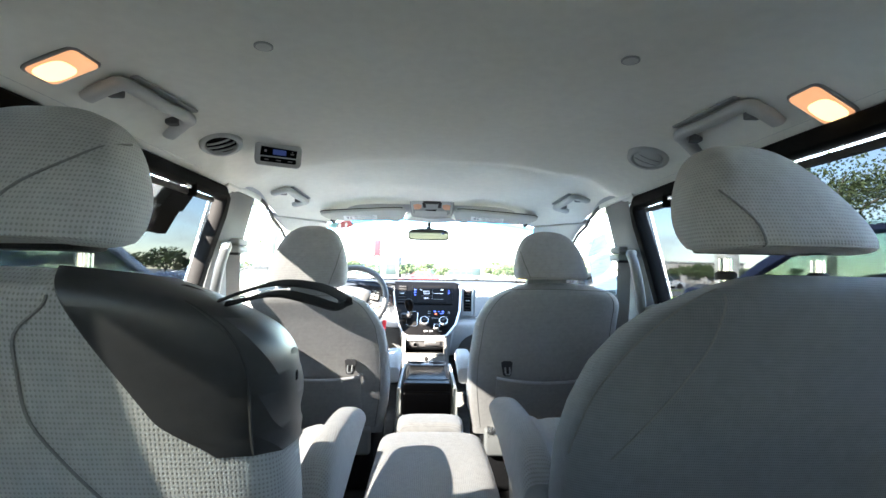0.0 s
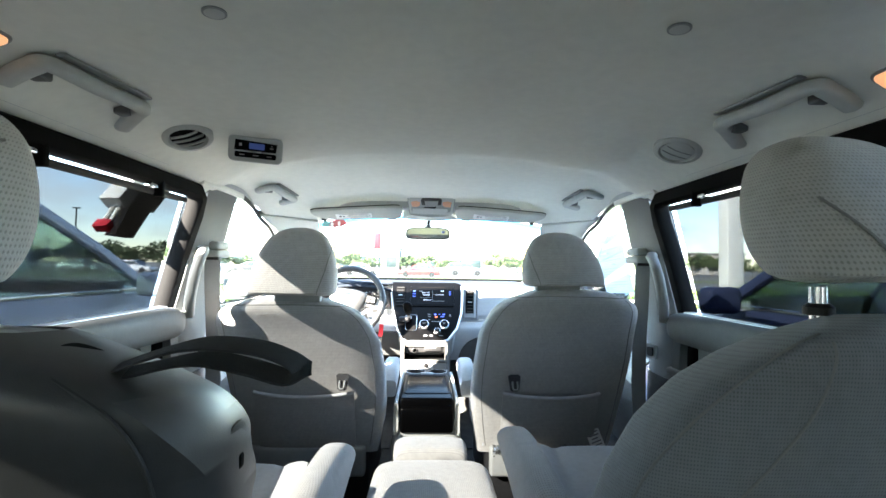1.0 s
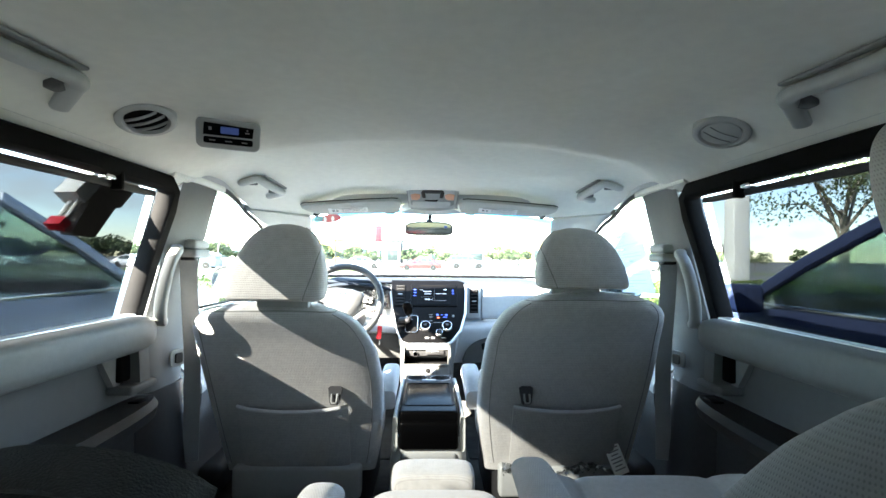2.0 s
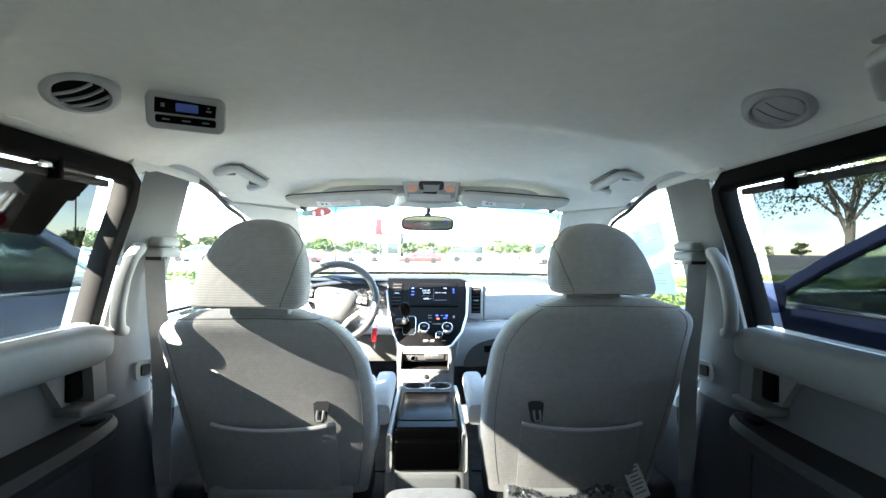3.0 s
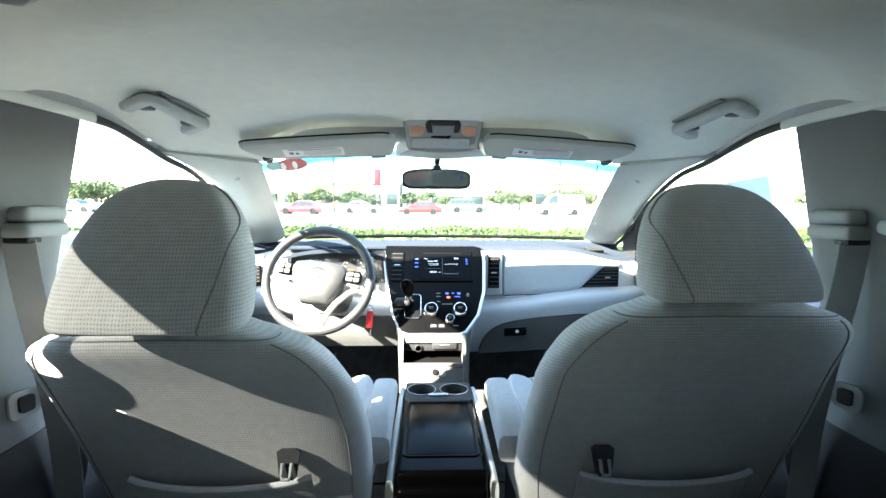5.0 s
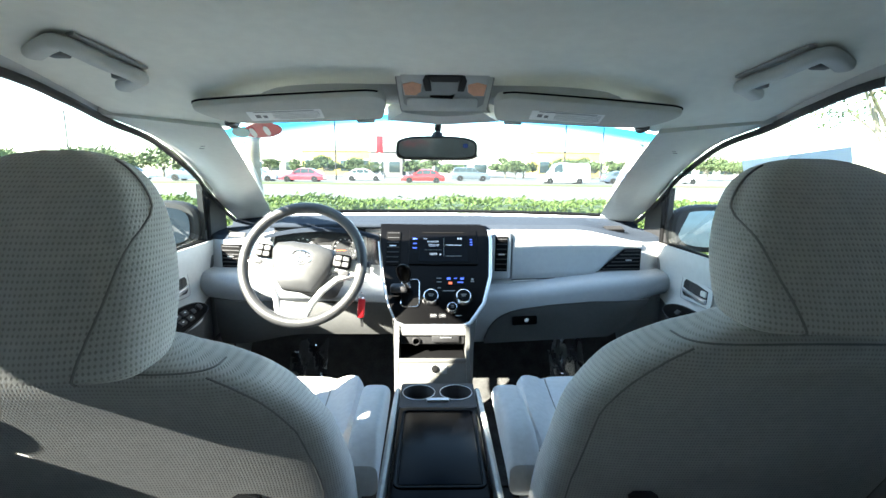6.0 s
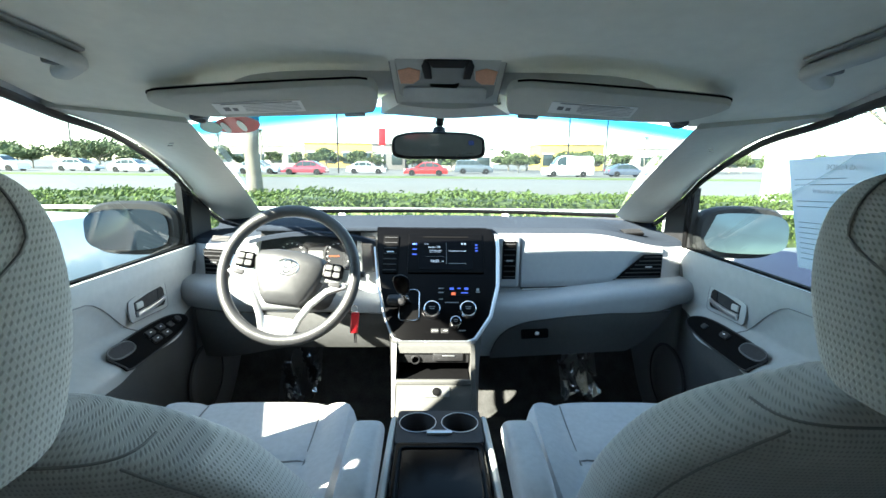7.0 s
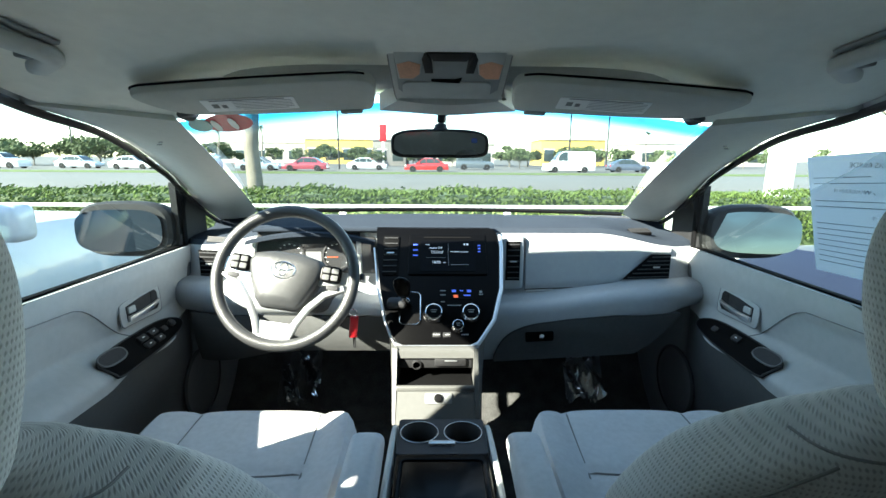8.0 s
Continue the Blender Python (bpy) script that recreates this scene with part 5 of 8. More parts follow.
face = part("face", plate([(-0.048, 0.024), (0.050, 0.020), (0.048, -0.002), (-0.050, -0.002)], 0.004, pm @ Matrix.Translation((0, 0, 0.002))), M_GLOSS, panel)
part("display", plate(rrect(0.036, 0.015, 0.002, cx=0.002, cy=0.0105), 0.0046, pm @ Matrix.Translation((0, 0, 0.002))), M_LCD, face, "blue lit display")
row = part("button_strip", plate(rrect(0.098, 0.014, 0.004, cy=-0.013), 0.004, pm @ Matrix.Translation((0, 0, 0.002))), M_GLOSS, panel)
part("marks", bars([(-0.032, -0.013, 0.012, 0.0025), (0.0, -0.013, 0.014, 0.0025), (0.032, -0.013, 0.012, 0.0025), (-0.036, 0.012, 0.006, 0.007), (0.037, 0.009, 0.009, 0.003), (0.037, 0.015, 0.003, 0.003)], pm @ Matrix.Translation((0, 0, 0.0062))), M_INK, panel)

# ---- above the windscreen: console, visors, mirror ----
oc = thing("overhead_console", "grey overhead console with two amber map lamps", "overhead console")
ang = radians(40)
om = Matrix.Translation((0.001, 2.755, 1.601)) @ Matrix(((1, 0, 0, 0), (0, -math.cos(ang), -math.sin(ang), 0), (0, math.sin(ang), -math.cos(ang), 0), (0, 0, 0, 1)))
trap = [(-0.086, -0.066), (0.086, -0.066), (0.092, -0.060), (0.099, 0.04), (0.094, 0.052), (-0.094, 0.052), (-0.099, 0.04), (-0.092, -0.060)]
trap = [(p.x, p.y) for p in catmull([Vector((x, y, 0)) for x, y in trap + trap[:1]], 3)[:-1]]
body = part("body", plate(trap, 0.05, om @ Matrix.Translation((0, 0, -0.046)), r=0.008), M_TRIM_LIGHT, oc)
part("body_line", tube([om @ Vector((x * 1.012, y * 1.02, 0.0)) for x, y in trap], 0.0018, 6, True), M_INK, oc)
inner = [(-0.074, -0.056), (0.070, -0.056), (0.084, -0.045), (0.090, 0.030), (0.086, 0.041), (-0.086, 0.041), (-0.090, 0.030), (-0.086, -0.045)]
part("inner_plate", plate(inner, 0.006, om, r=0.002), M_TRIM, oc)
for sx in (-1, 1):
    lens = part("map_lamp", plate([(sx * x, y) for x, y in ((0.048, -0.010), (0.060, -0.020), (0.084, -0.020), (0.090, 0.036), (0.040, 0.036))][::sx], 0.009, om, r=0.002), M_TRIM_LIGHT, oc, "pale map lamp lens")
    part("amber_reflector", plate([(sx * x, y) for x, y in ((0.049, -0.009), (0.060, -0.018), (0.082, -0.018), (0.086, 0.010), (0.066, 0.016), (0.047, 0.010))][::sx], 0.0102, om, r=0.001), M_LENS, lens, "amber lower half of the lamp")
    part("lamp_switch", plate([(sx * x, y) for x, y in ((0.027, -0.006), (0.040, -0.006), (0.045, 0.020), (0.038, 0.034), (0.030, 0.020))][::sx], 0.012, om, r=0.002), M_DARK, oc)
part("sunglass_latch", plate([(-0.036, 0.034), (0.036, 0.034), (0.027, 0.018), (-0.027, 0.018)], 0.013, om, r=0.002), M_DARK, oc)
part("slot", plate([(-0.030, -0.021), (0.010, -0.021), (0.021, -0.018), (0.017, -0.028), (-0.006, -0.027), (-0.030, -0.025)], 0.0085, om), M_RUBBER, oc)
part("bin_lid", plate(rrect(0.150, 0.030, 0.008, cx=-0.004, cy=-0.042), 0.009, om, r=0.002), M_TRIM_LIGHT, oc)
fairing = part("fairing", surf(lambda u, v: (0.001 + (0.088 + 0.04 * v * abs(u) ** 3) * u, 2.805 + 0.055 * v, 1.553 - 0.012 * v - 0.008 * math.cos(u * 1.5)), span(-1, 1, 16), span(0, 1, 4), (0, 0, 0.03)), M_TRIM_LIGHT, oc)


def sun_visor(s):
    v = thing("sun_visor", "grey folded sun visor with a printed warning label", "sun visor", group="sun visors")
    dn = Vector((0, 0.092, -0.036)).normalized()
    ac = Vector((s * math.cos(radians(3)), 0, -math.sin(radians(3))))
    nrm = ac.cross(dn) * s
    m = Matrix.Translation((s * 0.30 - 0.008, 2.746, 1.5475)) @ Matrix((Vector((ac.x, ac.y, ac.z)), dn, nrm)).transposed().to_4x4()
    if nrm.z > 0:
        m = Matrix.Translation((s * 0.30 - 0.008, 2.746, 1.5475)) @ Matrix((ac, dn, -nrm)).transposed().to_4x4()
    o = [(-0.192, -0.022), (-0.186, -0.040), (-0.165, -0.050), (-0.13, -0.052), (0.0, -0.050), (0.14, -0.044), (0.178, -0.040), (0.190, -0.030), (0.184, -0.010), (0.164, 0.014), (0.138, 0.032), (0.10, 0.041), (0.0, 0.046), (-0.10, 0.048), (-0.165, 0.048), (-0.182, 0.034)]
    o = [(p.x, p.y) for p in catmull([Vector((x, y, 0)) for x, y in o + o[:1]], 4)[:-1]]
    board = part("board", plate(o, 0.022, m @ Matrix.Translation((0, 0, -0.014)), r=0.008), M_VISOR, v)
    lx = 0.016 if s < 0 else -0.037
    f = -1 if s < 0 else 1
    lab = part("warning_label", plate(rrect(0.150, 0.038, 0.002, cx=lx, cy=0.004), 0.001, m @ Matrix.Translation((0, 0, 0.0082))), M_LABEL, v, "white printed warning label")
    part("print", bars([(lx + f * 0.022, -0.008 + 0.0050 * k, 0.095 - 0.02 * (k == 5), 0.0006) for k in range(6)] + [(lx - f * 0.056, 0.004, 0.010, 0.012), (lx - f * 0.042, 0.006, 0.008, 0.010), (lx, -0.0125, 0.12, 0.002)], m @ Matrix.Translation((0, 0, 0.0094))), M_INK, lab)
    clip = part("clip", rbox(-0.019, 0.019, -0.006, 0.006, -0.007, 0.007, 0.003, 2, m.to_3x3().to_4x4()), M_TRIM, v)
    clip.matrix_basis = Matrix.Translation(m @ Vector((-0.142, 0.044, 0.004)))
    part("hinge", tube(catmull([m @ Vector((0.13, 0.034, 0.0)), m @ Vector((0.155, 0.050, -0.004)), m @ Vector((0.150, 0.075, -0.010)), m @ Vector((0.15, 0.09, -0.03))], 5), 0.007, 10), M_CHAR, v)
    # dark tube stands in for the shadow between visor and headliner
    part("edge_shadow_line", tube([m @ Vector((x, y - 0.001, -0.006)) for x, y in o[6:30]], 0.0018, 8), M_RUBBER, v, "black line for the shadow above the upper edge")
    return v


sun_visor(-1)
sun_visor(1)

mir = thing("rear_view_mirror", "black framed inside mirror with a small compass display", "mirror")
mc = Vector((-0.012, 2.955, 1.480))
mm = Matrix.Translation(mc) @ rot(0, 0, 1) @ rot(90 + 2, 0, 0)
sh = [(x, y + 0.004 * (1 - (x / 0.105) ** 2)) for x, y in sell(0, 0, 0.104, 0.030, 4.2, 44)]
part("shell", plate(sh, 0.026, mm @ Matrix.Translation((0, 0, -0.026)), r=0.005), M_DARK, mir)
gl = part("glass", plate([(x * 0.93, y * 0.80 + 0.0015) for x, y in sh], 0.002, mm), M_MIRROR, mir, "silvered mirror glass")
part("compass", plate(rrect(0.012, 0.010, 0.002, cx=0.072, cy=0.010), 0.0006, mm @ Matrix.Translation((0, 0, 0.002))), M_LCD, gl, "small blue compass display")
part("buttons", bars([(k * 0.012, -0.0275, 0.006, 0.003) for k in (-1, 0, 1)], mm @ Matrix.Translation((0, 0, 0.0005))), M_INK, mir)
part("stem", tube(catmull([mc + Vector((0.0, 0.02, 0.02)), mc + Vector((0.002, 0.035, 0.05)), mc + Vector((0.006, 0.0, 0.085))], 5), 0.009, 12), M_DARK, mir)
part("stem_ball", lathe([(0.004, -0.012), (0.012, -0.008), (0.015, 0), (0.012, 0.008), (0.004, 0.012)], 20, Matrix.Translation(mc + Vector((0.001, 0.028, 0.036)))), M_CHAR, mir)

# red and teal sticker at the top corner of the windscreen
st = thing("windscreen_sticker", "red and teal sticker in the top corner of the windscreen", "sticker")
def stick(uc, vc, ru, rv, lift=0.006):
    """A thin oval laid on the inside of the windscreen."""
    def f(r, th):
        return screen_pt(uc + ru * r * math.cos(th), vc + rv * r * math.sin(th)) - Vector((0, lift, lift))
    return surf(f, span(0.02, 1, 4), span(0, 2 * math.pi, 28), (0, 0.001, 0.001))
part("red_field", stick(-0.835, 0.035, 0.085, 0.062), M_RED, st)
part("teal_field", stick(-0.925, 0.02, 0.036, 0.046, 0.008), M_TEAL, st)
for a_ in (-0.875, -0.815):
    part("white_bar", stick(a_, 0.035, 0.012, 0.040, 0.009), M_LABEL, st)


# ---- dashboard ----
STACK_C = -0.017


def dash_wrap(x):
    return 0.07 * max(0.0, (abs(x) - 0.60) / 0.25) ** 2


def ledge_z(a):
    return 1.012 + 0.052 * smooth(0.15, 0.72, a)


def face_foot(x):
    """Height of the lower edge of the dash face."""
    if x < 0.05:
        return 0.968
    return lerp_tab(x, (0.05, 0.62, 0.70, 0.745, 0.80, 0.87), (0.815, 0.842, 0.905, 0.975, 0.985, 0.985))


def face_y(x, z):
    return 3.43 + 0.7 * dash_wrap(x) - 0.014 * (1.21 - z) / 0.13


def dash_section(x):
    """Outline (y, z) of the dashboard at x, from the windscreen base over the face to its lower edge."""
    a = abs(x)
    wrap = dash_wrap(x)
    top = 1.238 - 0.048 * smooth(0.50, 0.80, a)
    y_top = 3.43 + wrap * 0.7
    back = 3.90 - 0.15 * (a / 0.82) ** 2
    zl, zf = ledge_z(a), face_foot(x)
    z0 = zl - 0.036
    pts = [(back, 1.222), (y_top + 0.22, top + 0.004), (y_top + 0.06, top), (y_top + 0.012, top - 0.006), (y_top, top - 0.022),
           (y_top - 0.002, 1.16), (y_top - 0.010, zl + 0.045), (y_top - 0.014, zl + 0.012),
           (y_top - 0.022, zl + 0.003), (3.345 + wrap, zl), (3.322 + wrap, zl - 0.005), (3.310 + wrap, zl - 0.018), (3.306 + wrap, z0),
           (3.310 + wrap, z0 + (zf - z0) * 0.35), (3.322 + wrap, z0 + (zf - z0) * 0.7), (3.338 + wrap, zf), (3.37 + wrap, zf + 0.004)]
    return [Vector((x, y, z)) for y, z in pts]


dash = thing("dashboard", "grey dashboard with darker top, vents and black centre stack", "dashboard")
xs = span(-0.862, 0.862, 96)
secs = [dash_section(x) for x in xs]
bm = loft([s_[:5] for s_ in secs], closed=False)
part("top_pad", bm, M_DASH_TOP, dash, "darker grey soft top pad")
bm = loft([s_[4:] for s_ in secs], closed=False)
part("face", bm, M_DASH, dash)
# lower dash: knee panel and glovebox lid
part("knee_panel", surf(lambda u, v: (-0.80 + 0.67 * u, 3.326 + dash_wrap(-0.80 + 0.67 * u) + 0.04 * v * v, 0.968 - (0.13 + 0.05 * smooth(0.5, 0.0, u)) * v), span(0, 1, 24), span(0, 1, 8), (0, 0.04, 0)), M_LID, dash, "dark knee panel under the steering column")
def lid_top(x):
    return lerp_tab(x, (0.165, 0.185, 0.215, 0.25, 0.29, 0.40, 0.54, 0.745), (0.835, 0.890, 0.922, 0.940, 0.952, 0.968, 0.980, 0.982))
def lid_foot(x):
    return lerp_tab(x, (0.165, 0.61, 0.66, 0.71, 0.745), (0.819, 0.846, 0.880, 0.935, 0.978))
def lid_pt(u, v):
    x = 0.165 + 0.58 * u
    z = lid_top(x) + (lid_foot(x) - lid_top(x)) * v
    return (x, 3.295 + dash_wrap(x) + 0.028 * smooth(0.99, 0.82, z), z)
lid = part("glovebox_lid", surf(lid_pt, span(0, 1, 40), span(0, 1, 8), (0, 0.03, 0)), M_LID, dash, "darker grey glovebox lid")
part("lid_gap", tube([Vector(lid_pt(u, 0.0)) + Vector((0, 0.001, 0.002)) for u in span(0, 1, 40)], 0.0022, 6), M_INKB, dash)
gx = 0.303
lock = part("glovebox_latch", plate(rrect(0.088, 0.032, 0.006), 0.006, Matrix.Translation((gx, 3.308, 0.912)) @ rot(90, 0, 0) @ rot(0, 0, 3)), M_GLOSS, lid)
part("lock_barrel", lathe([(0.008, 0), (0.008, 0.011), (0.006, 0.012)], 20, Matrix.Translation((gx + 0.006, 3.306, 0.914)) @ rot(90, 0, 0)), M_CHROME, lock, "chrome lock barrel")
# upper glovebox pad, cut on a slant at the vent
def pad_pt(u, v):
    x = 0.272 + 0.484 * u
    zt = 1.216 - 0.046 * smooth(0.45, 0.80, x)
    zb = lerp_tab(x, (0.272, 0.53, 0.565, 0.60, 0.655, 0.69, 0.76), (1.036, 1.046, 1.053, 1.074, 1.140, 1.152, 1.152))
    z = zt + (zb - zt) * v
    return (x, face_y(x, z) - 0.012 + 0.006 * smooth(0.9, 1.0, v) + 0.006 * smooth(0.06, 0.0, v), z)
part("upper_glovebox", surf(pad_pt, span(0, 1, 60), [0, 0.03, 0.06, 0.15, 0.3, 0.5, 0.7, 0.85, 0.92, 0.96, 1.0], (0, 0.02, 0)), M_DASH, dash)
part("glovebox_gap", tube([Vector(pad_pt(u, 1.0)) + Vector((0, 0.004, -0.003)) for u in span(0, 0.66, 20)], 0.0025, 6), M_INKB, dash)
part("pad_beading", tube([Vector(pad_pt(u, 1.0)) + Vector((0, -0.002, -0.006)) for u in span(0.01, 0.19, 6)], 0.0022, 6), M_SILVER, dash, "short bright bead under the pad")


def vent_grille(name, cx, cy, cz, w, h, m, nslat, parent, cut=0.0):
    """Air vent: dark throat, slats and a thumb tab; cut slants its inner end."""
    base = Matrix.Translation((cx, cy, cz)) @ m @ rot(90, 0, 0)
    outer = [(-w / 2, -h / 2), (w / 2, -h / 2), (w / 2, h / 2), (-w / 2 + cut, h / 2)]
    fr = part(name, plate(outer, 0.012, base, r=0.003), M_RUBBER, parent)
    for k in range(nslat):
        t = (k + 0.5) / nslat
        left, y = -w / 2 + cut * t + 0.005, -h / 2 + h * t
        part("slat", plate([(left, y - 0.0016), (w / 2 - 0.004, y - 0.0016), (w / 2 - 0.004, y + 0.0016), (left, y + 0.0016)], 0.004, base @ Matrix.Translation((0, 0, 0.0115))), M_CHAR, fr)
    if h > 0.04:
        part("tab", plate(rrect(min(0.022, w * 0.5), 0.004, 0.001, cx=cut * 0.3), 0.004, base @ Matrix.Translation((0, 0.0, 0.0145))), M_SILVER, fr)
    return fr


lean = lambda a: rot(-a, 0, 0)
vent_grille("passenger_vent", 0.672, 3.424, 1.108, 0.160, 0.080, rot(0, 0, 6), 6, dash, cut=0.095)
vent_grille("driver_vent", -0.752, 3.440, 1.112, 0.078, 0.086, rot(0, 0, -10), 6, dash)
vent_grille("defrost_vent", -0.735, 3.462, 1.180, 0.075, 0.020, rot(-35, 0, -14), 4, dash)
vent_grille("defrost_vent", 0.665, 3.485, 1.2065, 0.080, 0.028, rot(-70, 0, 10), 4, dash)
part("airbag_switch", plate(rrect(0.010, 0.03, 0.003), 0.006, Matrix.Translation((0.785, 3.462, 1.12)) @ rot(90, 0, 14)), M_CHAR, dash)
sw = part("switch_bank", rbox(-0.74, -0.60, 3.335, 3.37, 1.005, 1.05, 0.006, 2, rot(0, 0, -8)), M_DASH, dash)
for k in range(3):
    part("switch", rbox(-0.725 + 0.042 * k, -0.692 + 0.042 * k, 3.345 - 0.006 * k, 3.36, 1.012, 1.042, 0.003, 2, rot(0, 0, -8)), M_DARK, sw)

# centre stack: a leaning gloss-black face with a bright outer rim
SA = math.atan2(0.285, 0.285)
s0, s1 = Vector((STACK_C, 3.128, 0.950)), Vector((STACK_C, 3.408, 1.236))
sd = (s1 - s0).normalized()
sn = Vector((0, -sd.z, sd.y))
SM = Matrix((Vector((1, 0, 0)), sd, sn)).transposed().to_4x4()
SM = Matrix.Translation(s0) @ SM
SL = (s1 - s0).length
out = [(-0.190, SL), (0.165, SL), (0.182, SL - 0.008), (0.191, SL - 0.03), (0.192, SL * 0.80), (0.182, SL * 0.45), (0.155, SL * 0.20), (0.122, 0.03), (0.108, 0.010), (0.085, 0.0), (-0.085, 0.0), (-0.108, 0.010), (-0.120, 0.03), (-0.140, SL * 0.20), (-0.165, SL * 0.45), (-0.185, SL * 0.80)]
part("stack_core", plate([(x * 0.96, y) for x, y in out], 0.20, SM @ Matrix.Translation((0, 0, -0.203))), M_DASH, dash)
stack = part("stack_face", plate(out, 0.012, SM @ Matrix.Translation((0, 0, -0.008)), r=0.003), M_GLOSS, dash, "gloss black centre stack face")
rim = [(x * 1.015 + (0.004 if x > 0 else -0.004), y) for x, y in out[1:]]
part("stack_rim", sweep([SM @ Vector((x, y, 0.002)) for x, y in rim[2:11]], 0.012, 0.012, sn, 3), M_SILVER, dash, "satin silver rim")
part("stack_rim", sweep([SM @ Vector((x, y, 0.002)) for x, y in rim[10:]], 0.006, 0.008, sn, 3), M_SILVER, dash)
# radio with touch screen
ry = SL * 0.735
radio = part("radio", plate(rrect(0.236, 0.146, 0.006, cx=0.033, cy=ry + 0.002), 0.006, SM @ Matrix.Translation((0, 0, 0.003)), r=0.002), M_GLOSS, dash, "black radio unit")
part("screen", plate(rrect(0.166, 0.108, 0.003, cx=0.033, cy=ry - 0.006), 0.003, SM @ Matrix.Translation((0, 0, 0.0075))), M_SCREEN, radio, "dark touch screen")
part("disc_slot", plate(rrect(0.145, 0.004, 0.001, cx=0.033, cy=ry + 0.062), 0.001, SM @ Matrix.Translation((0, 0, 0.009))), M_RUBBER, radio)
GZ = SM @ Matrix.Translation((0.013, 0, 0.0112))
def label_text(name, txt, size, x, y, material=None, parent=None):
    return words(name, txt, size, GZ @ Matrix.Translation((x, y, 0)), material or M_GLYPH, parent or radio)
label_text("screen_text", "Audio Off", 0.0095, -0.016, ry + 0.022)
label_text("screen_text", "Touch here to go", 0.0055, -0.012, ry + 0.010)
label_text("screen_text", "to audio screen", 0.0055, -0.012, ry + 0.004)
label_text("screen_text", "No phone connected", 0.0062, 0.056, ry + 0.008)
label_text("clock_text", "10:55", 0.0125, -0.014, ry - 0.030)
label_text("clock_text", "AM", 0.005, 0.010, ry - 0.031)
label_text("screen_text", "Home", 0.0055, -0.042, ry + 0.034)
part("screen_lines", bars([(0.022, ry - 0.002, 0.0008, 0.08), (-0.014, ry - 0.013, 0.06, 0.0006), (0.056, ry - 0.038, 0.055, 0.0016)], GZ), M_INK, radio)
part("screen_icons", bars([(0.072, ry + 0.035, 0.004, 0.006), (0.081, ry + 0.035, 0.006, 0.006)], GZ), M_GLYPH, radio)
for b_ in [(-0.078, ry + 0.034 - 0.019 * k, 0.014, 0.0045) for k in range(3)] + [(0.117, ry + 0.032 - 0.011 * k, 0.008, 0.0045) for k in range(3)]:
    part("side_key", bars([b_], SM @ Matrix.Translation((0.013, 0, 0.0095))), M_GLYPH_BLUE, radio, "blue lit side key")
# slim vents beside the radio
def stack_vent(cx, cy, w, h, par):
    v = part("stack_vent", plate(rrect(w, h, 0.004, cx=cx, cy=cy), 0.006, SM @ Matrix.Translation((0, 0, 0.003)), r=0.0015), M_RUBBER, par)
    for k in range(7):
        part("slat", plate([(cx - w / 2 + 0.004, cy - h / 2 + h * (k + 0.5) / 7 - 0.0012), (cx + w / 2 - 0.004, cy - h / 2 + h * (k + 0.5) / 7 - 0.0012), (cx + w / 2 - 0.004, cy - h / 2 + h * (k + 0.5) / 7 + 0.0012), (cx - w / 2 + 0.004, cy - h / 2 + h * (k + 0.5) / 7 + 0.0012)], 0.003, SM @ Matrix.Translation((0, 0, 0.009))), M_CHAR, v)
    part("tab", plate(rrect(0.022, 0.003, 0.001, cx=cx, cy=cy + 0.004), 0.003, SM @ Matrix.Translation((0, 0, 0.012))), M_SILVER, v)
stack_vent(-0.140, ry - 0.002, 0.048, 0.14, dash)
vb = part("vent_bezel", rbox(0.190, 0.264, 3.396, 3.43, 1.036, 1.214, 0.012, 3), M_DASH, dash)
vent_grille("passenger_inner_vent", 0.228, 3.404, 1.131, 0.046, 0.128, rot(0, 0, 0), 7, dash)
# climate controls
for kx, kyy, r in ((-0.008 - STACK_C - 0.017, 0.098, 0.0225), (0.079 - STACK_C, 0.098, 0.0225), (0.042 - STACK_C, 0.058, 0.0145)):
    m = SM @ Matrix.Translation((kx, kyy, 0.003))
    kn = part("knob", lathe([(r * 1.12, 0), (r * 1.12, 0.004), (r, 0.006), (r * 0.96, 0.020), (r * 0.86, 0.023), (0.0, 0.0235)], 36, m), M_GLOSS, dash, "black rotary knob")
    part("knob_ring", lathe([(r * 1.30, 0.002), (r * 1.28, 0.008), (r * 1.04, 0.020), (r * 0.90, 0.0205), (r * 0.99, 0.009), (r * 1.0, 0.002)], 36, m), M_CHROME, kn, "satin silver knob ring")
    part("knob_mark", bars([(0, 0.002, r * 0.8, 0.002), (0, -0.004, r * 0.6, 0.002)], m @ Matrix.Translation((0, 0, 0.0237))), M_INK, kn)
lcd = part("climate_display", plate(rrect(0.062, 0.036, 0.004, cx=0.072, cy=0.162), 0.002, SM @ Matrix.Translation((0, 0, 0.004))), M_SCREEN, dash)
part("display_digits", bars([(0.050, 0.170, 0.012, 0.008), (0.072, 0.171, 0.010, 0.003), (0.094, 0.170, 0.012, 0.008), (0.088, 0.156, 0.02, 0.004)], SM @ Matrix.Translation((0, 0, 0.0062))), M_GLYPH_BLUE, lcd, "blue digits")
part("display_warning", bars([(0.055, 0.153, 0.012, 0.009)], SM @ Matrix.Translation((0, 0, 0.0062))), M_GLYPH_RED, lcd, "orange lit symbol")
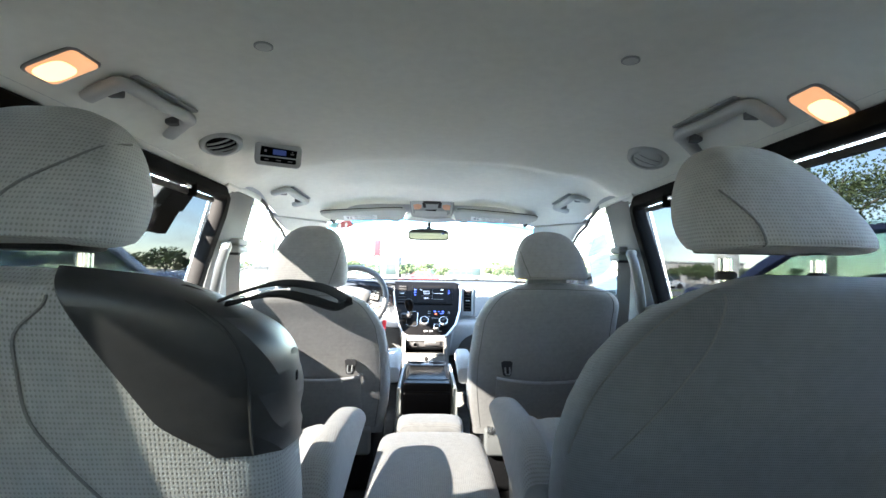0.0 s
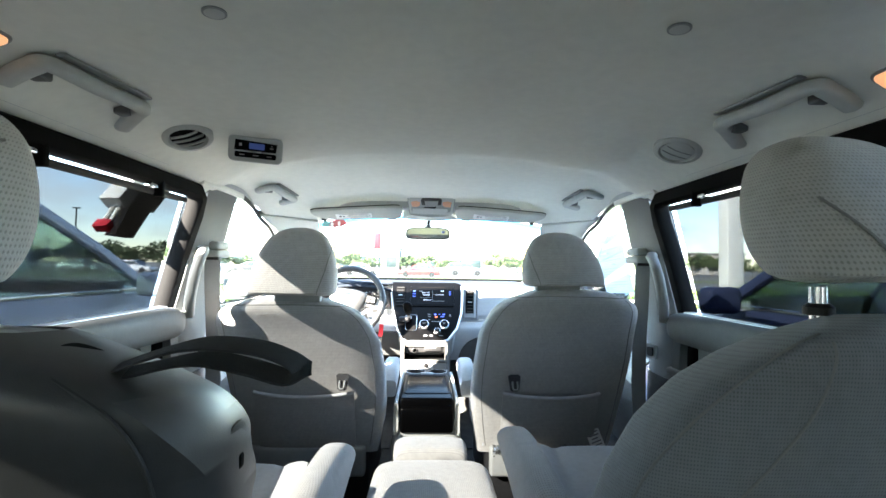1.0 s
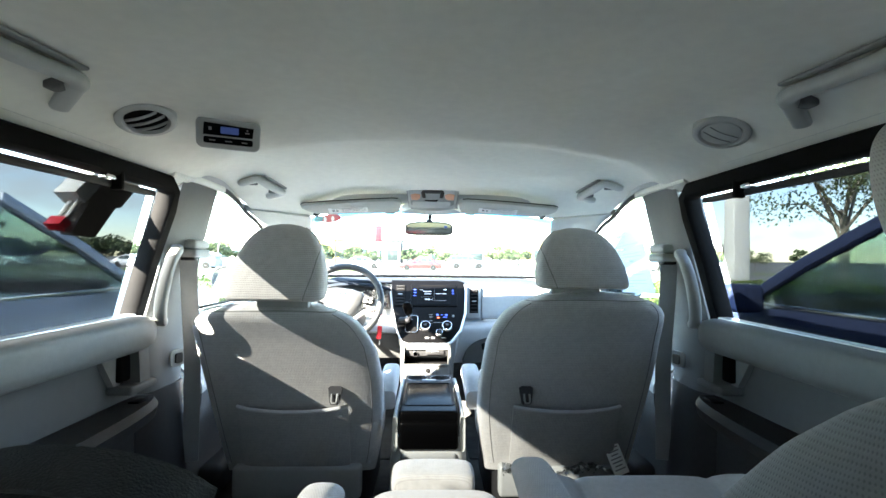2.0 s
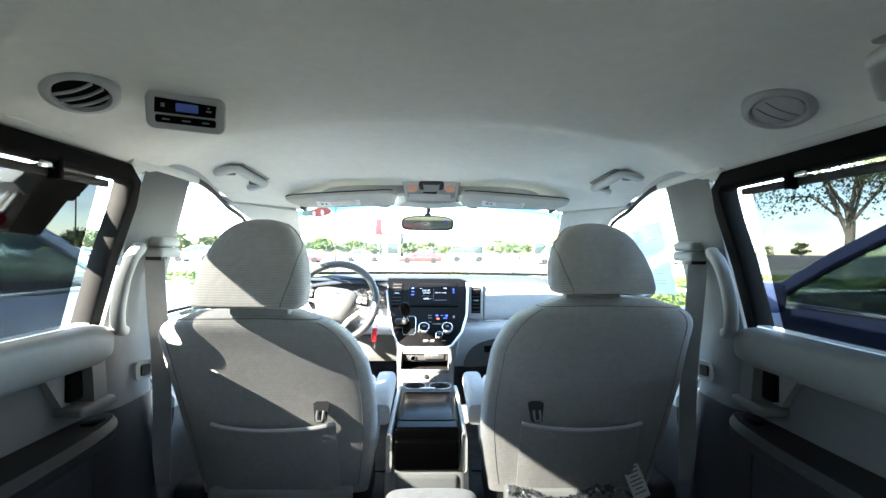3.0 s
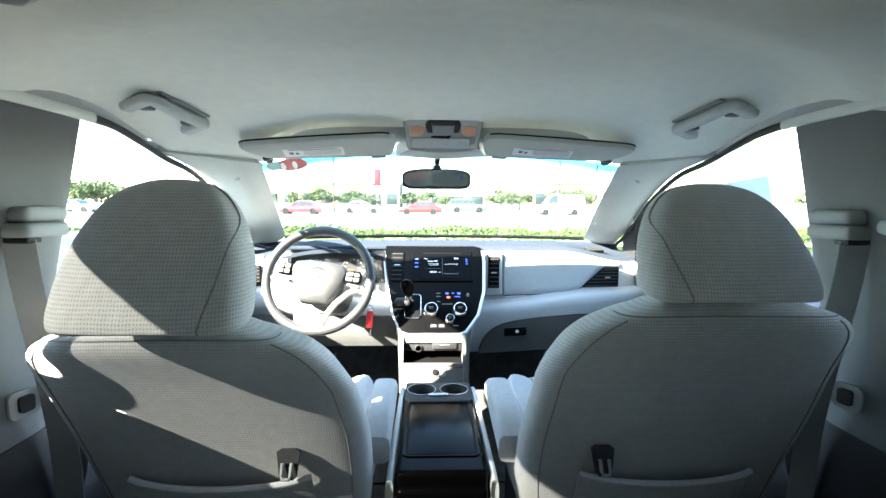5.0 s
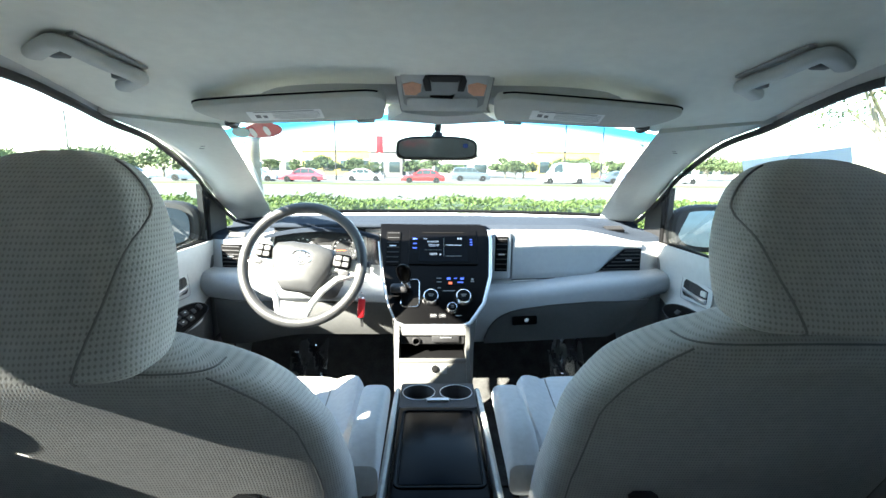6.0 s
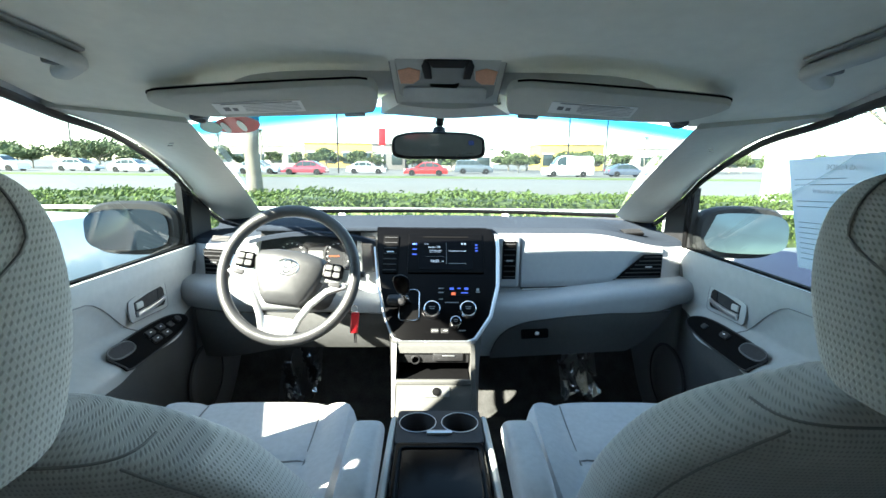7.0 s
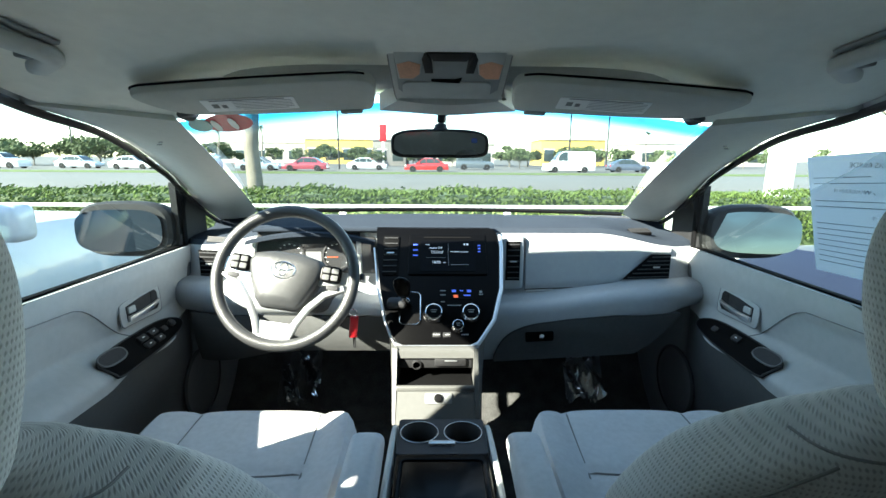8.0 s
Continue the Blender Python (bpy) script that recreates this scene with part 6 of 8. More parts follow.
for b_ in [(0.018, 0.172, 0.016, 0.003), (0.018, 0.158, 0.016, 0.003), (0.018, 0.136, 0.012, 0.003), (0.128, 0.16, 0.012, 0.003), (0.128, 0.168, 0.008, 0.008), (0.0, 0.036, 0.018, 0.003), (0.03, 0.036, 0.012, 0.003), (0.05, 0.125, 0.04, 0.0025), (0.078, 0.036, 0.02, 0.003)]:
    part("button_mark", bars([b_], SM @ Matrix.Translation((0, 0, 0.0045))), M_INK, dash)
for bx in (0.0, 0.028):
    part("button", plate(rrect(0.024, 0.016, 0.003, cx=bx, cy=0.036), 0.0035, SM @ Matrix.Translation((0, 0, 0.0005)), r=0.001), M_DARK, dash)
# gear selector to the left of the controls
gate = part("shift_gate", plate(rrect(0.062, 0.105, 0.014, cx=-0.075, cy=0.115), 0.004, SM @ Matrix.Translation((0, 0, 0.003)), r=0.001), M_RUBBER, dash)
part("gate_rim", sweep([SM @ Vector((x - 0.075, y + 0.115, 0.007)) for x, y in rrect(0.058, 0.100, 0.014)], 0.003, 0.003, sn, 2, 8, True), M_CHROME, gate, "chrome gate rim")
gx0 = SM @ Vector((-0.078, 0.125, 0.0))
lever = thing("gear_lever", "black gear lever with chrome stem in the centre stack", "gear lever")
part("stem", tube([gx0, gx0 + Vector((-0.003, -0.045, 0.028)), gx0 + Vector((-0.010, -0.075, 0.052))], 0.009, 14), M_CHROME, lever, "chrome stem")
kr = []
for t, r in dense([(0, 0.010), (0.10, 0.016), (0.35, 0.021), (0.65, 0.023), (0.88, 0.018), (1.0, 0.006)], 4):
    p = gx0 + Vector((-0.010, -0.072, 0.048)) + Vector((-0.006, -0.028, 0.062)) * t
    kr.append([p + Vector((r * math.cos(a), r * math.sin(a) * 0.9, -r * math.sin(a) * 0.4)) for a in span(0, 2 * math.pi * 23 / 24, 23)])
part("knob", loft(kr), M_GLOSS, lever)
part("gaiter_block", rbox(gx0.x - 0.06, gx0.x - 0.005, gx0.y - 0.05, gx0.y - 0.005, gx0.z + 0.005, gx0.z + 0.030, 0.01), M_CHAR, lever)

# under the stack: lip, open cubby, sloping apron with a power socket
def lip_pt(u, v):
    return (-0.020 + 0.114 * u, lerp_tab(v, (0, 0.35, 0.6, 1), (3.150, 3.112, 3.103, 3.099)), lerp_tab(v, (0, 0.35, 0.6, 1), (0.958, 0.957, 0.952, 0.933)))
part("stack_lip", surf(lip_pt, span(-1, 1, 10), span(0, 1, 12), (0, 0.02, -0.006)), M_STACK_LOW, dash)
for sx, xi, fo, bo in ((1, 0.081, (0.094, 0.092, 0.094, 0.094), (0.150, 0.128, 0.112, 0.112)), (-1, -0.121, (-0.135, -0.132, -0.127, -0.127), (-0.165, -0.150, -0.140, -0.140))):
    part("stack_cheek", loft([[(xi, y, z), (f, y + 0.003, z), (f + (k - f) * 0.5, y + 0.09, z), (k, 3.34, z), (xi, 3.34, z)] for (y, z), f, k in zip(((3.103, 0.958), (3.052, 0.868), (2.977, 0.755), (2.960, 0.452)), fo, bo)]), M_STACK_LOW, dash)
cub = part("cubby", rbox(-0.119, 0.079, 3.21, 3.23, 0.862, 0.945, 0.004), M_RUBBER, dash, "dark open cubby")
part("cubby_roof", rbox(-0.119, 0.079, 3.122, 3.212, 0.902, 0.934, 0.003), M_RUBBER, cub)
part("cubby_face", rbox(-0.119, 0.079, 3.106, 3.121, 0.901, 0.935, 0.003), M_DARK, cub)
drawer = part("cubby_drawer", rbox(-0.022, 0.062, 3.099, 3.106, 0.909, 0.931, 0.003, 2), M_DARK, cub)
part("drawer_bead", rbox(0.004, 0.038, 3.0965, 3.0990, 0.924, 0.927, 0.001), M_SILVER, drawer)
part("outlet", lathe([(0.013, 0), (0.013, 0.005), (0.010, 0.006), (0.010, 0.0)], 20, Matrix.Translation((-0.070, 3.106, 0.912)) @ rot(90, 0, 0)), M_DARK, cub)
part("cubby_floor", rbox(-0.119, 0.079, 3.062, 3.212, 0.858, 0.868, 0.003), M_RUBBER, cub)
part("cubby_lip", rbox(-0.121, 0.081, 3.050, 3.062, 0.862, 0.8765, 0.004, 3), M_STACK_LOW, cub)
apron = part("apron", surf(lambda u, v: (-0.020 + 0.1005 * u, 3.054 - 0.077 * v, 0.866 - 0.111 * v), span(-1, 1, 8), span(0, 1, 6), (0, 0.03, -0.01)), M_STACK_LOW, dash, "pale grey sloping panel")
am = Matrix.Translation((-0.012, 3.0405, 0.8490)) @ rot(55.3, 0, 0)
sock = part("socket_plate", plate(rrect(0.070, 0.026, 0.004), 0.003, am), M_PILLAR, dash)
part("socket", lathe([(0.011, 0.0), (0.011, 0.007), (0.008, 0.008), (0.0, 0.008)], 24, am), M_RUBBER, sock, "black power socket")

# ---- instrument cluster and steering ----
def brow_pt(u, v):
    x = -0.592 + 0.328 * u
    zb = lerp_tab(x, (-0.592, -0.33, -0.264), (1.082, 1.080, 1.062))
    z = 1.222 - 0.004 * u + (zb - 1.222) * v
    return (x, face_y(x, z) - 0.006, z)
part("cluster_surround", surf(brow_pt, span(0, 1, 24), span(0, 1, 8), (0, 0.01, 0)), M_DARK, dash, "black panel from the instruments to the stack")
part("dash_brow", sweep([(x, 3.418, 1.231 - 0.004 * (x / 0.6) ** 2) for x in span(-0.60, 0.16, 24)], 0.035, 0.016, (0, 0, 1), 3, 12), M_DASH_TOP, dash, "dark brow over instruments and stack")
for tx_ in (0.0, 0.338):
    part("cluster_trim", sweep(catmull([(tx_ + q_[0] - (1.2 * (q_[0] + 0.6) if tx_ else 0.0), q_[1], q_[2]) for q_ in [(-0.600, 3.395, 1.075), (-0.598, 3.392, 1.13), (-0.590, 3.394, 1.185), (-0.582, 3.398, 1.202)]], 6), 0.014, 0.018, (0, 1, 0), 3), M_TRIM_LIGHT, dash, "pale trim beside the instruments")
clu = part("cluster_housing", surf(lambda u, v: (-0.41 + 0.20 * u, 3.395 + 0.0 * v - 0.03 * v, 1.185 + 0.028 * (1 - u * u) - 0.0 * v), span(-1, 1, 24), span(0, 1, 4), (0, 0, 0.012)), M_DASH_TOP, dash, "dark hood over the instruments")
part("cluster_panel", rbox(-0.60, -0.21, 3.405, 3.42, 1.085, 1.205, 0.01), M_DARK, dash)
for gx1, gr in ((-0.485, 0.048), (-0.335, 0.048)):
    gm = Matrix.Translation((gx1, 3.402, 1.145)) @ rot(90, 0, 0)
    dial = part("gauge", lathe([(gr, 0), (gr, 0.004), (gr - 0.006, 0.005), (gr - 0.008, 0.002), (0, 0.002)], 36, gm), M_CHAR, dash)
    part("gauge_marks", bars([(math.cos(a) * gr * 0.78, math.sin(a) * gr * 0.78, 0.006, 0.0025) for a in span(-0.6, 3.7, 10)], gm @ Matrix.Translation((0, 0, 0.0022))), M_LABEL, dial)
    part("needle", bars([(-gr * 0.3, -0.004, gr * 0.7, 0.002)], gm @ Matrix.Translation((0, 0, 0.003))), M_GLYPH_RED, dial, "red needle")
part("trip_display", plate(rrect(0.05, 0.036, 0.003), 0.002, Matrix.Translation((-0.41, 3.403, 1.14)) @ rot(90, 0, 0)), M_INK, dash)
cw = part("cluster_glass", surf(lambda u, v: (-0.41 + 0.19 * u, 3.385 - 0.02 * v, 1.09 + 0.10 * v), span(-1, 1, 8), span(0, 1, 4)), glass("cluster_pane", (0.8, 0.82, 0.82), 0.10, 0.15), dash)
cw.visible_shadow = False

wheel = thing("steering_wheel", "grey leather steering wheel with silver spokes and airbag hub", "steering wheel")
WC = Vector((-0.408, 3.118, 1.150))
tiltw = radians(24)
WM = Matrix.Translation(WC) @ Matrix((Vector((1, 0, 0)), Vector((0, math.sin(tiltw), math.cos(tiltw))), Vector((0, -math.cos(tiltw), math.sin(tiltw))))).transposed().to_4x4() @ rot(0, 0, -8)
rimpts = [WM @ Vector((0.176 * math.cos(a), 0.176 * math.sin(a), 0)) for a in span(0, 2 * math.pi * 63 / 64, 63)]
M_WHEEL = mat("wheel_leather", (0.030, 0.031, 0.032), rough=0.36, var=0.12, scale=10, bump=0.35, bscale=500, spec=0.5)
part("rim", sweep(rimpts, 0.030, 0.033, sn, 2.2, 16, True), M_WHEEL, wheel)
def hub_outline(k):
    o = [(-0.098, 0.030), (-0.085, 0.052), (-0.04, 0.062), (0.04, 0.062), (0.085, 0.052), (0.098, 0.030), (0.088, -0.01), (0.062, -0.068), (0.045, -0.085), (-0.045, -0.085), (-0.062, -0.068), (-0.088, -0.01)]
    return [(x * k, y * k) for x, y in o]
hub = part("airbag_cover", loft([[WM @ Vector((x, y, z)) for x, y in hub_outline(k)] for k, z in ((1.0, -0.03), (1.0, 0.0), (0.97, 0.014), (0.88, 0.022), (0.6, 0.028), (0.2, 0.030))]), M_WHEEL, wheel)
part("emblem", sweep([WM @ Vector((x, y + 0.012, 0.0285)) for x, y in sell(0, 0, 0.031, 0.021, 2, 32)], 0.004, 0.004, sn, 2, 8, True), M_CHROME, hub, "oval chrome emblem")
part("emblem_mark", sweep([WM @ Vector((x, y + 0.012, 0.029)) for x, y in sell(0, 0.003, 0.011, 0.018, 2, 24)], 0.004, 0.003, sn, 2, 8, True), M_CHROME, hub)
part("emblem_mark", sweep([WM @ Vector((x, y + 0.012, 0.029)) for x, y in sell(0, 0.010, 0.024, 0.010, 2, 24)], 0.004, 0.003, sn, 2, 8, True), M_CHROME, hub)
part("stitching", sweep([WM @ Vector((x, y, z)) for x, y, z in ((0.075, 0.04, 0.020), (0.07, 0.0, 0.0225), (0.052, -0.045, 0.0225), (0.04, -0.072, 0.020))], 0.0022, 0.0022, sn, 2, 6), M_INK, hub)
part("stitching", sweep([WM @ Vector((-x, y, z)) for x, y, z in ((0.075, 0.04, 0.020), (0.07, 0.0, 0.0225), (0.052, -0.045, 0.0225), (0.04, -0.072, 0.020))], 0.0022, 0.0022, sn, 2, 6), M_INK, hub)
for sx in (-1, 1):
    sp = part("spoke", loft([[WM @ Vector((sx * x, y, z)) for x, y, z in ((0.080, 0.035, 0.005), (0.080, -0.012, 0.005), (0.080, -0.012, -0.02), (0.080, 0.035, -0.02))], [WM @ Vector((sx * x, y, z)) for x, y, z in ((0.170, 0.030, 0.003), (0.170, 0.0, 0.003), (0.170, 0.0, -0.014), (0.170, 0.030, -0.014))]]), M_SILVER, wheel, "silver spoke")
    part("spoke_leg", sweep([WM @ Vector((sx * x, y, z)) for x, y, z in ((0.155, -0.012, 0.004), (0.110, -0.035, 0.008), (0.075, -0.075, 0.010), (0.052, -0.115, 0.006), (0.040, -0.150, 0.0))], 0.018, 0.014, sn, 4), M_SILVER, wheel, "silver lower spoke")
    key = part("key_pad", plate(rrect(0.052, 0.042, 0.010, cx=sx * 0.118, cy=0.020), 0.016, WM @ Matrix.Translation((0, 0, 0.002)), r=0.003), M_GLOSS, sp, "black key pad")
    for kx in (-0.011, 0.011):
        for ky in (-0.009, 0.009):
            part("key", plate(rrect(0.018, 0.014, 0.003, cx=sx * 0.118 + kx, cy=0.020 + ky), 0.004, WM @ Matrix.Translation((0, 0, 0.0165)), r=0.001), M_LID, key)
    part("lower_key", plate(rrect(0.030, 0.012, 0.004, cx=sx * 0.128, cy=-0.014), 0.008, WM @ Matrix.Translation((0, 0, 0.010)), r=0.002), M_CHAR, sp)
part("base_spoke", loft([[WM @ Vector((x, -0.118, z)) for x, z in ((-0.055, 0.006), (0.055, 0.006), (0.055, -0.01), (-0.055, -0.01))], [WM @ Vector((x, -0.165, z)) for x, z in ((-0.04, 0.004), (0.04, 0.004), (0.04, -0.008), (-0.04, -0.008))]]), M_SILVER, wheel, "silver lower spoke bridge")
col = thing("steering_column", "dark steering column shroud with stalks", "steering column")
part("shroud", loft([[WM @ Vector((x, y - 0.01, z)) for x, y in sell(0, 0, a, b, 3.5, 24)] for z, a, b in ((-0.035, 0.055, 0.05), (-0.10, 0.07, 0.06), (-0.26, 0.075, 0.06))]), M_CHAR, col)
for sx in (-1, 1):
    part("stalk", tube([WM @ Vector((sx * 0.05, 0.01, -0.06)), WM @ Vector((sx * 0.14, 0.03, -0.055)), WM @ Vector((sx * 0.19, 0.035, -0.05))], 0.009, 12), M_DARK, col)
kf = thing("key_fob", "red key tag hanging from the ignition", "key tag")
part("fob", rbox(-0.252, -0.230, 3.135, 3.145, 0.975, 1.035, 0.003, 2, rot(0, 6, 20)), M_RED, kf, "red rubber tag")
part("key", rbox(-0.244, -0.236, 3.139, 3.143, 0.945, 0.975, 0.001, 1), M_DARK, kf)
part("ring", tube([(-0.241 + 0.010 * math.cos(a), 3.14, 1.045 + 0.010 * math.sin(a)) for a in span(0, 2 * math.pi * 15 / 16, 15)], 0.0012, 6, True), M_CHROME, kf)

# ---- floor console between the front seats ----
con = thing("floor_console", "floor console with black lid and two cup holders", "centre console")
part("side_body", loft([[(-0.006 + x, y, z) for x, y in sell(0, 2.690, w_, 0.242, 10, 40)] for z, w_ in ((0.452, 0.130), (0.70, 0.126), (0.78, 0.121), (0.785, 0.116))]), M_TRIM_LIGHT, con, "pale grey console sides")
for sx in (-1, 1):
    part("side_rail", loft([[(-0.006 + sx * (w_ + x), y, z + q) for x, q in sell(0, 0, 0.0085, h_, 4, 16)] for y, w_, z, h_ in dense([(2.450, 0.108, 0.790, 0.050), (2.470, 0.108, 0.798, 0.058), (2.75, 0.107, 0.804, 0.058), (2.90, 0.106, 0.800, 0.056), (2.935, 0.105, 0.790, 0.046)], 3)]), M_TRIM_LIGHT, con)
part("lid", rbox(-0.101, 0.089, 2.448, 2.797, 0.785, 0.866, 0.010, 3), M_GLOSS, con, "black console lid")
part("lid_rim", sweep([(x, y, 0.866) for x, y in rrect(0.166, 0.268, 0.014, cx=-0.006, cy=2.640)], 0.007, 0.007, (0, 0, 1), 3, 8, True), M_GLOSS, con)
part("lid_panel", rbox(-0.084, 0.072, 2.512, 2.768, 0.862, 0.8675, 0.003, 2), M_SCREEN, con, "gloss inset of the lid")
part("rear_bin", rbox(-0.101, 0.089, 2.436, 2.47, 0.745, 0.836, 0.012, 3), M_GLOSS, con, "black rear bin front")
part("rear_panel", rbox(-0.097, 0.085, 2.440, 2.47, 0.50, 0.735, 0.012, 3), M_TRIM, con)
CUPS = ((-0.055, 2.876), (0.041, 2.876))
bm = bmesh.new()
def loop_edges(pts):
    vs = [bm.verts.new((x, y, 0.860)) for x, y in pts]
    return [bm.edges.new((a, b)) for a, b in zip(vs, vs[1:] + vs[:1])]
ed = loop_edges(rrect(0.192, 0.128, 0.010, cx=-0.006, cy=2.864))
for cx1, cy1 in CUPS:
    ed += loop_edges([(cx1 + 0.0415 * math.cos(a), cy1 + 0.0395 * math.sin(a)) for a in span(0, 2 * math.pi * 35 / 36, 35)])
bmesh.ops.triangle_fill(bm, use_beauty=True, use_dissolve=False, edges=ed)
ext = bmesh.ops.extrude_face_region(bm, geom=bm.faces[:])
bmesh.ops.translate(bm, vec=(0, 0, -0.066), verts=[v for v in ext["geom"] if isinstance(v, bmesh.types.BMVert)])
part("cup_deck", bm, M_CHAR, con)
for cx1, cy1 in CUPS:
    own = bmesh.new()
    loft([[(cx1 + r_ * 1.05 * math.cos(a), cy1 + r_ * math.sin(a), z_) for a in span(0, 2 * math.pi * 35 / 36, 35)] for r_, z_ in ((0.0395, 0.8610), (0.038, 0.8625), (0.037, 0.8605), (0.034, 0.800), (0.0, 0.7995))], caps=False, bm=own)
    cup = part("cup_holder", own, M_CHAR, con, "dark round cup holder")
    part("cup_rim", sweep([(cx1 + 0.0415 * math.cos(a), cy1 + 0.0395 * math.sin(a), 0.8615) for a in span(0, 2 * math.pi * 47 / 48, 47)], 0.0018, 0.0018, (0, 0, 1), 2, 8, True), M_SILVER, cup, "thin silver rim")
part("latch", rbox(-0.034, 0.022, 2.827, 2.840, 0.858, 0.8665, 0.003, 2), M_SILVER, con)

# plastic bags and covers on the floor
for (bx, by, sd_) in ((-0.565, 3.69, 3), (0.585, 3.70, 7)):
    rnd = random.Random(sd_)
    bag = thing("plastic_film", "crumpled clear plastic film on the dark toe board", "plastic film", group="floor films")
    hs = {}
    def fz(u, v):
        key = (round(u, 3), round(v, 3))
        if key not in hs:
            hs[key] = rnd.uniform(0.004, 0.022) + 0.02 * math.sin(5 * u + 3 * v)
        return (bx + 0.080 * u, by + 0.07 * v, 0.475 + 1.1 * (0.07 * v + by - 3.61) + hs[key])
    part("film", surf(fz, span(-1, 1, 15), span(-1, 1, 12)), M_PLASTICBAG, bag)
for s in (-1, 1):
    mt = thing("floor_mat", "black carpet floor mat in the front footwell", "floor mat", group="floor mats")
    part("mat", rbox(s * 0.42 - 0.24, s * 0.42 + 0.24, 3.05, 3.62, 0.4505, 0.459, 0.004), M_CARPET, mt)


# ---- outside ----
M_ASPHALT = mat("asphalt", (0.14, 0.138, 0.13), rough=0.9, var=0.15, scale=0.6, bump=0.6, bscale=60)
M_ROAD = mat("pale_road", (0.15, 0.147, 0.138), rough=0.9, var=0.10, scale=0.3, bump=0.4, bscale=40)
M_GRASS = mat("lawn", (0.10, 0.14, 0.035), rough=1.0, var=0.4, scale=1.5, bump=1.0, bscale=40)
M_LEAF = mat("hedge_leaf", (0.085, 0.13, 0.022), rough=0.7, var=0.4, scale=4, rand=0.6)
M_LEAF2 = mat("tree_leaf", (0.085, 0.115, 0.045), rough=0.75, var=0.4, scale=2, rand=0.6)
M_BARK = mat("bark", (0.24, 0.21, 0.17), rough=0.95, var=0.3, scale=6, bump=1.0, bscale=40)
M_CONC = mat("white_rail", (0.62, 0.61, 0.57), rough=0.8, var=0.1, scale=3, bump=0.4, bscale=80)
M_CARGLASS = mat("car_window", (0.035, 0.05, 0.05), rough=0.08, var=0.2, scale=2, spec=0.6)
M_TYRE = mat("tyre", (0.015, 0.015, 0.015), rough=0.85, var=0.2, scale=10)
M_WALLB = mat("store_wall", (0.55, 0.50, 0.44), rough=0.9, var=0.08, scale=0.5)
# brown of the slab's shaded side, shade included in the colour
M_SLAB_SHADED = mat("shaded_slab_brown", (0.22, 0.18, 0.145), rough=0.9, var=0.3, scale=14, bump=0.8, bscale=120)
M_YEL = mat("yellow_wall", (0.65, 0.45, 0.12), rough=0.8, var=0.08, scale=0.5)

ground = bmesh.new()
plate([(-600, -600), (600, -600), (600, 900), (-600, 900)], -0.05, bm=ground)
tagged(obj("ground", ground, M_ASPHALT, smooth=False), "grey asphalt car park reaching to the horizon", "ground", kind="structure")
tagged(obj("lawn", rbox(-200, 200, 8.2, 23.0, -0.02, 0.05, 0.01), M_GRASS), "mown grass strip beside the road", "lawn", kind="structure")
tagged(obj("road", rbox(-300, 300, 23.4, 44.0, -0.02, 0.02, 0.005), M_ROAD), "pale sunlit road", "road", kind="structure")
tagged(obj("pavement", rbox(-300, 300, 44.0, 49.0, -0.02, 0.06, 0.01), M_GRASS), "grass verge across the road", "verge", kind="structure")
tagged(obj("pavement", rbox(-300, 300, 49.0, 110.0, -0.02, 0.03, 0.01), M_ROAD), "sunlit car park across the road", "car park", kind="structure")


def leaf_cloud(name, material, pts, size, rnd):
    """Many small bent leaves scattered at pts, in one mesh."""
    verts, faces = [], []
    for p in pts:
        d = Vector((rnd.gauss(0, 1), rnd.gauss(0, 1), rnd.gauss(0, 1))).normalized()
        u = d.orthogonal().normalized()
        v = d.cross(u)
        k = size * rnd.uniform(0.6, 1.4)
        b = len(verts)
        verts += [tuple(p - u * k), tuple(p + v * k * 0.5 + d * k * 0.2), tuple(p + u * k), tuple(p - v * k * 0.5 + d * k * 0.2)]
        faces += [(b, b + 1, b + 2, b + 3)]
    me = bpy.data.meshes.new(name)
    me.from_pydata(verts, [], faces)
    me.materials.append(material)
    return new(name, me)


rnd = random.Random(5)
hedge = thing("hedge", "trimmed green hedge along the car park edge", "hedge", kind="stuff")
hp = []
for i in range(46000):
    x = rnd.uniform(-26, 26)
    a = rnd.random()
    if a < 0.55:
        p = Vector((x, 9.45 + rnd.uniform(-0.06, 0.08), rnd.uniform(0.15, 0.88)))
    else:
        p = Vector((x, rnd.uniform(9.45, 10.4), 0.88 + rnd.gauss(0, 0.03)))
    p.z += 0.035 * math.sin(x * 2.1) + 0.02 * math.sin(x * 5.3)
    hp.append(p)
lv = leaf_cloud("leaves", M_LEAF, hp, 0.036, rnd)
lv.parent = hedge
core = part("core", rbox(-26, 26, 9.55, 10.35, 0.0, 0.80, 0.05), M_LEAF2, hedge)

rail = thing("guard_rail", "low white rail on posts before the hedge", "guard rail")
part("beam", rbox(-24, 24, 8.75, 8.81, 0.715, 0.775, 0.02), M_CONC, rail)
for i in range(20):
    part("post", rbox(-23.5 + 2.45 * i, -23.40 + 2.45 * i, 8.76, 8.80, 0.0, 0.715, 0.01), M_CONC, rail)


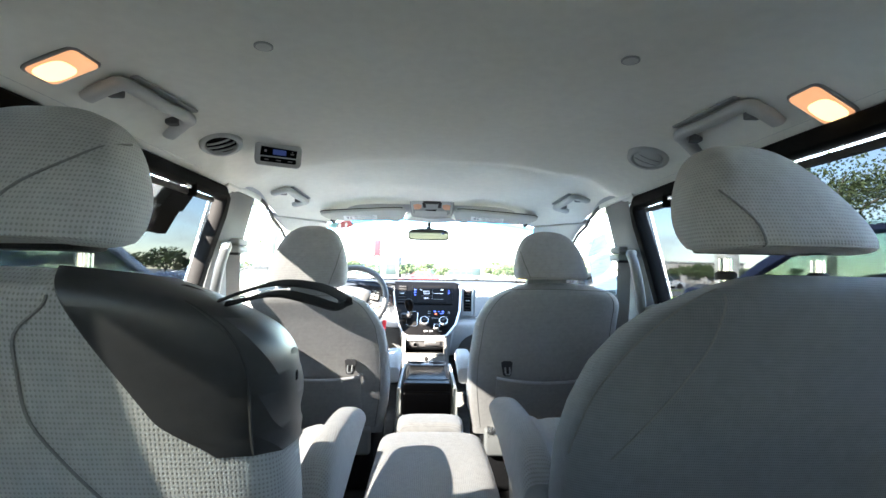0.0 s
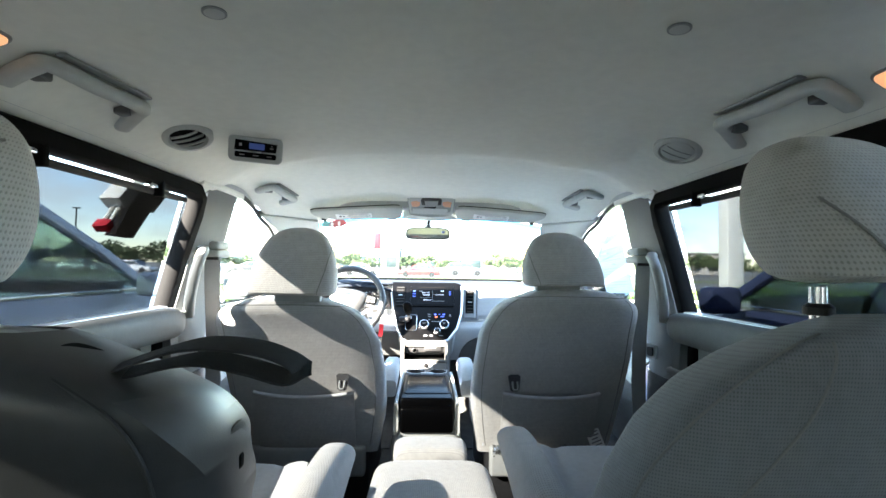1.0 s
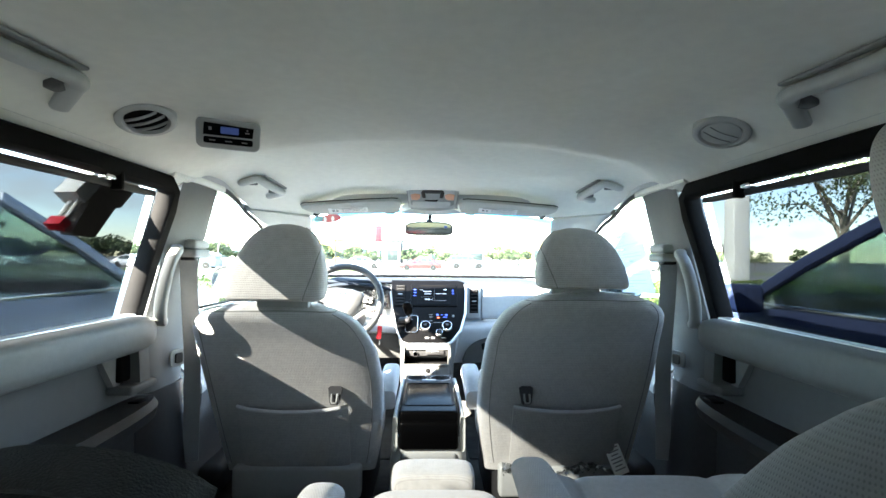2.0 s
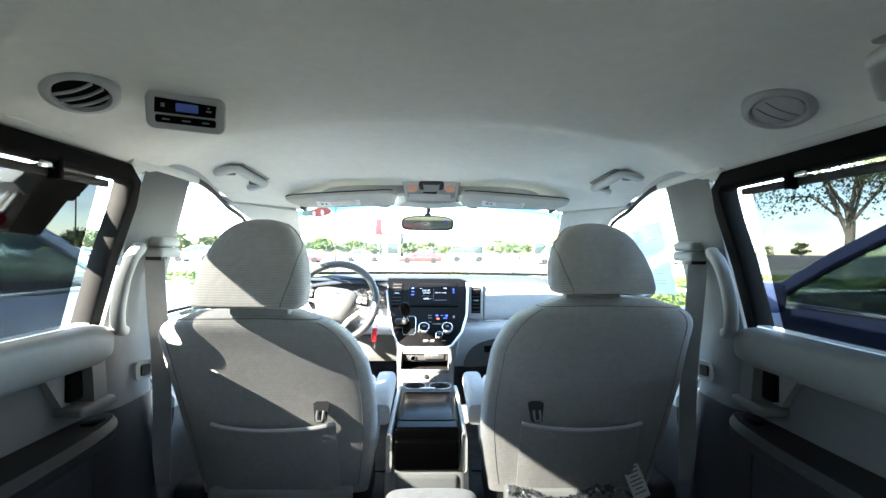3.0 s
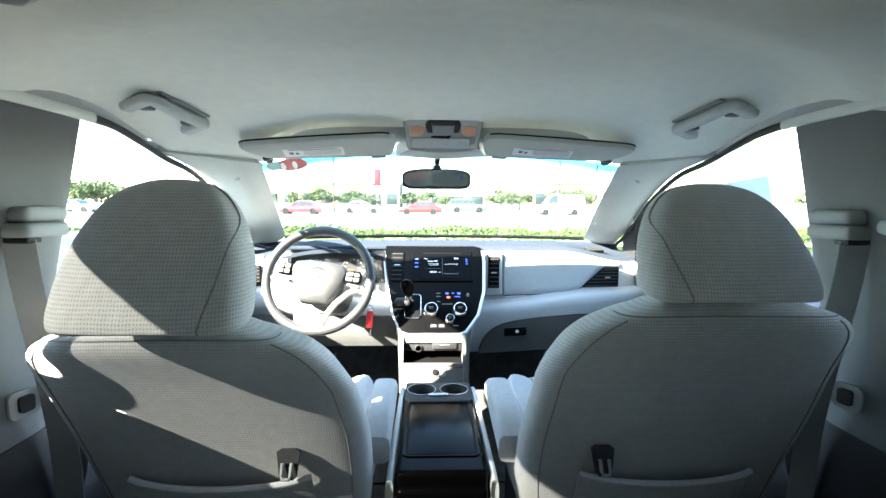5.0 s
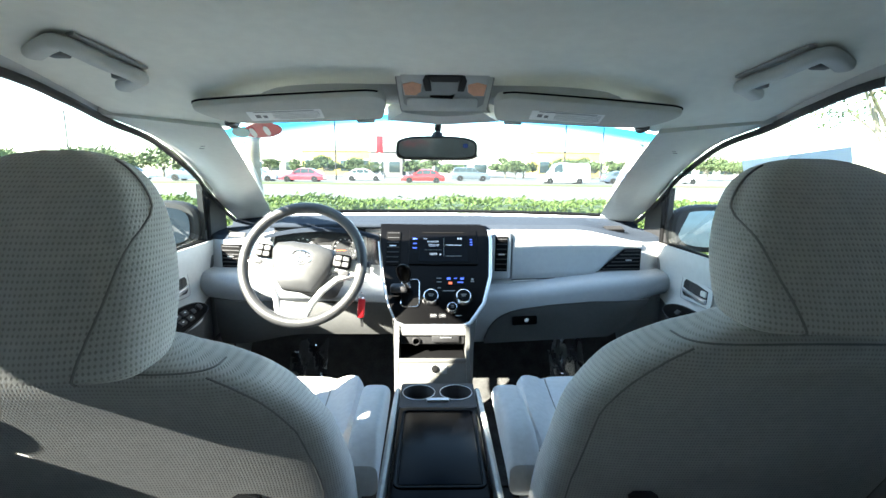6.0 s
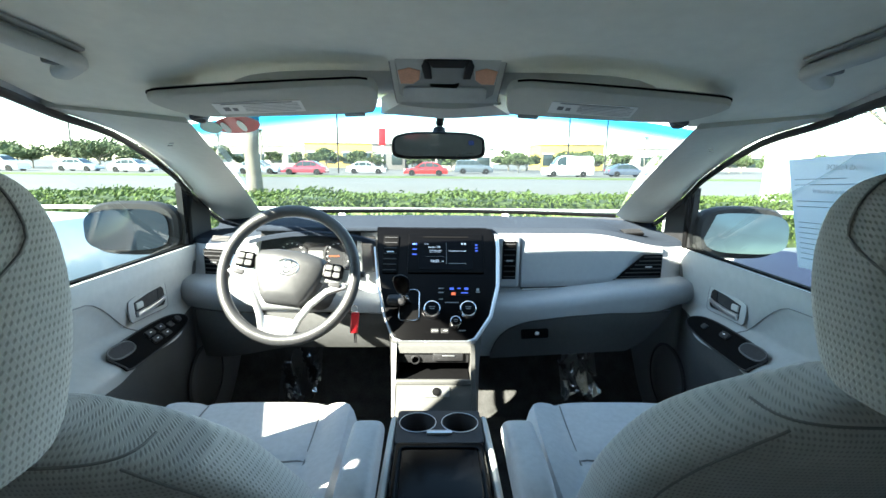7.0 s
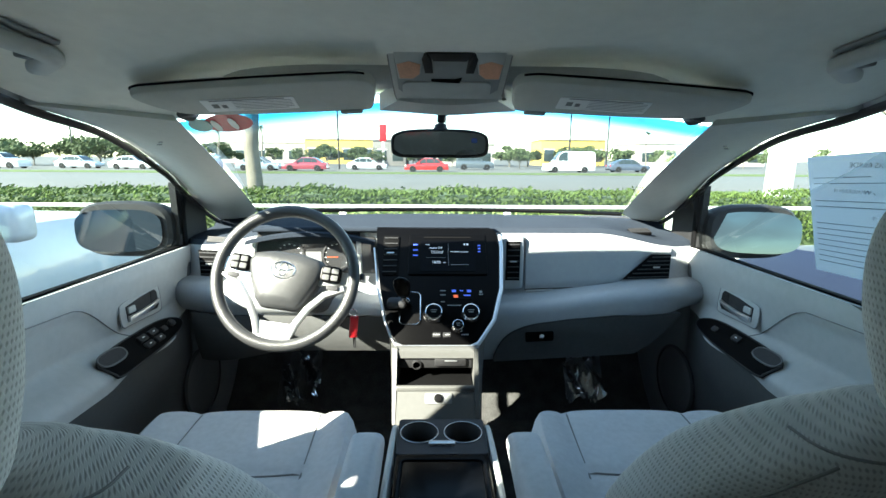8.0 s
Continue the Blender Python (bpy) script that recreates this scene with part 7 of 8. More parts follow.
def tree(name, x, y, h, crown, label, cat="tree", rad=0.14, seed=1, n=1400, leaf=0.16, stem=0.62):
    """Trunk with forked limbs; the crown is a heap of uneven leaf clumps round the limb ends."""
    r = random.Random(seed)
    t = thing(name, label, cat, group="trees")
    tr = bmesh.new()
    pts = [Vector((x + 0.1 * r.uniform(-1, 1) * k * rad / 0.14 * 0.6, y, h * stem * k / 5)) for k in range(6)]
    sweep(pts, 2 * rad, 2 * rad, (0, 1, 0), 2, 10, bm=tr, taper=[1.15, 1, 0.9, 0.8, 0.7, 0.5])
    tops = []
    for i in range(11):
        a = 2 * math.pi * i / 11 + r.random()
        q = r.uniform(0.25, 0.95)
        e = pts[-1] + Vector((math.cos(a) * crown * q, math.sin(a) * crown * q, h * (1 - stem) * r.uniform(0.15, 0.8) * (1.15 - 0.6 * q)))
        sweep([pts[3].lerp(pts[5], r.random()), (pts[5] + e) / 2 + Vector((0, 0, 0.1)), e], rad * 0.7, rad * 0.7, (0, 1, 0), 2, 6, bm=tr, taper=[1, 0.7, 0.3])
        tops.append((e, r.uniform(0.28, 0.5) * crown))
    part("trunk", tr, M_BARK, t)
    cl = []
    for i in range(n):
        c, rr = tops[i % len(tops)]
        d = Vector((r.gauss(0, 1), r.gauss(0, 1), r.gauss(0, 0.8))).normalized()
        cl.append(c + Vector((d.x, d.y, d.z * 0.6)) * rr * r.random() ** 0.35)
    lf = leaf_cloud("crown", M_LEAF2, cl, leaf, r)
    lf.parent = t
    return t


def palm(x, y, h, seed, rad=0.15):
    r = random.Random(seed)
    t = thing("palm_tree", "tall palm tree with a small frond crown across the road", "palm tree", group="palms")
    part("trunk", sweep([Vector((x + 0.15 * math.sin(k * 0.8 + seed), y, h * k / 8)) for k in range(9)], 2 * rad, 2 * rad, (0, 1, 0), 2, 10, taper=[1.2, 1, 1, 0.95, 0.9, 0.9, 0.85, 0.85, 0.8]), M_BARK, t)
    top = Vector((x + 0.15 * math.sin(8 * 0.8 + seed), y, h))
    verts, faces = [], []
    for i in range(22):
        a = 2 * math.pi * i / 22 + r.uniform(-0.1, 0.1)
        el = r.uniform(-0.5, 1.1)
        L = h * 0.16 * r.uniform(0.8, 1.1)
        d = Vector((math.cos(a) * math.cos(el), math.sin(a) * math.cos(el), math.sin(el)))
        sd2 = d.cross(Vector((0, 0, 1))).normalized()
        for j in range(9):
            q = j / 8
            p = top + d * L * q - Vector((0, 0, 0.5 * L * q * q))
            w = L * 0.28 * math.sin(math.pi * min(1, 0.15 + q * 0.85)) + 0.02
            for sg in (-1, 1):
                b = len(verts)
                verts += [tuple(p), tuple(p + sd2 * sg * w + d * 0.06 * L - Vector((0, 0, w * 0.5))), tuple(p + d * L * 0.07)]
                faces.append((b, b + 1, b + 2))
    me = bpy.data.meshes.new("fronds")
    me.from_pydata(verts, [], faces)
    me.materials.append(M_LEAF2)
    fr = new("fronds", me)
    fr.parent = t
    return t


# slim trunk by the hedge whose crown is above the windscreen
tree("street_tree", -3.44, 10.8, 6.5, 1.8, "slim grey street tree beside the hedge", rad=0.15, seed=3, n=1200)
for i, (x, y, h, c) in enumerate(((-47, 68, 4.6, 4.2), (-40, 72, 4.4, 3.6), (-53, 74, 4.4, 4.0), (-60, 70, 4.0, 3.6), (-36, 80, 4.2, 3.0), (-19, 84, 4.0, 2.6), (-14, 86, 3.6, 2.2), (-4, 86, 3.4, 1.6), (13, 84, 4.2, 2.6), (17, 88, 4.0, 2.4), (24, 86, 4.0, 2.6), (30, 92, 4.2, 2.8), (34, 88, 3.8, 2.4), (-70, 78, 5, 4), (48, 82, 4.6, 3.5), (55, 88, 4.4, 3.2))):
    tree("shade_tree", x, y, h, c, "broad green tree at the far car park", rad=0.16, seed=20 + i, n=1500, leaf=0.26, stem=0.34)
tree("shade_tree", 11.5, 13.4, 5.6, 2.4, "broad green tree beside the car park", rad=0.14, seed=90, n=5200, leaf=0.055, stem=0.5)
for i, (x, y, h) in enumerate(((-33.5, 75, 5.4), (-26.5, 74, 5.8), (-31.5, 82, 5.6), (-67, 75, 6.2), (-73, 80, 6.0), (42, 95, 6.5))):
    palm(x, y, h, 40 + i, 0.13)


rs = random.Random(77)
for i in range(18):
    tree("shade_tree", -62 + 7.4 * i + rs.uniform(-2.5, 2.5), rs.uniform(68, 84), rs.uniform(2.8, 4.0), rs.uniform(1.4, 2.4), "small green tree among the cars of the far car park", rad=0.09, seed=60 + i, n=700, leaf=0.20, stem=0.36)


def car(x, y, heading, color, kind, label, grp, detail=1, gl=None):
    """Parked car: body, greenhouse with separate windows, wheels, lamps. heading: degrees; its nose points along local +x."""
    paint = mat("car_paint", color, rough=0.25, var=0.04, scale=2, coat=0.8)
    t = thing("parked_car", label, "car", group=grp)
    M = pose(x, y, 0, 0, 0, heading)
    L, Wd, H = {"sedan": (4.7, 1.82, 1.46), "suv": (4.8, 1.93, 1.75), "crossover": (4.6, 1.85, 1.60), "van": (5.3, 1.95, 2.25), "pickup": (5.5, 1.95, 1.85)}[kind]
    belt = H * {"sedan": 0.64, "suv": 0.67, "van": 0.55, "pickup": 0.63, "crossover": 0.69}[kind]
    prof = {
        "sedan": [(-0.5, 0.42), (-0.495, 0.62), (-0.47, 0.92), (-0.30, 0.98), (-0.12, 1.0), (0.10, 0.985), (0.30, 0.90), (0.45, 0.78), (0.495, 0.60), (0.5, 0.42)],
        "suv": [(-0.5, 0.40), (-0.5, 0.7), (-0.49, 0.96), (-0.25, 1.0), (0.05, 1.0), (0.20, 0.97), (0.38, 0.90), (0.47, 0.80), (0.5, 0.60), (0.5, 0.40)],
        "van": [(-0.5, 0.30), (-0.5, 0.6), (-0.5, 0.98), (-0.2, 1.0), (0.1, 1.0), (0.26, 0.96), (0.38, 0.80), (0.48, 0.70), (0.5, 0.50), (0.5, 0.32)],
        "pickup": [(-0.5, 0.45), (-0.5, 0.8), (-0.49, 0.98), (-0.2, 1.0), (0.0, 1.0), (0.15, 0.99), (0.36, 0.94), (0.47, 0.85), (0.5, 0.62), (0.5, 0.45)]}["sedan" if kind == "crossover" else kind]
    pr = catmull([(px * L, 0, pz * belt) for px, pz in prof], 4)
    rings = []
    for p in pr:
        top, w = p.z, Wd / 2 * (1 - 0.10 * abs(p.x / (L / 2)) ** 5)
        lo = 0.24
        ring = [(w * 0.93, lo), (w * 0.985, lo + 0.12), (w, (lo + top) * 0.52), (w * 0.985, top - 0.10), (w * 0.93, top - 0.02), (w * 0.80, top), (0.0, top + 0.012)]
        full = ring + [(-a, b) for a, b in ring[-2::-1]]
        rings.append([M @ Vector((p.x, a, max(b, lo))) for a, b in full])
    body = part("body", loft(rings), paint, t)
    gh = {"sedan": [(-0.40, 0.0), (-0.22, 0.93), (-0.08, 1.0), (0.06, 0.97), (0.235, 0.0)], "suv": [(-0.485, 0.0), (-0.45, 0.90), (-0.2, 1.0), (0.05, 0.98), (0.21, 0.0)],
          "van": [(-0.495, 0.0), (-0.49, 0.95), (-0.2, 1.0), (0.15, 0.98), (0.31, 0.0)], "pickup": [(-0.12, 0.0), (-0.10, 0.92), (0.0, 1.0), (0.10, 0.97), (0.22, 0.0)]}["sedan" if kind == "crossover" else kind]
    def house(k_out, inset, z0, z1):
        rr = []
        for px, f in catmull([(a, b, 0) for a, b in gh], 5) and [(v.x, v.y) for v in catmull([(a, b, 0) for a, b in gh], 5)]:
            z = belt + (H - belt) * f
            w = Wd / 2 * (0.90 - 0.17 * f) + k_out
            rr.append((px * L, w, z))
        return rr
    hs = house(0, 0, 0, 0)
    rings = []
    for px, w, z in hs:
        wl = Wd / 2 * 0.90
        zz = max(z, belt - 0.02)
        ring = [(wl, belt - 0.04), (wl - (wl - w) * 0.5, belt + (zz - belt) * 0.55), (w, zz - 0.03 * (zz > belt + 0.05)), (w * 0.8, zz), (0, zz + 0.012)]
        full = ring + [(-a, b) for a, b in ring[-2::-1]]
        rings.append([M @ Vector((px, a, b)) for a, b in full])
    cabin = part("cabin", loft(rings), paint, t)
    # side windows, windscreen and rear window, set a little proud of the cabin skin
    f_at = lambda px: lerp_tab(px, [v[0] / L for v in hs], [v[2] for v in hs])
    cuts = {"sedan": [(-0.30, -0.175), (-0.165, 0.0), (0.012, 0.19)], "suv": [(-0.465, -0.33), (-0.32, -0.14), (-0.128, 0.012), (0.024, 0.175)], "van": [(0.05, 0.24)], "pickup": [(-0.105, 0.0), (0.012, 0.185)]}["sedan" if kind == "crossover" else kind]
    for a, b in cuts:
        for sg in (-1, 1):
            def wf(u, v):
                px = a + (b - a) * u
                zt = max(belt + 0.02, f_at(px) - 0.09)
                z = belt + 0.02 + (zt - belt - 0.02) * v
                f = (z - belt) / (H - belt)
                wl = Wd / 2 * 0.90
                return M @ Vector((px * L, sg * (wl - (wl - Wd / 2 * (0.90 - 0.17 * f)) * 1.0 + 0.016), z))
            part("side_window", surf(wf, span(0, 1, 6), span(0, 1, 4), M.to_3x3() @ Vector((0, -sg * 0.02, 0))), gl or M_CARGLASS, cabin)
    for (pa, pb) in ((gh[-2][0] + 0.012, gh[-1][0] - 0.012), (gh[1][0] - 0.005, gh[0][0] + 0.008)):
        def ws(u, v):
            px = pa + (pb - pa) * v
            z = f_at(px) + 0.018
            f = (z - belt) / (H - belt)
            return M @ Vector((px * L, (2 * u - 1) * Wd / 2 * (0.86 - 0.20 * f), z))
        if kind != "van" or pa > 0:
            part("windscreen", surf(ws, span(0, 1, 6), span(0, 1, 6), (0, 0, -0.012)), gl or M_CARGLASS, cabin)
    wr = 0.34 if kind in ("sedan", "van") else 0.38
    for fx in (-0.30, 0.31):
        for sg in (-1, 1):
            wm = M @ Matrix.Translation((fx * L, sg * (Wd / 2 - 0.10), wr)) @ rot(90, 0, 0)
            wheel_ = part("wheel", lathe([(wr * 0.62, -0.115), (wr * 0.95, -0.115), (wr, -0.08), (wr, 0.08), (wr * 0.95, 0.115), (wr * 0.62, 0.115)], 28, wm), M_TYRE, t)
            part("rim", lathe([(wr * 0.63, -0.112), (wr * 0.55, -0.10), (wr * 0.2, -0.115), (0.0, -0.115), (0.0, 0.115), (wr * 0.2, 0.115), (wr * 0.55, 0.10), (wr * 0.63, 0.112)], 24, wm), M_SILVER, wheel_)
    for sg in (-1, 1):
        part("headlight", rbox(-0.05, 0.05, -0.20, 0.20, -0.07, 0.07, 0.03, 2, M.to_3x3().to_4x4()), M_LABEL, t).matrix_basis = Matrix.Translation(M @ Vector((L * 0.478, sg * Wd * 0.35, belt * 0.72)))
        part("tail_light", rbox(-0.04, 0.04, -0.16, 0.16, -0.08, 0.08, 0.02, 2, M.to_3x3().to_4x4()), M_RED, t).matrix_basis = Matrix.Translation(M @ Vector((-L * 0.486, sg * Wd * 0.36, belt * 0.80)))
        part("mirror", rbox(-0.06, 0.06, -0.10, 0.10, -0.07, 0.07, 0.03, 2, M.to_3x3().to_4x4()), paint, t).matrix_basis = Matrix.Translation(M @ Vector((L * 0.155, sg * (Wd / 2 + 0.06), belt + 0.05)))
    return t


def neighbour(x, y, color, L, Wd, H, belt, hoodz, label):
    """Car parked alongside, nose along +y, with a hollow glazed cabin that can be looked through."""
    paint = mat("neighbour_paint", color, rough=0.3, var=0.04, scale=2, coat=0.8 if color[0] > 0.3 else 0.0, spec=0.5 if color[0] > 0.3 else 0.08)
    tint = glass("neighbour_pane", (0.55, 0.66, 0.60), 0.06)
    t = thing("parked_car", label, "car", group="neighbour cars")
    half = Wd / 2
    pr = [Vector((py, pz, 0)) for py, pz in ((-0.5, belt * 0.45), (-0.49, belt * 0.85), (-0.46, belt), (-0.2, belt + 0.01), (0.0, belt), (0.17, belt - 0.01), (0.24, hoodz + 0.03), (0.36, hoodz), (0.45, hoodz - 0.10), (0.49, hoodz - 0.30), (0.5, 0.45))]
    rings = []
    for p in catmull(pr, 4):
        w = half * (1 - 0.10 * abs(p.x / 0.5) ** 6)
        ring = [(w * 0.94, 0.22), (w * 0.99, 0.35), (w, p.y * 0.55 + 0.1), (w * 0.985, p.y - 0.10), (w * 0.945, p.y - 0.015), (w * 0.85, p.y), (0, p.y + 0.015)]
        ring = ring + [(-a, b) for a, b in ring[-2::-1]]
        rings.append([Vector((x + a, y + p.x * L, max(b, 0.22))) for a, b in ring])
    part("body", loft(rings), paint, t)
    ga, gb = half * 0.93, half * 0.74
    rl = [(-0.44, 0.90), (-0.36, 0.97), (-0.15, 1.0), (0.0, 0.985), (0.06, 0.955)]
    rz = lambda f: belt + (H - belt) * f
    part("roof", surf(lambda u, v: (x + gb * u * 1.03, y + L * (-0.44 + 0.50 * v), rz(lerp_tab(-0.44 + 0.50 * v, [a for a, _ in rl], [b for _, b in rl])) - 0.05 * u * u * u * u), span(-1, 1, 14), span(0, 1, 14), (0, 0, -0.04)), paint, t)
    for sg in (-1, 1):
        for (y0, z0, y1, z1, wd) in ((0.06, 0.94, 0.225, 0.0, 0.07), (-0.09, 0.975, -0.075, 0.0, 0.10), (-0.31, 0.95, -0.30, 0.0, 0.10), (-0.44, 0.88, -0.475, 0.0, 0.16)):
            part("pillar", sweep([(x + sg * gb, y + L * y0, rz(z0)), (x + sg * (ga * 0.55 + gb * 0.45), y + L * (y0 + y1) / 2, rz((z0 + z1) / 2)), (x + sg * ga, y + L * y1, rz(z1) - 0.03)], 0.05, wd, (0, 1, 0), 4), paint if y0 > 0 or y0 < -0.4 else M_RUBBER, t)
        for a0, a1, b0, b1 in ((-0.085, 0.055, -0.07, 0.22), (-0.305, -0.095, -0.295, -0.08), (-0.435, -0.315, -0.47, -0.305)):
            bm = bmesh.new()
            bm.faces.new([bm.verts.new(v) for v in ((x + sg * gb, y + L * a0, rz(0.95)), (x + sg * gb, y + L * a1, rz(0.93)), (x + sg * ga, y + L * b1, rz(0)), (x + sg * ga, y + L * b0, rz(0)))])
            part("side_window", bm, tint, t, smooth=False)
        part("mirror", rbox(-0.10, 0.10, -0.06, 0.06, -0.075, 0.075, 0.035, 3), paint, t).matrix_basis = Matrix.Translation((x + sg * (half + 0.10), y + L * 0.175, belt + 0.03))
        part("handle", rbox(x + sg * half - 0.02, x + sg * half + 0.02, y - L * 0.06, y - L * 0.02, belt - 0.13, belt - 0.10, 0.008), paint, t)
        part("sill_strip", rbox(x + sg * (ga + 0.01) - 0.012, x + sg * (ga + 0.01) + 0.012, y - L * 0.46, y + L * 0.215, belt - 0.012, belt + 0.006, 0.004), M_CHROME, t)
        part("door_gap", sweep([(x + sg * (half + 0.001), y - L * 0.085, 0.40), (x + sg * (half + 0.001), y - L * 0.08, belt - 0.12)], 0.004, 0.006, (0, 1, 0), 4), M_RUBBER, t)
        part("headlight", rbox(x + sg * half * 0.72 - 0.16, x + sg * half * 0.72 + 0.16, y + L * 0.455, y + L * 0.485, hoodz - 0.26, hoodz - 0.14, 0.02), M_LABEL, t)
        for fy in (-0.30, 0.31):
            wm = Matrix.Translation((x + sg * (half - 0.10), y + L * fy, 0.36)) @ rot(0, 90, 0)
            w_ = part("wheel", lathe([(0.22, -0.115), (0.34, -0.115), (0.36, -0.08), (0.36, 0.08), (0.34, 0.115), (0.22, 0.115)], 28, wm), M_TYRE, t)
            part("rim", lathe([(0.225, -0.112), (0.19, -0.10), (0.06, -0.115), (0.0, -0.115), (0.0, 0.115), (0.06, 0.115), (0.19, 0.10), (0.225, 0.112)], 24, wm), M_SILVER, w_)
        part("seat_back", headrest_bm(x + sg * 0.38, y - L * 0.10, belt - 0.05, belt + 0.28, 0.20, 0.16), M_CHAR, t)
    bm = bmesh.new()
    bm.faces.new([bm.verts.new(v) for v in ((x - gb, y + L * 0.06, rz(0.94)), (x + gb, y + L * 0.06, rz(0.94)), (x + ga * 0.96, y + L * 0.225, rz(0)), (x - ga * 0.96, y + L * 0.225, rz(0)))])
    part("windscreen", bm, tint, t, smooth=False)
    bm = bmesh.new()
    bm.faces.new([bm.verts.new(v) for v in ((x - gb, y - L * 0.44, rz(0.88)), (x + gb, y - L * 0.44, rz(0.88)), (x + ga * 0.96, y - L * 0.475, rz(0)), (x - ga * 0.96, y - L * 0.475, rz(0)))])
    part("rear_window", bm, tint, t, smooth=False)
    part("steering_wheel", tube([(x - 0.38 + 0.18 * math.cos(a), y + L * 0.09 - 0.05 * math.sin(a), belt + 0.02 + 0.17 * math.sin(a)) for a in span(0, 2 * math.pi * 23 / 24, 23)], 0.014, 8, True), M_RUBBER, t)
    part("dashboard", rbox(x - ga * 0.9, x + ga * 0.9, y + L * 0.12, y + L * 0.20, belt - 0.06, belt + 0.045, 0.03), M_CHAR, t)
    part("wiper", sweep([(x - 0.5, y + L * 0.225, belt + 0.03), (x + 0.1, y + L * 0.222, belt + 0.045)], 0.012, 0.012, (0, 0, 1), 3), M_RUBBER, t)
    return t


# neighbours on both sides
neighbour(-2.80, 2.95, (0.50, 0.53, 0.57), 4.8, 1.93, 1.66, 1.16, 1.13, "silver-white car parked alongside on the driver's side")
neighbour(2.66, 2.55, (0.022, 0.030, 0.060), 4.6, 1.85, 1.60, 1.13, 1.03, "dark blue car parked alongside on the passenger's side")

far = [(-25.5, 52, 180, (0.10, 0.13, 0.17), "suv", "dark blue estate parked across the road"), (-19.2, 53, 0, (0.30, 0.36, 0.42), "sedan", "grey blue car parked across the road"), (-13.9, 52, 180, (0.30, 0.05, 0.07), "sedan", "dark red car parked across the road"),
       (-1.0, 52, 180, (0.45, 0.03, 0.03), "sedan", "bright red car parked across the road"), (14.5, 53, 180, (0.78, 0.78, 0.76), "van", "white delivery van parked across the road"), (22.0, 55, 0, (0.08, 0.10, 0.14), "sedan", "dark blue car parked across the road"),
       (29.5, 57, 0, (0.55, 0.56, 0.57), "sedan", "silver car parked across the road"), (-34.0, 55, 0, (0.75, 0.75, 0.75), "sedan", "white car parked across the road"), (-41.5, 57, 0, (0.45, 0.50, 0.53), "sedan", "pale grey car parked across the road"),
       (-8.2, 58, 0, (0.7, 0.7, 0.7), "sedan", "white car in the far row"), (-48.5, 55, 0, (0.7, 0.71, 0.72), "suv", "white car parked across the road"), (5.0, 62, 0, (0.10, 0.12, 0.14), "suv", "dark car in the far row")]
for x, y, hd, c, k, lb in far:
    car(x, y, hd, c, k, lb, "cars across the road")


def shop(x, y, w, d, h, wall, label, bays, roofmat):
    t = thing("shop_building", label, "building", group="shops")
    b = part("wall", rbox(x - w / 2, x + w / 2, y, y + d, 0, h, 0.05), wall, t)
    part("roof", rbox(x - w / 2 - 0.3, x + w / 2 + 0.3, y - 0.3, y + d + 0.3, h, h + 0.35, 0.05), roofmat, t)
    for i in range(bays):
        cx = x - w / 2 + w * (i + 0.5) / bays
        wn_ = part("window", rbox(cx - w / bays * 0.32, cx + w / bays * 0.32, y - 0.06, y + 0.02, 0.9, h * 0.62, 0.02), M_CARGLASS, t)
        part("frame", rbox(cx - w / bays * 0.36, cx + w / bays * 0.36, y - 0.10, y - 0.01, h * 0.62, h * 0.62 + 0.2, 0.02), M_LABEL, wn_)
    return t


shop(-8.5, 88, 6, 10, 4.6, mat("dark_fascia", (0.22, 0.20, 0.19), rough=0.8), "dark fronted shop with pale window frames across the road", 2, M_CONC)
shop(3.5, 90, 15, 12, 4.0, M_WALLB, "pale brick shop with windows across the road", 4, M_CONC)
shop(-22, 110, 16, 12, 5.5, M_YEL, "yellow fronted shop far across the road", 4, M_CONC)
shop(30, 104, 14, 12, 5.5, M_YEL, "yellow fronted shop beyond the car park", 4, M_CONC)
shop(-42, 120, 26, 14, 5.0, M_WALLB, "long pale shop far across the road", 6, M_CONC)
shop(62, 110, 30, 14, 5.0, M_WALLB, "long pale shop at the far side of the car park", 6, M_CONC)
for x, y, h in ((-12.0, 60, 8.5), (23.5, 66, 9), (2.0, 100, 10), (-52, 70, 9), (16, 58, 9.0)):
    t = thing("street_lamp", "tall dark lamp post across the road", "lamp post", group="lamp posts")
    part("pole", tube([(x, y, 0), (x, y, h)], 0.10, 10), M_CHAR, t)
    part("head", rbox(x - 0.5, x + 0.5, y - 0.2, y + 0.2, h, h + 0.18, 0.05), M_CHAR, t)
sign = thing("pylon_sign", "red pylon sign across the road", "sign")
part("board", rbox(-9.6, -8.4, 82, 82.4, 4.2, 7.0, 0.05), M_RED, sign)
part("post", rbox(-9.2, -8.8, 82.05, 82.35, 0, 4.2, 0.02), M_CONC, sign)
post = thing("white_post", "thick white post in the car park", "post")
part("shaft", rbox(7.52, 7.94, 12.1, 12.5, 0, 6.0, 0.04), M_CONC, post)
part("base_plate", rbox(7.40, 8.06, 11.98, 12.62, 0.04, 0.16, 0.02), M_CONC, post)
# unidentified slab; brown paints its shaded side, pale grey its sunlit face
brd = thing("leaning_slab", "unidentified brown leaning slab with pale lit face and red tip outside the window", "board")
def slab(pts, x0, x1, r=0.003):
    return plate([(y_, z_) for y_, z_ in pts], x1 - x0, Matrix(((0, 0, 1, x0), (1, 0, 0, 0), (0, 1, 0, 0), (0, 0, 0, 1))), r=r)
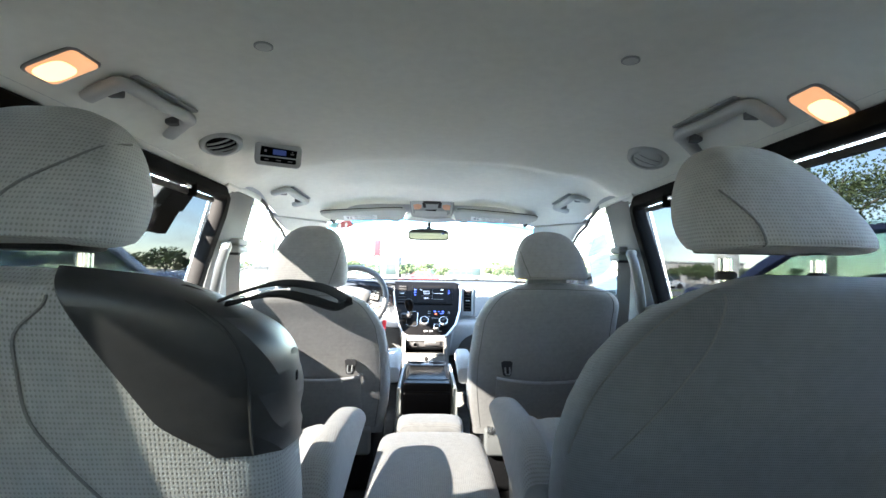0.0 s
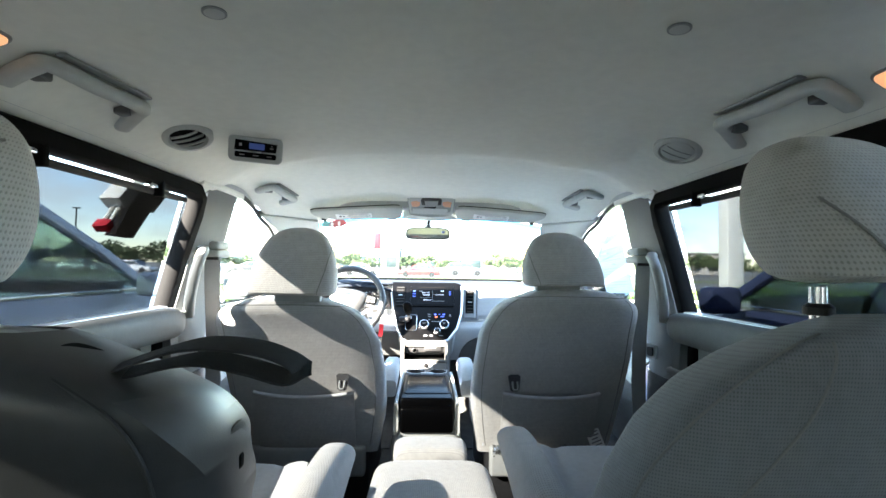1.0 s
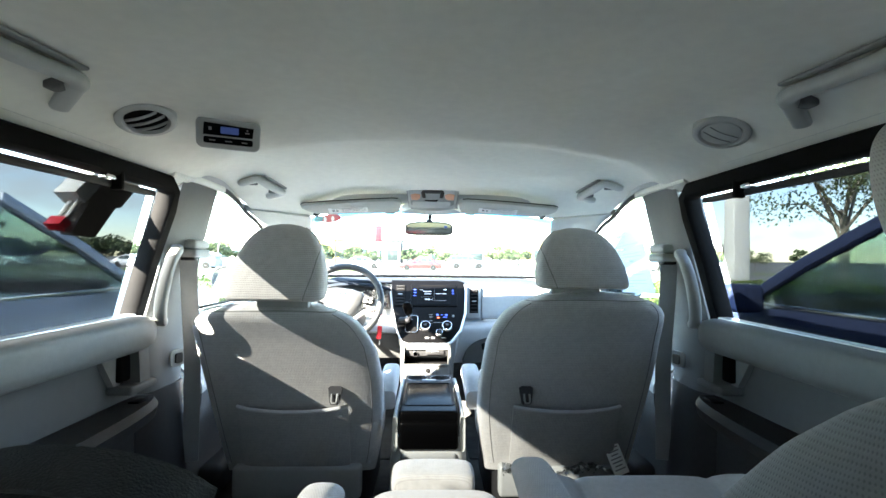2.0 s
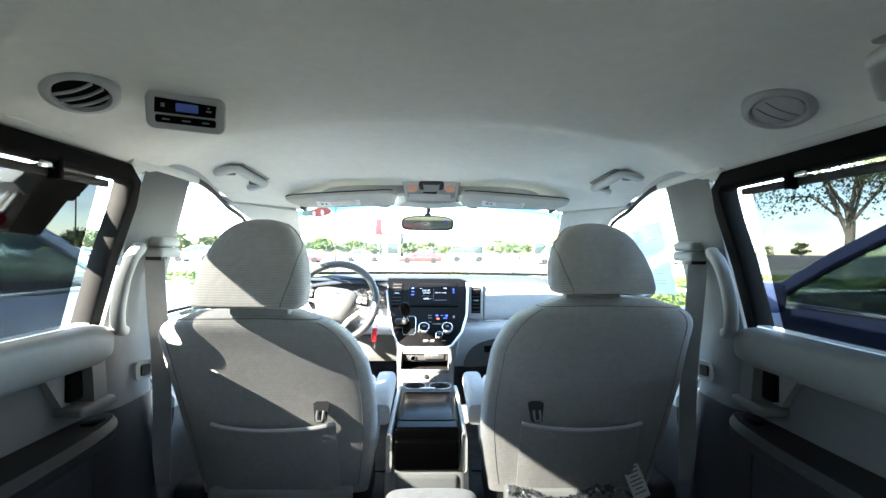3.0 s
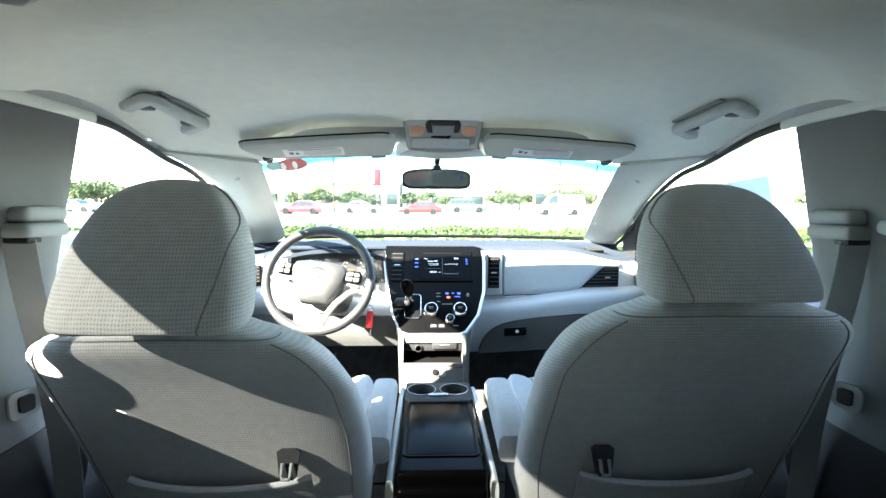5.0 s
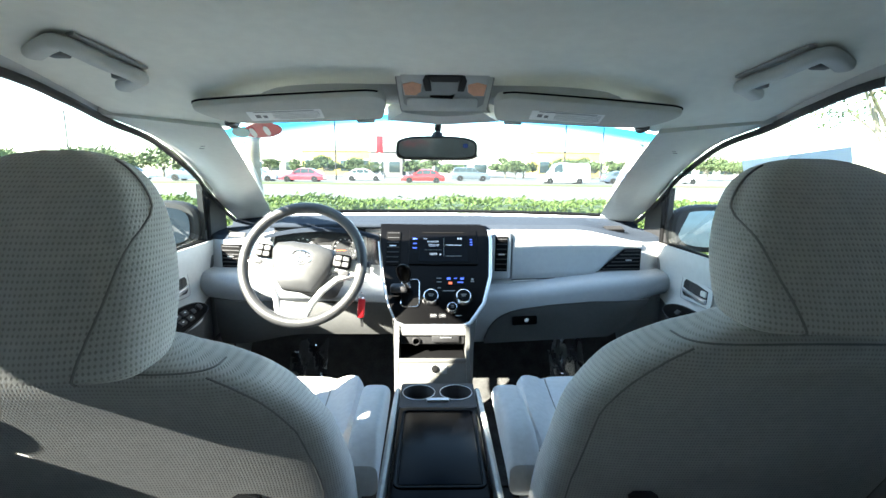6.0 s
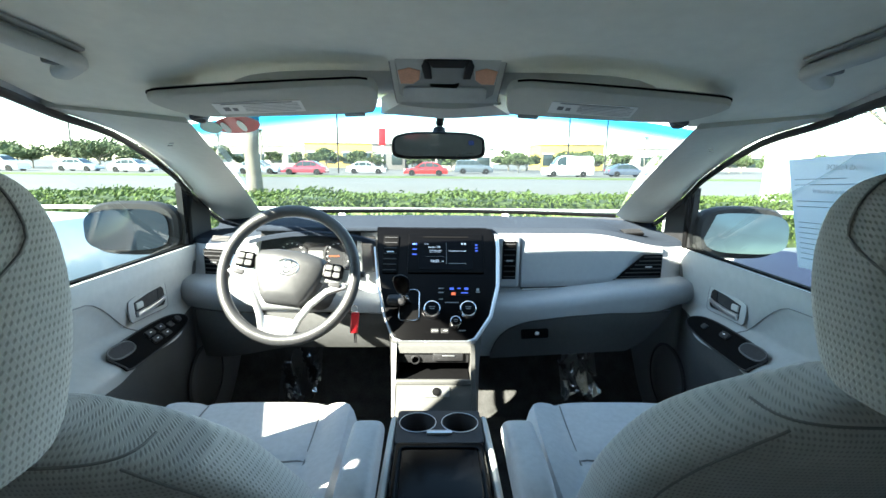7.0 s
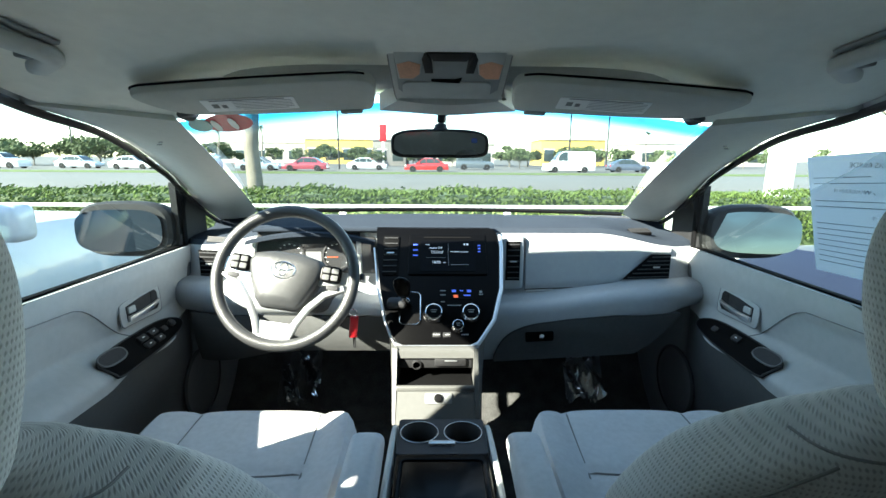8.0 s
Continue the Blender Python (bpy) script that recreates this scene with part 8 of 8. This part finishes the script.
part("board", slab([(2.092, 1.404), (2.174, 1.401), (2.251, 1.487), (2.268, 1.486), (2.404, 1.612), (2.54, 1.74), (2.40, 1.74), (2.261, 1.600), (2.150, 1.492)], -0.895, -0.865), M_SLAB_SHADED, brd)
part("lit_face", slab([(2.106, 1.508), (2.142, 1.484), (2.300, 1.632), (2.270, 1.664)], -0.925, -0.868, 0.005), M_CONC, brd, "grey block coloured as the slab's sunlit face")
for dx_ in (-0.900, -0.882):
    part("rod", tube([(dx_, 2.088, 1.428), (dx_, 2.145, 1.500)], 0.006, 8), M_CONC, brd)
part("red_tip", slab([(2.066, 1.428), (2.084, 1.412), (2.104, 1.432), (2.086, 1.448)], -0.912, -0.872, 0.004), M_RED, brd, "red tip")

# printed sheet in the passenger window
sheet = thing("window_sheet", "printed paper notice taped inside the passenger window", "paper notice")
def shf(u, v):
    y = 2.62 + 0.33 * u
    z = 1.235 + 0.245 * v - 0.02 * u
    return (side_x(y, z) + 0.004 - 0.008 * math.sin(math.pi * u), y, z)
M_PAPER.node_tree.nodes["Principled BSDF"].inputs["Transmission Weight"].default_value = 0.0
tr_ = M_PAPER.node_tree.nodes.new("ShaderNodeBsdfTranslucent")
tr_.inputs["Color"].default_value = (0.72, 0.78, 0.86, 1)
mx_ = M_PAPER.node_tree.nodes.new("ShaderNodeMixShader")
mx_.inputs[0].default_value = 0.45
po_ = M_PAPER.node_tree.nodes["Material Output"]
M_PAPER.node_tree.links.new(M_PAPER.node_tree.nodes["Principled BSDF"].outputs[0], mx_.inputs[1])
M_PAPER.node_tree.links.new(tr_.outputs[0], mx_.inputs[2])
M_PAPER.node_tree.links.new(mx_.outputs[0], po_.inputs["Surface"])
part("sheet", surf(shf, span(0, 1, 10), span(0, 1, 8)), M_PAPER, sheet)

ink = mat("sheet_ink", (0.34, 0.38, 0.44), rough=0.8, var=0.1, scale=20)
def on_sheet(u, v):
    p = Vector(shf(u, v))
    return Matrix.Translation(p + Vector((-0.002, 0, 0))) @ Matrix(((0, 0, 1, 0), (1, 0, 0, 0), (0, 1, 0, 0), (0, 0, 0, 1))) @ rot(0, 14, 0)
words("heading", "BUYERS GUIDE", 0.013, on_sheet(0.5, 0.90), ink, sheet)
words("heading", "AS IS - NO WARRANTY", 0.012, on_sheet(0.55, 0.70), ink, sheet)
words("heading", "WARRANTY", 0.012, on_sheet(0.42, 0.50), ink, sheet)
for k in range(16):
    v_ = 0.82 - 0.048 * k
    if abs(v_ - 0.70) < 0.04 or abs(v_ - 0.50) < 0.04:
        continue
    w_ = 0.26 if k % 3 else 0.14
    part("print_line", tube([Vector(shf(u_, v_)) + Vector((-0.002, 0, 0)) for u_ in span(0.95 - w_ * 3, 0.95, 8)], 0.0008, 4), ink, sheet)
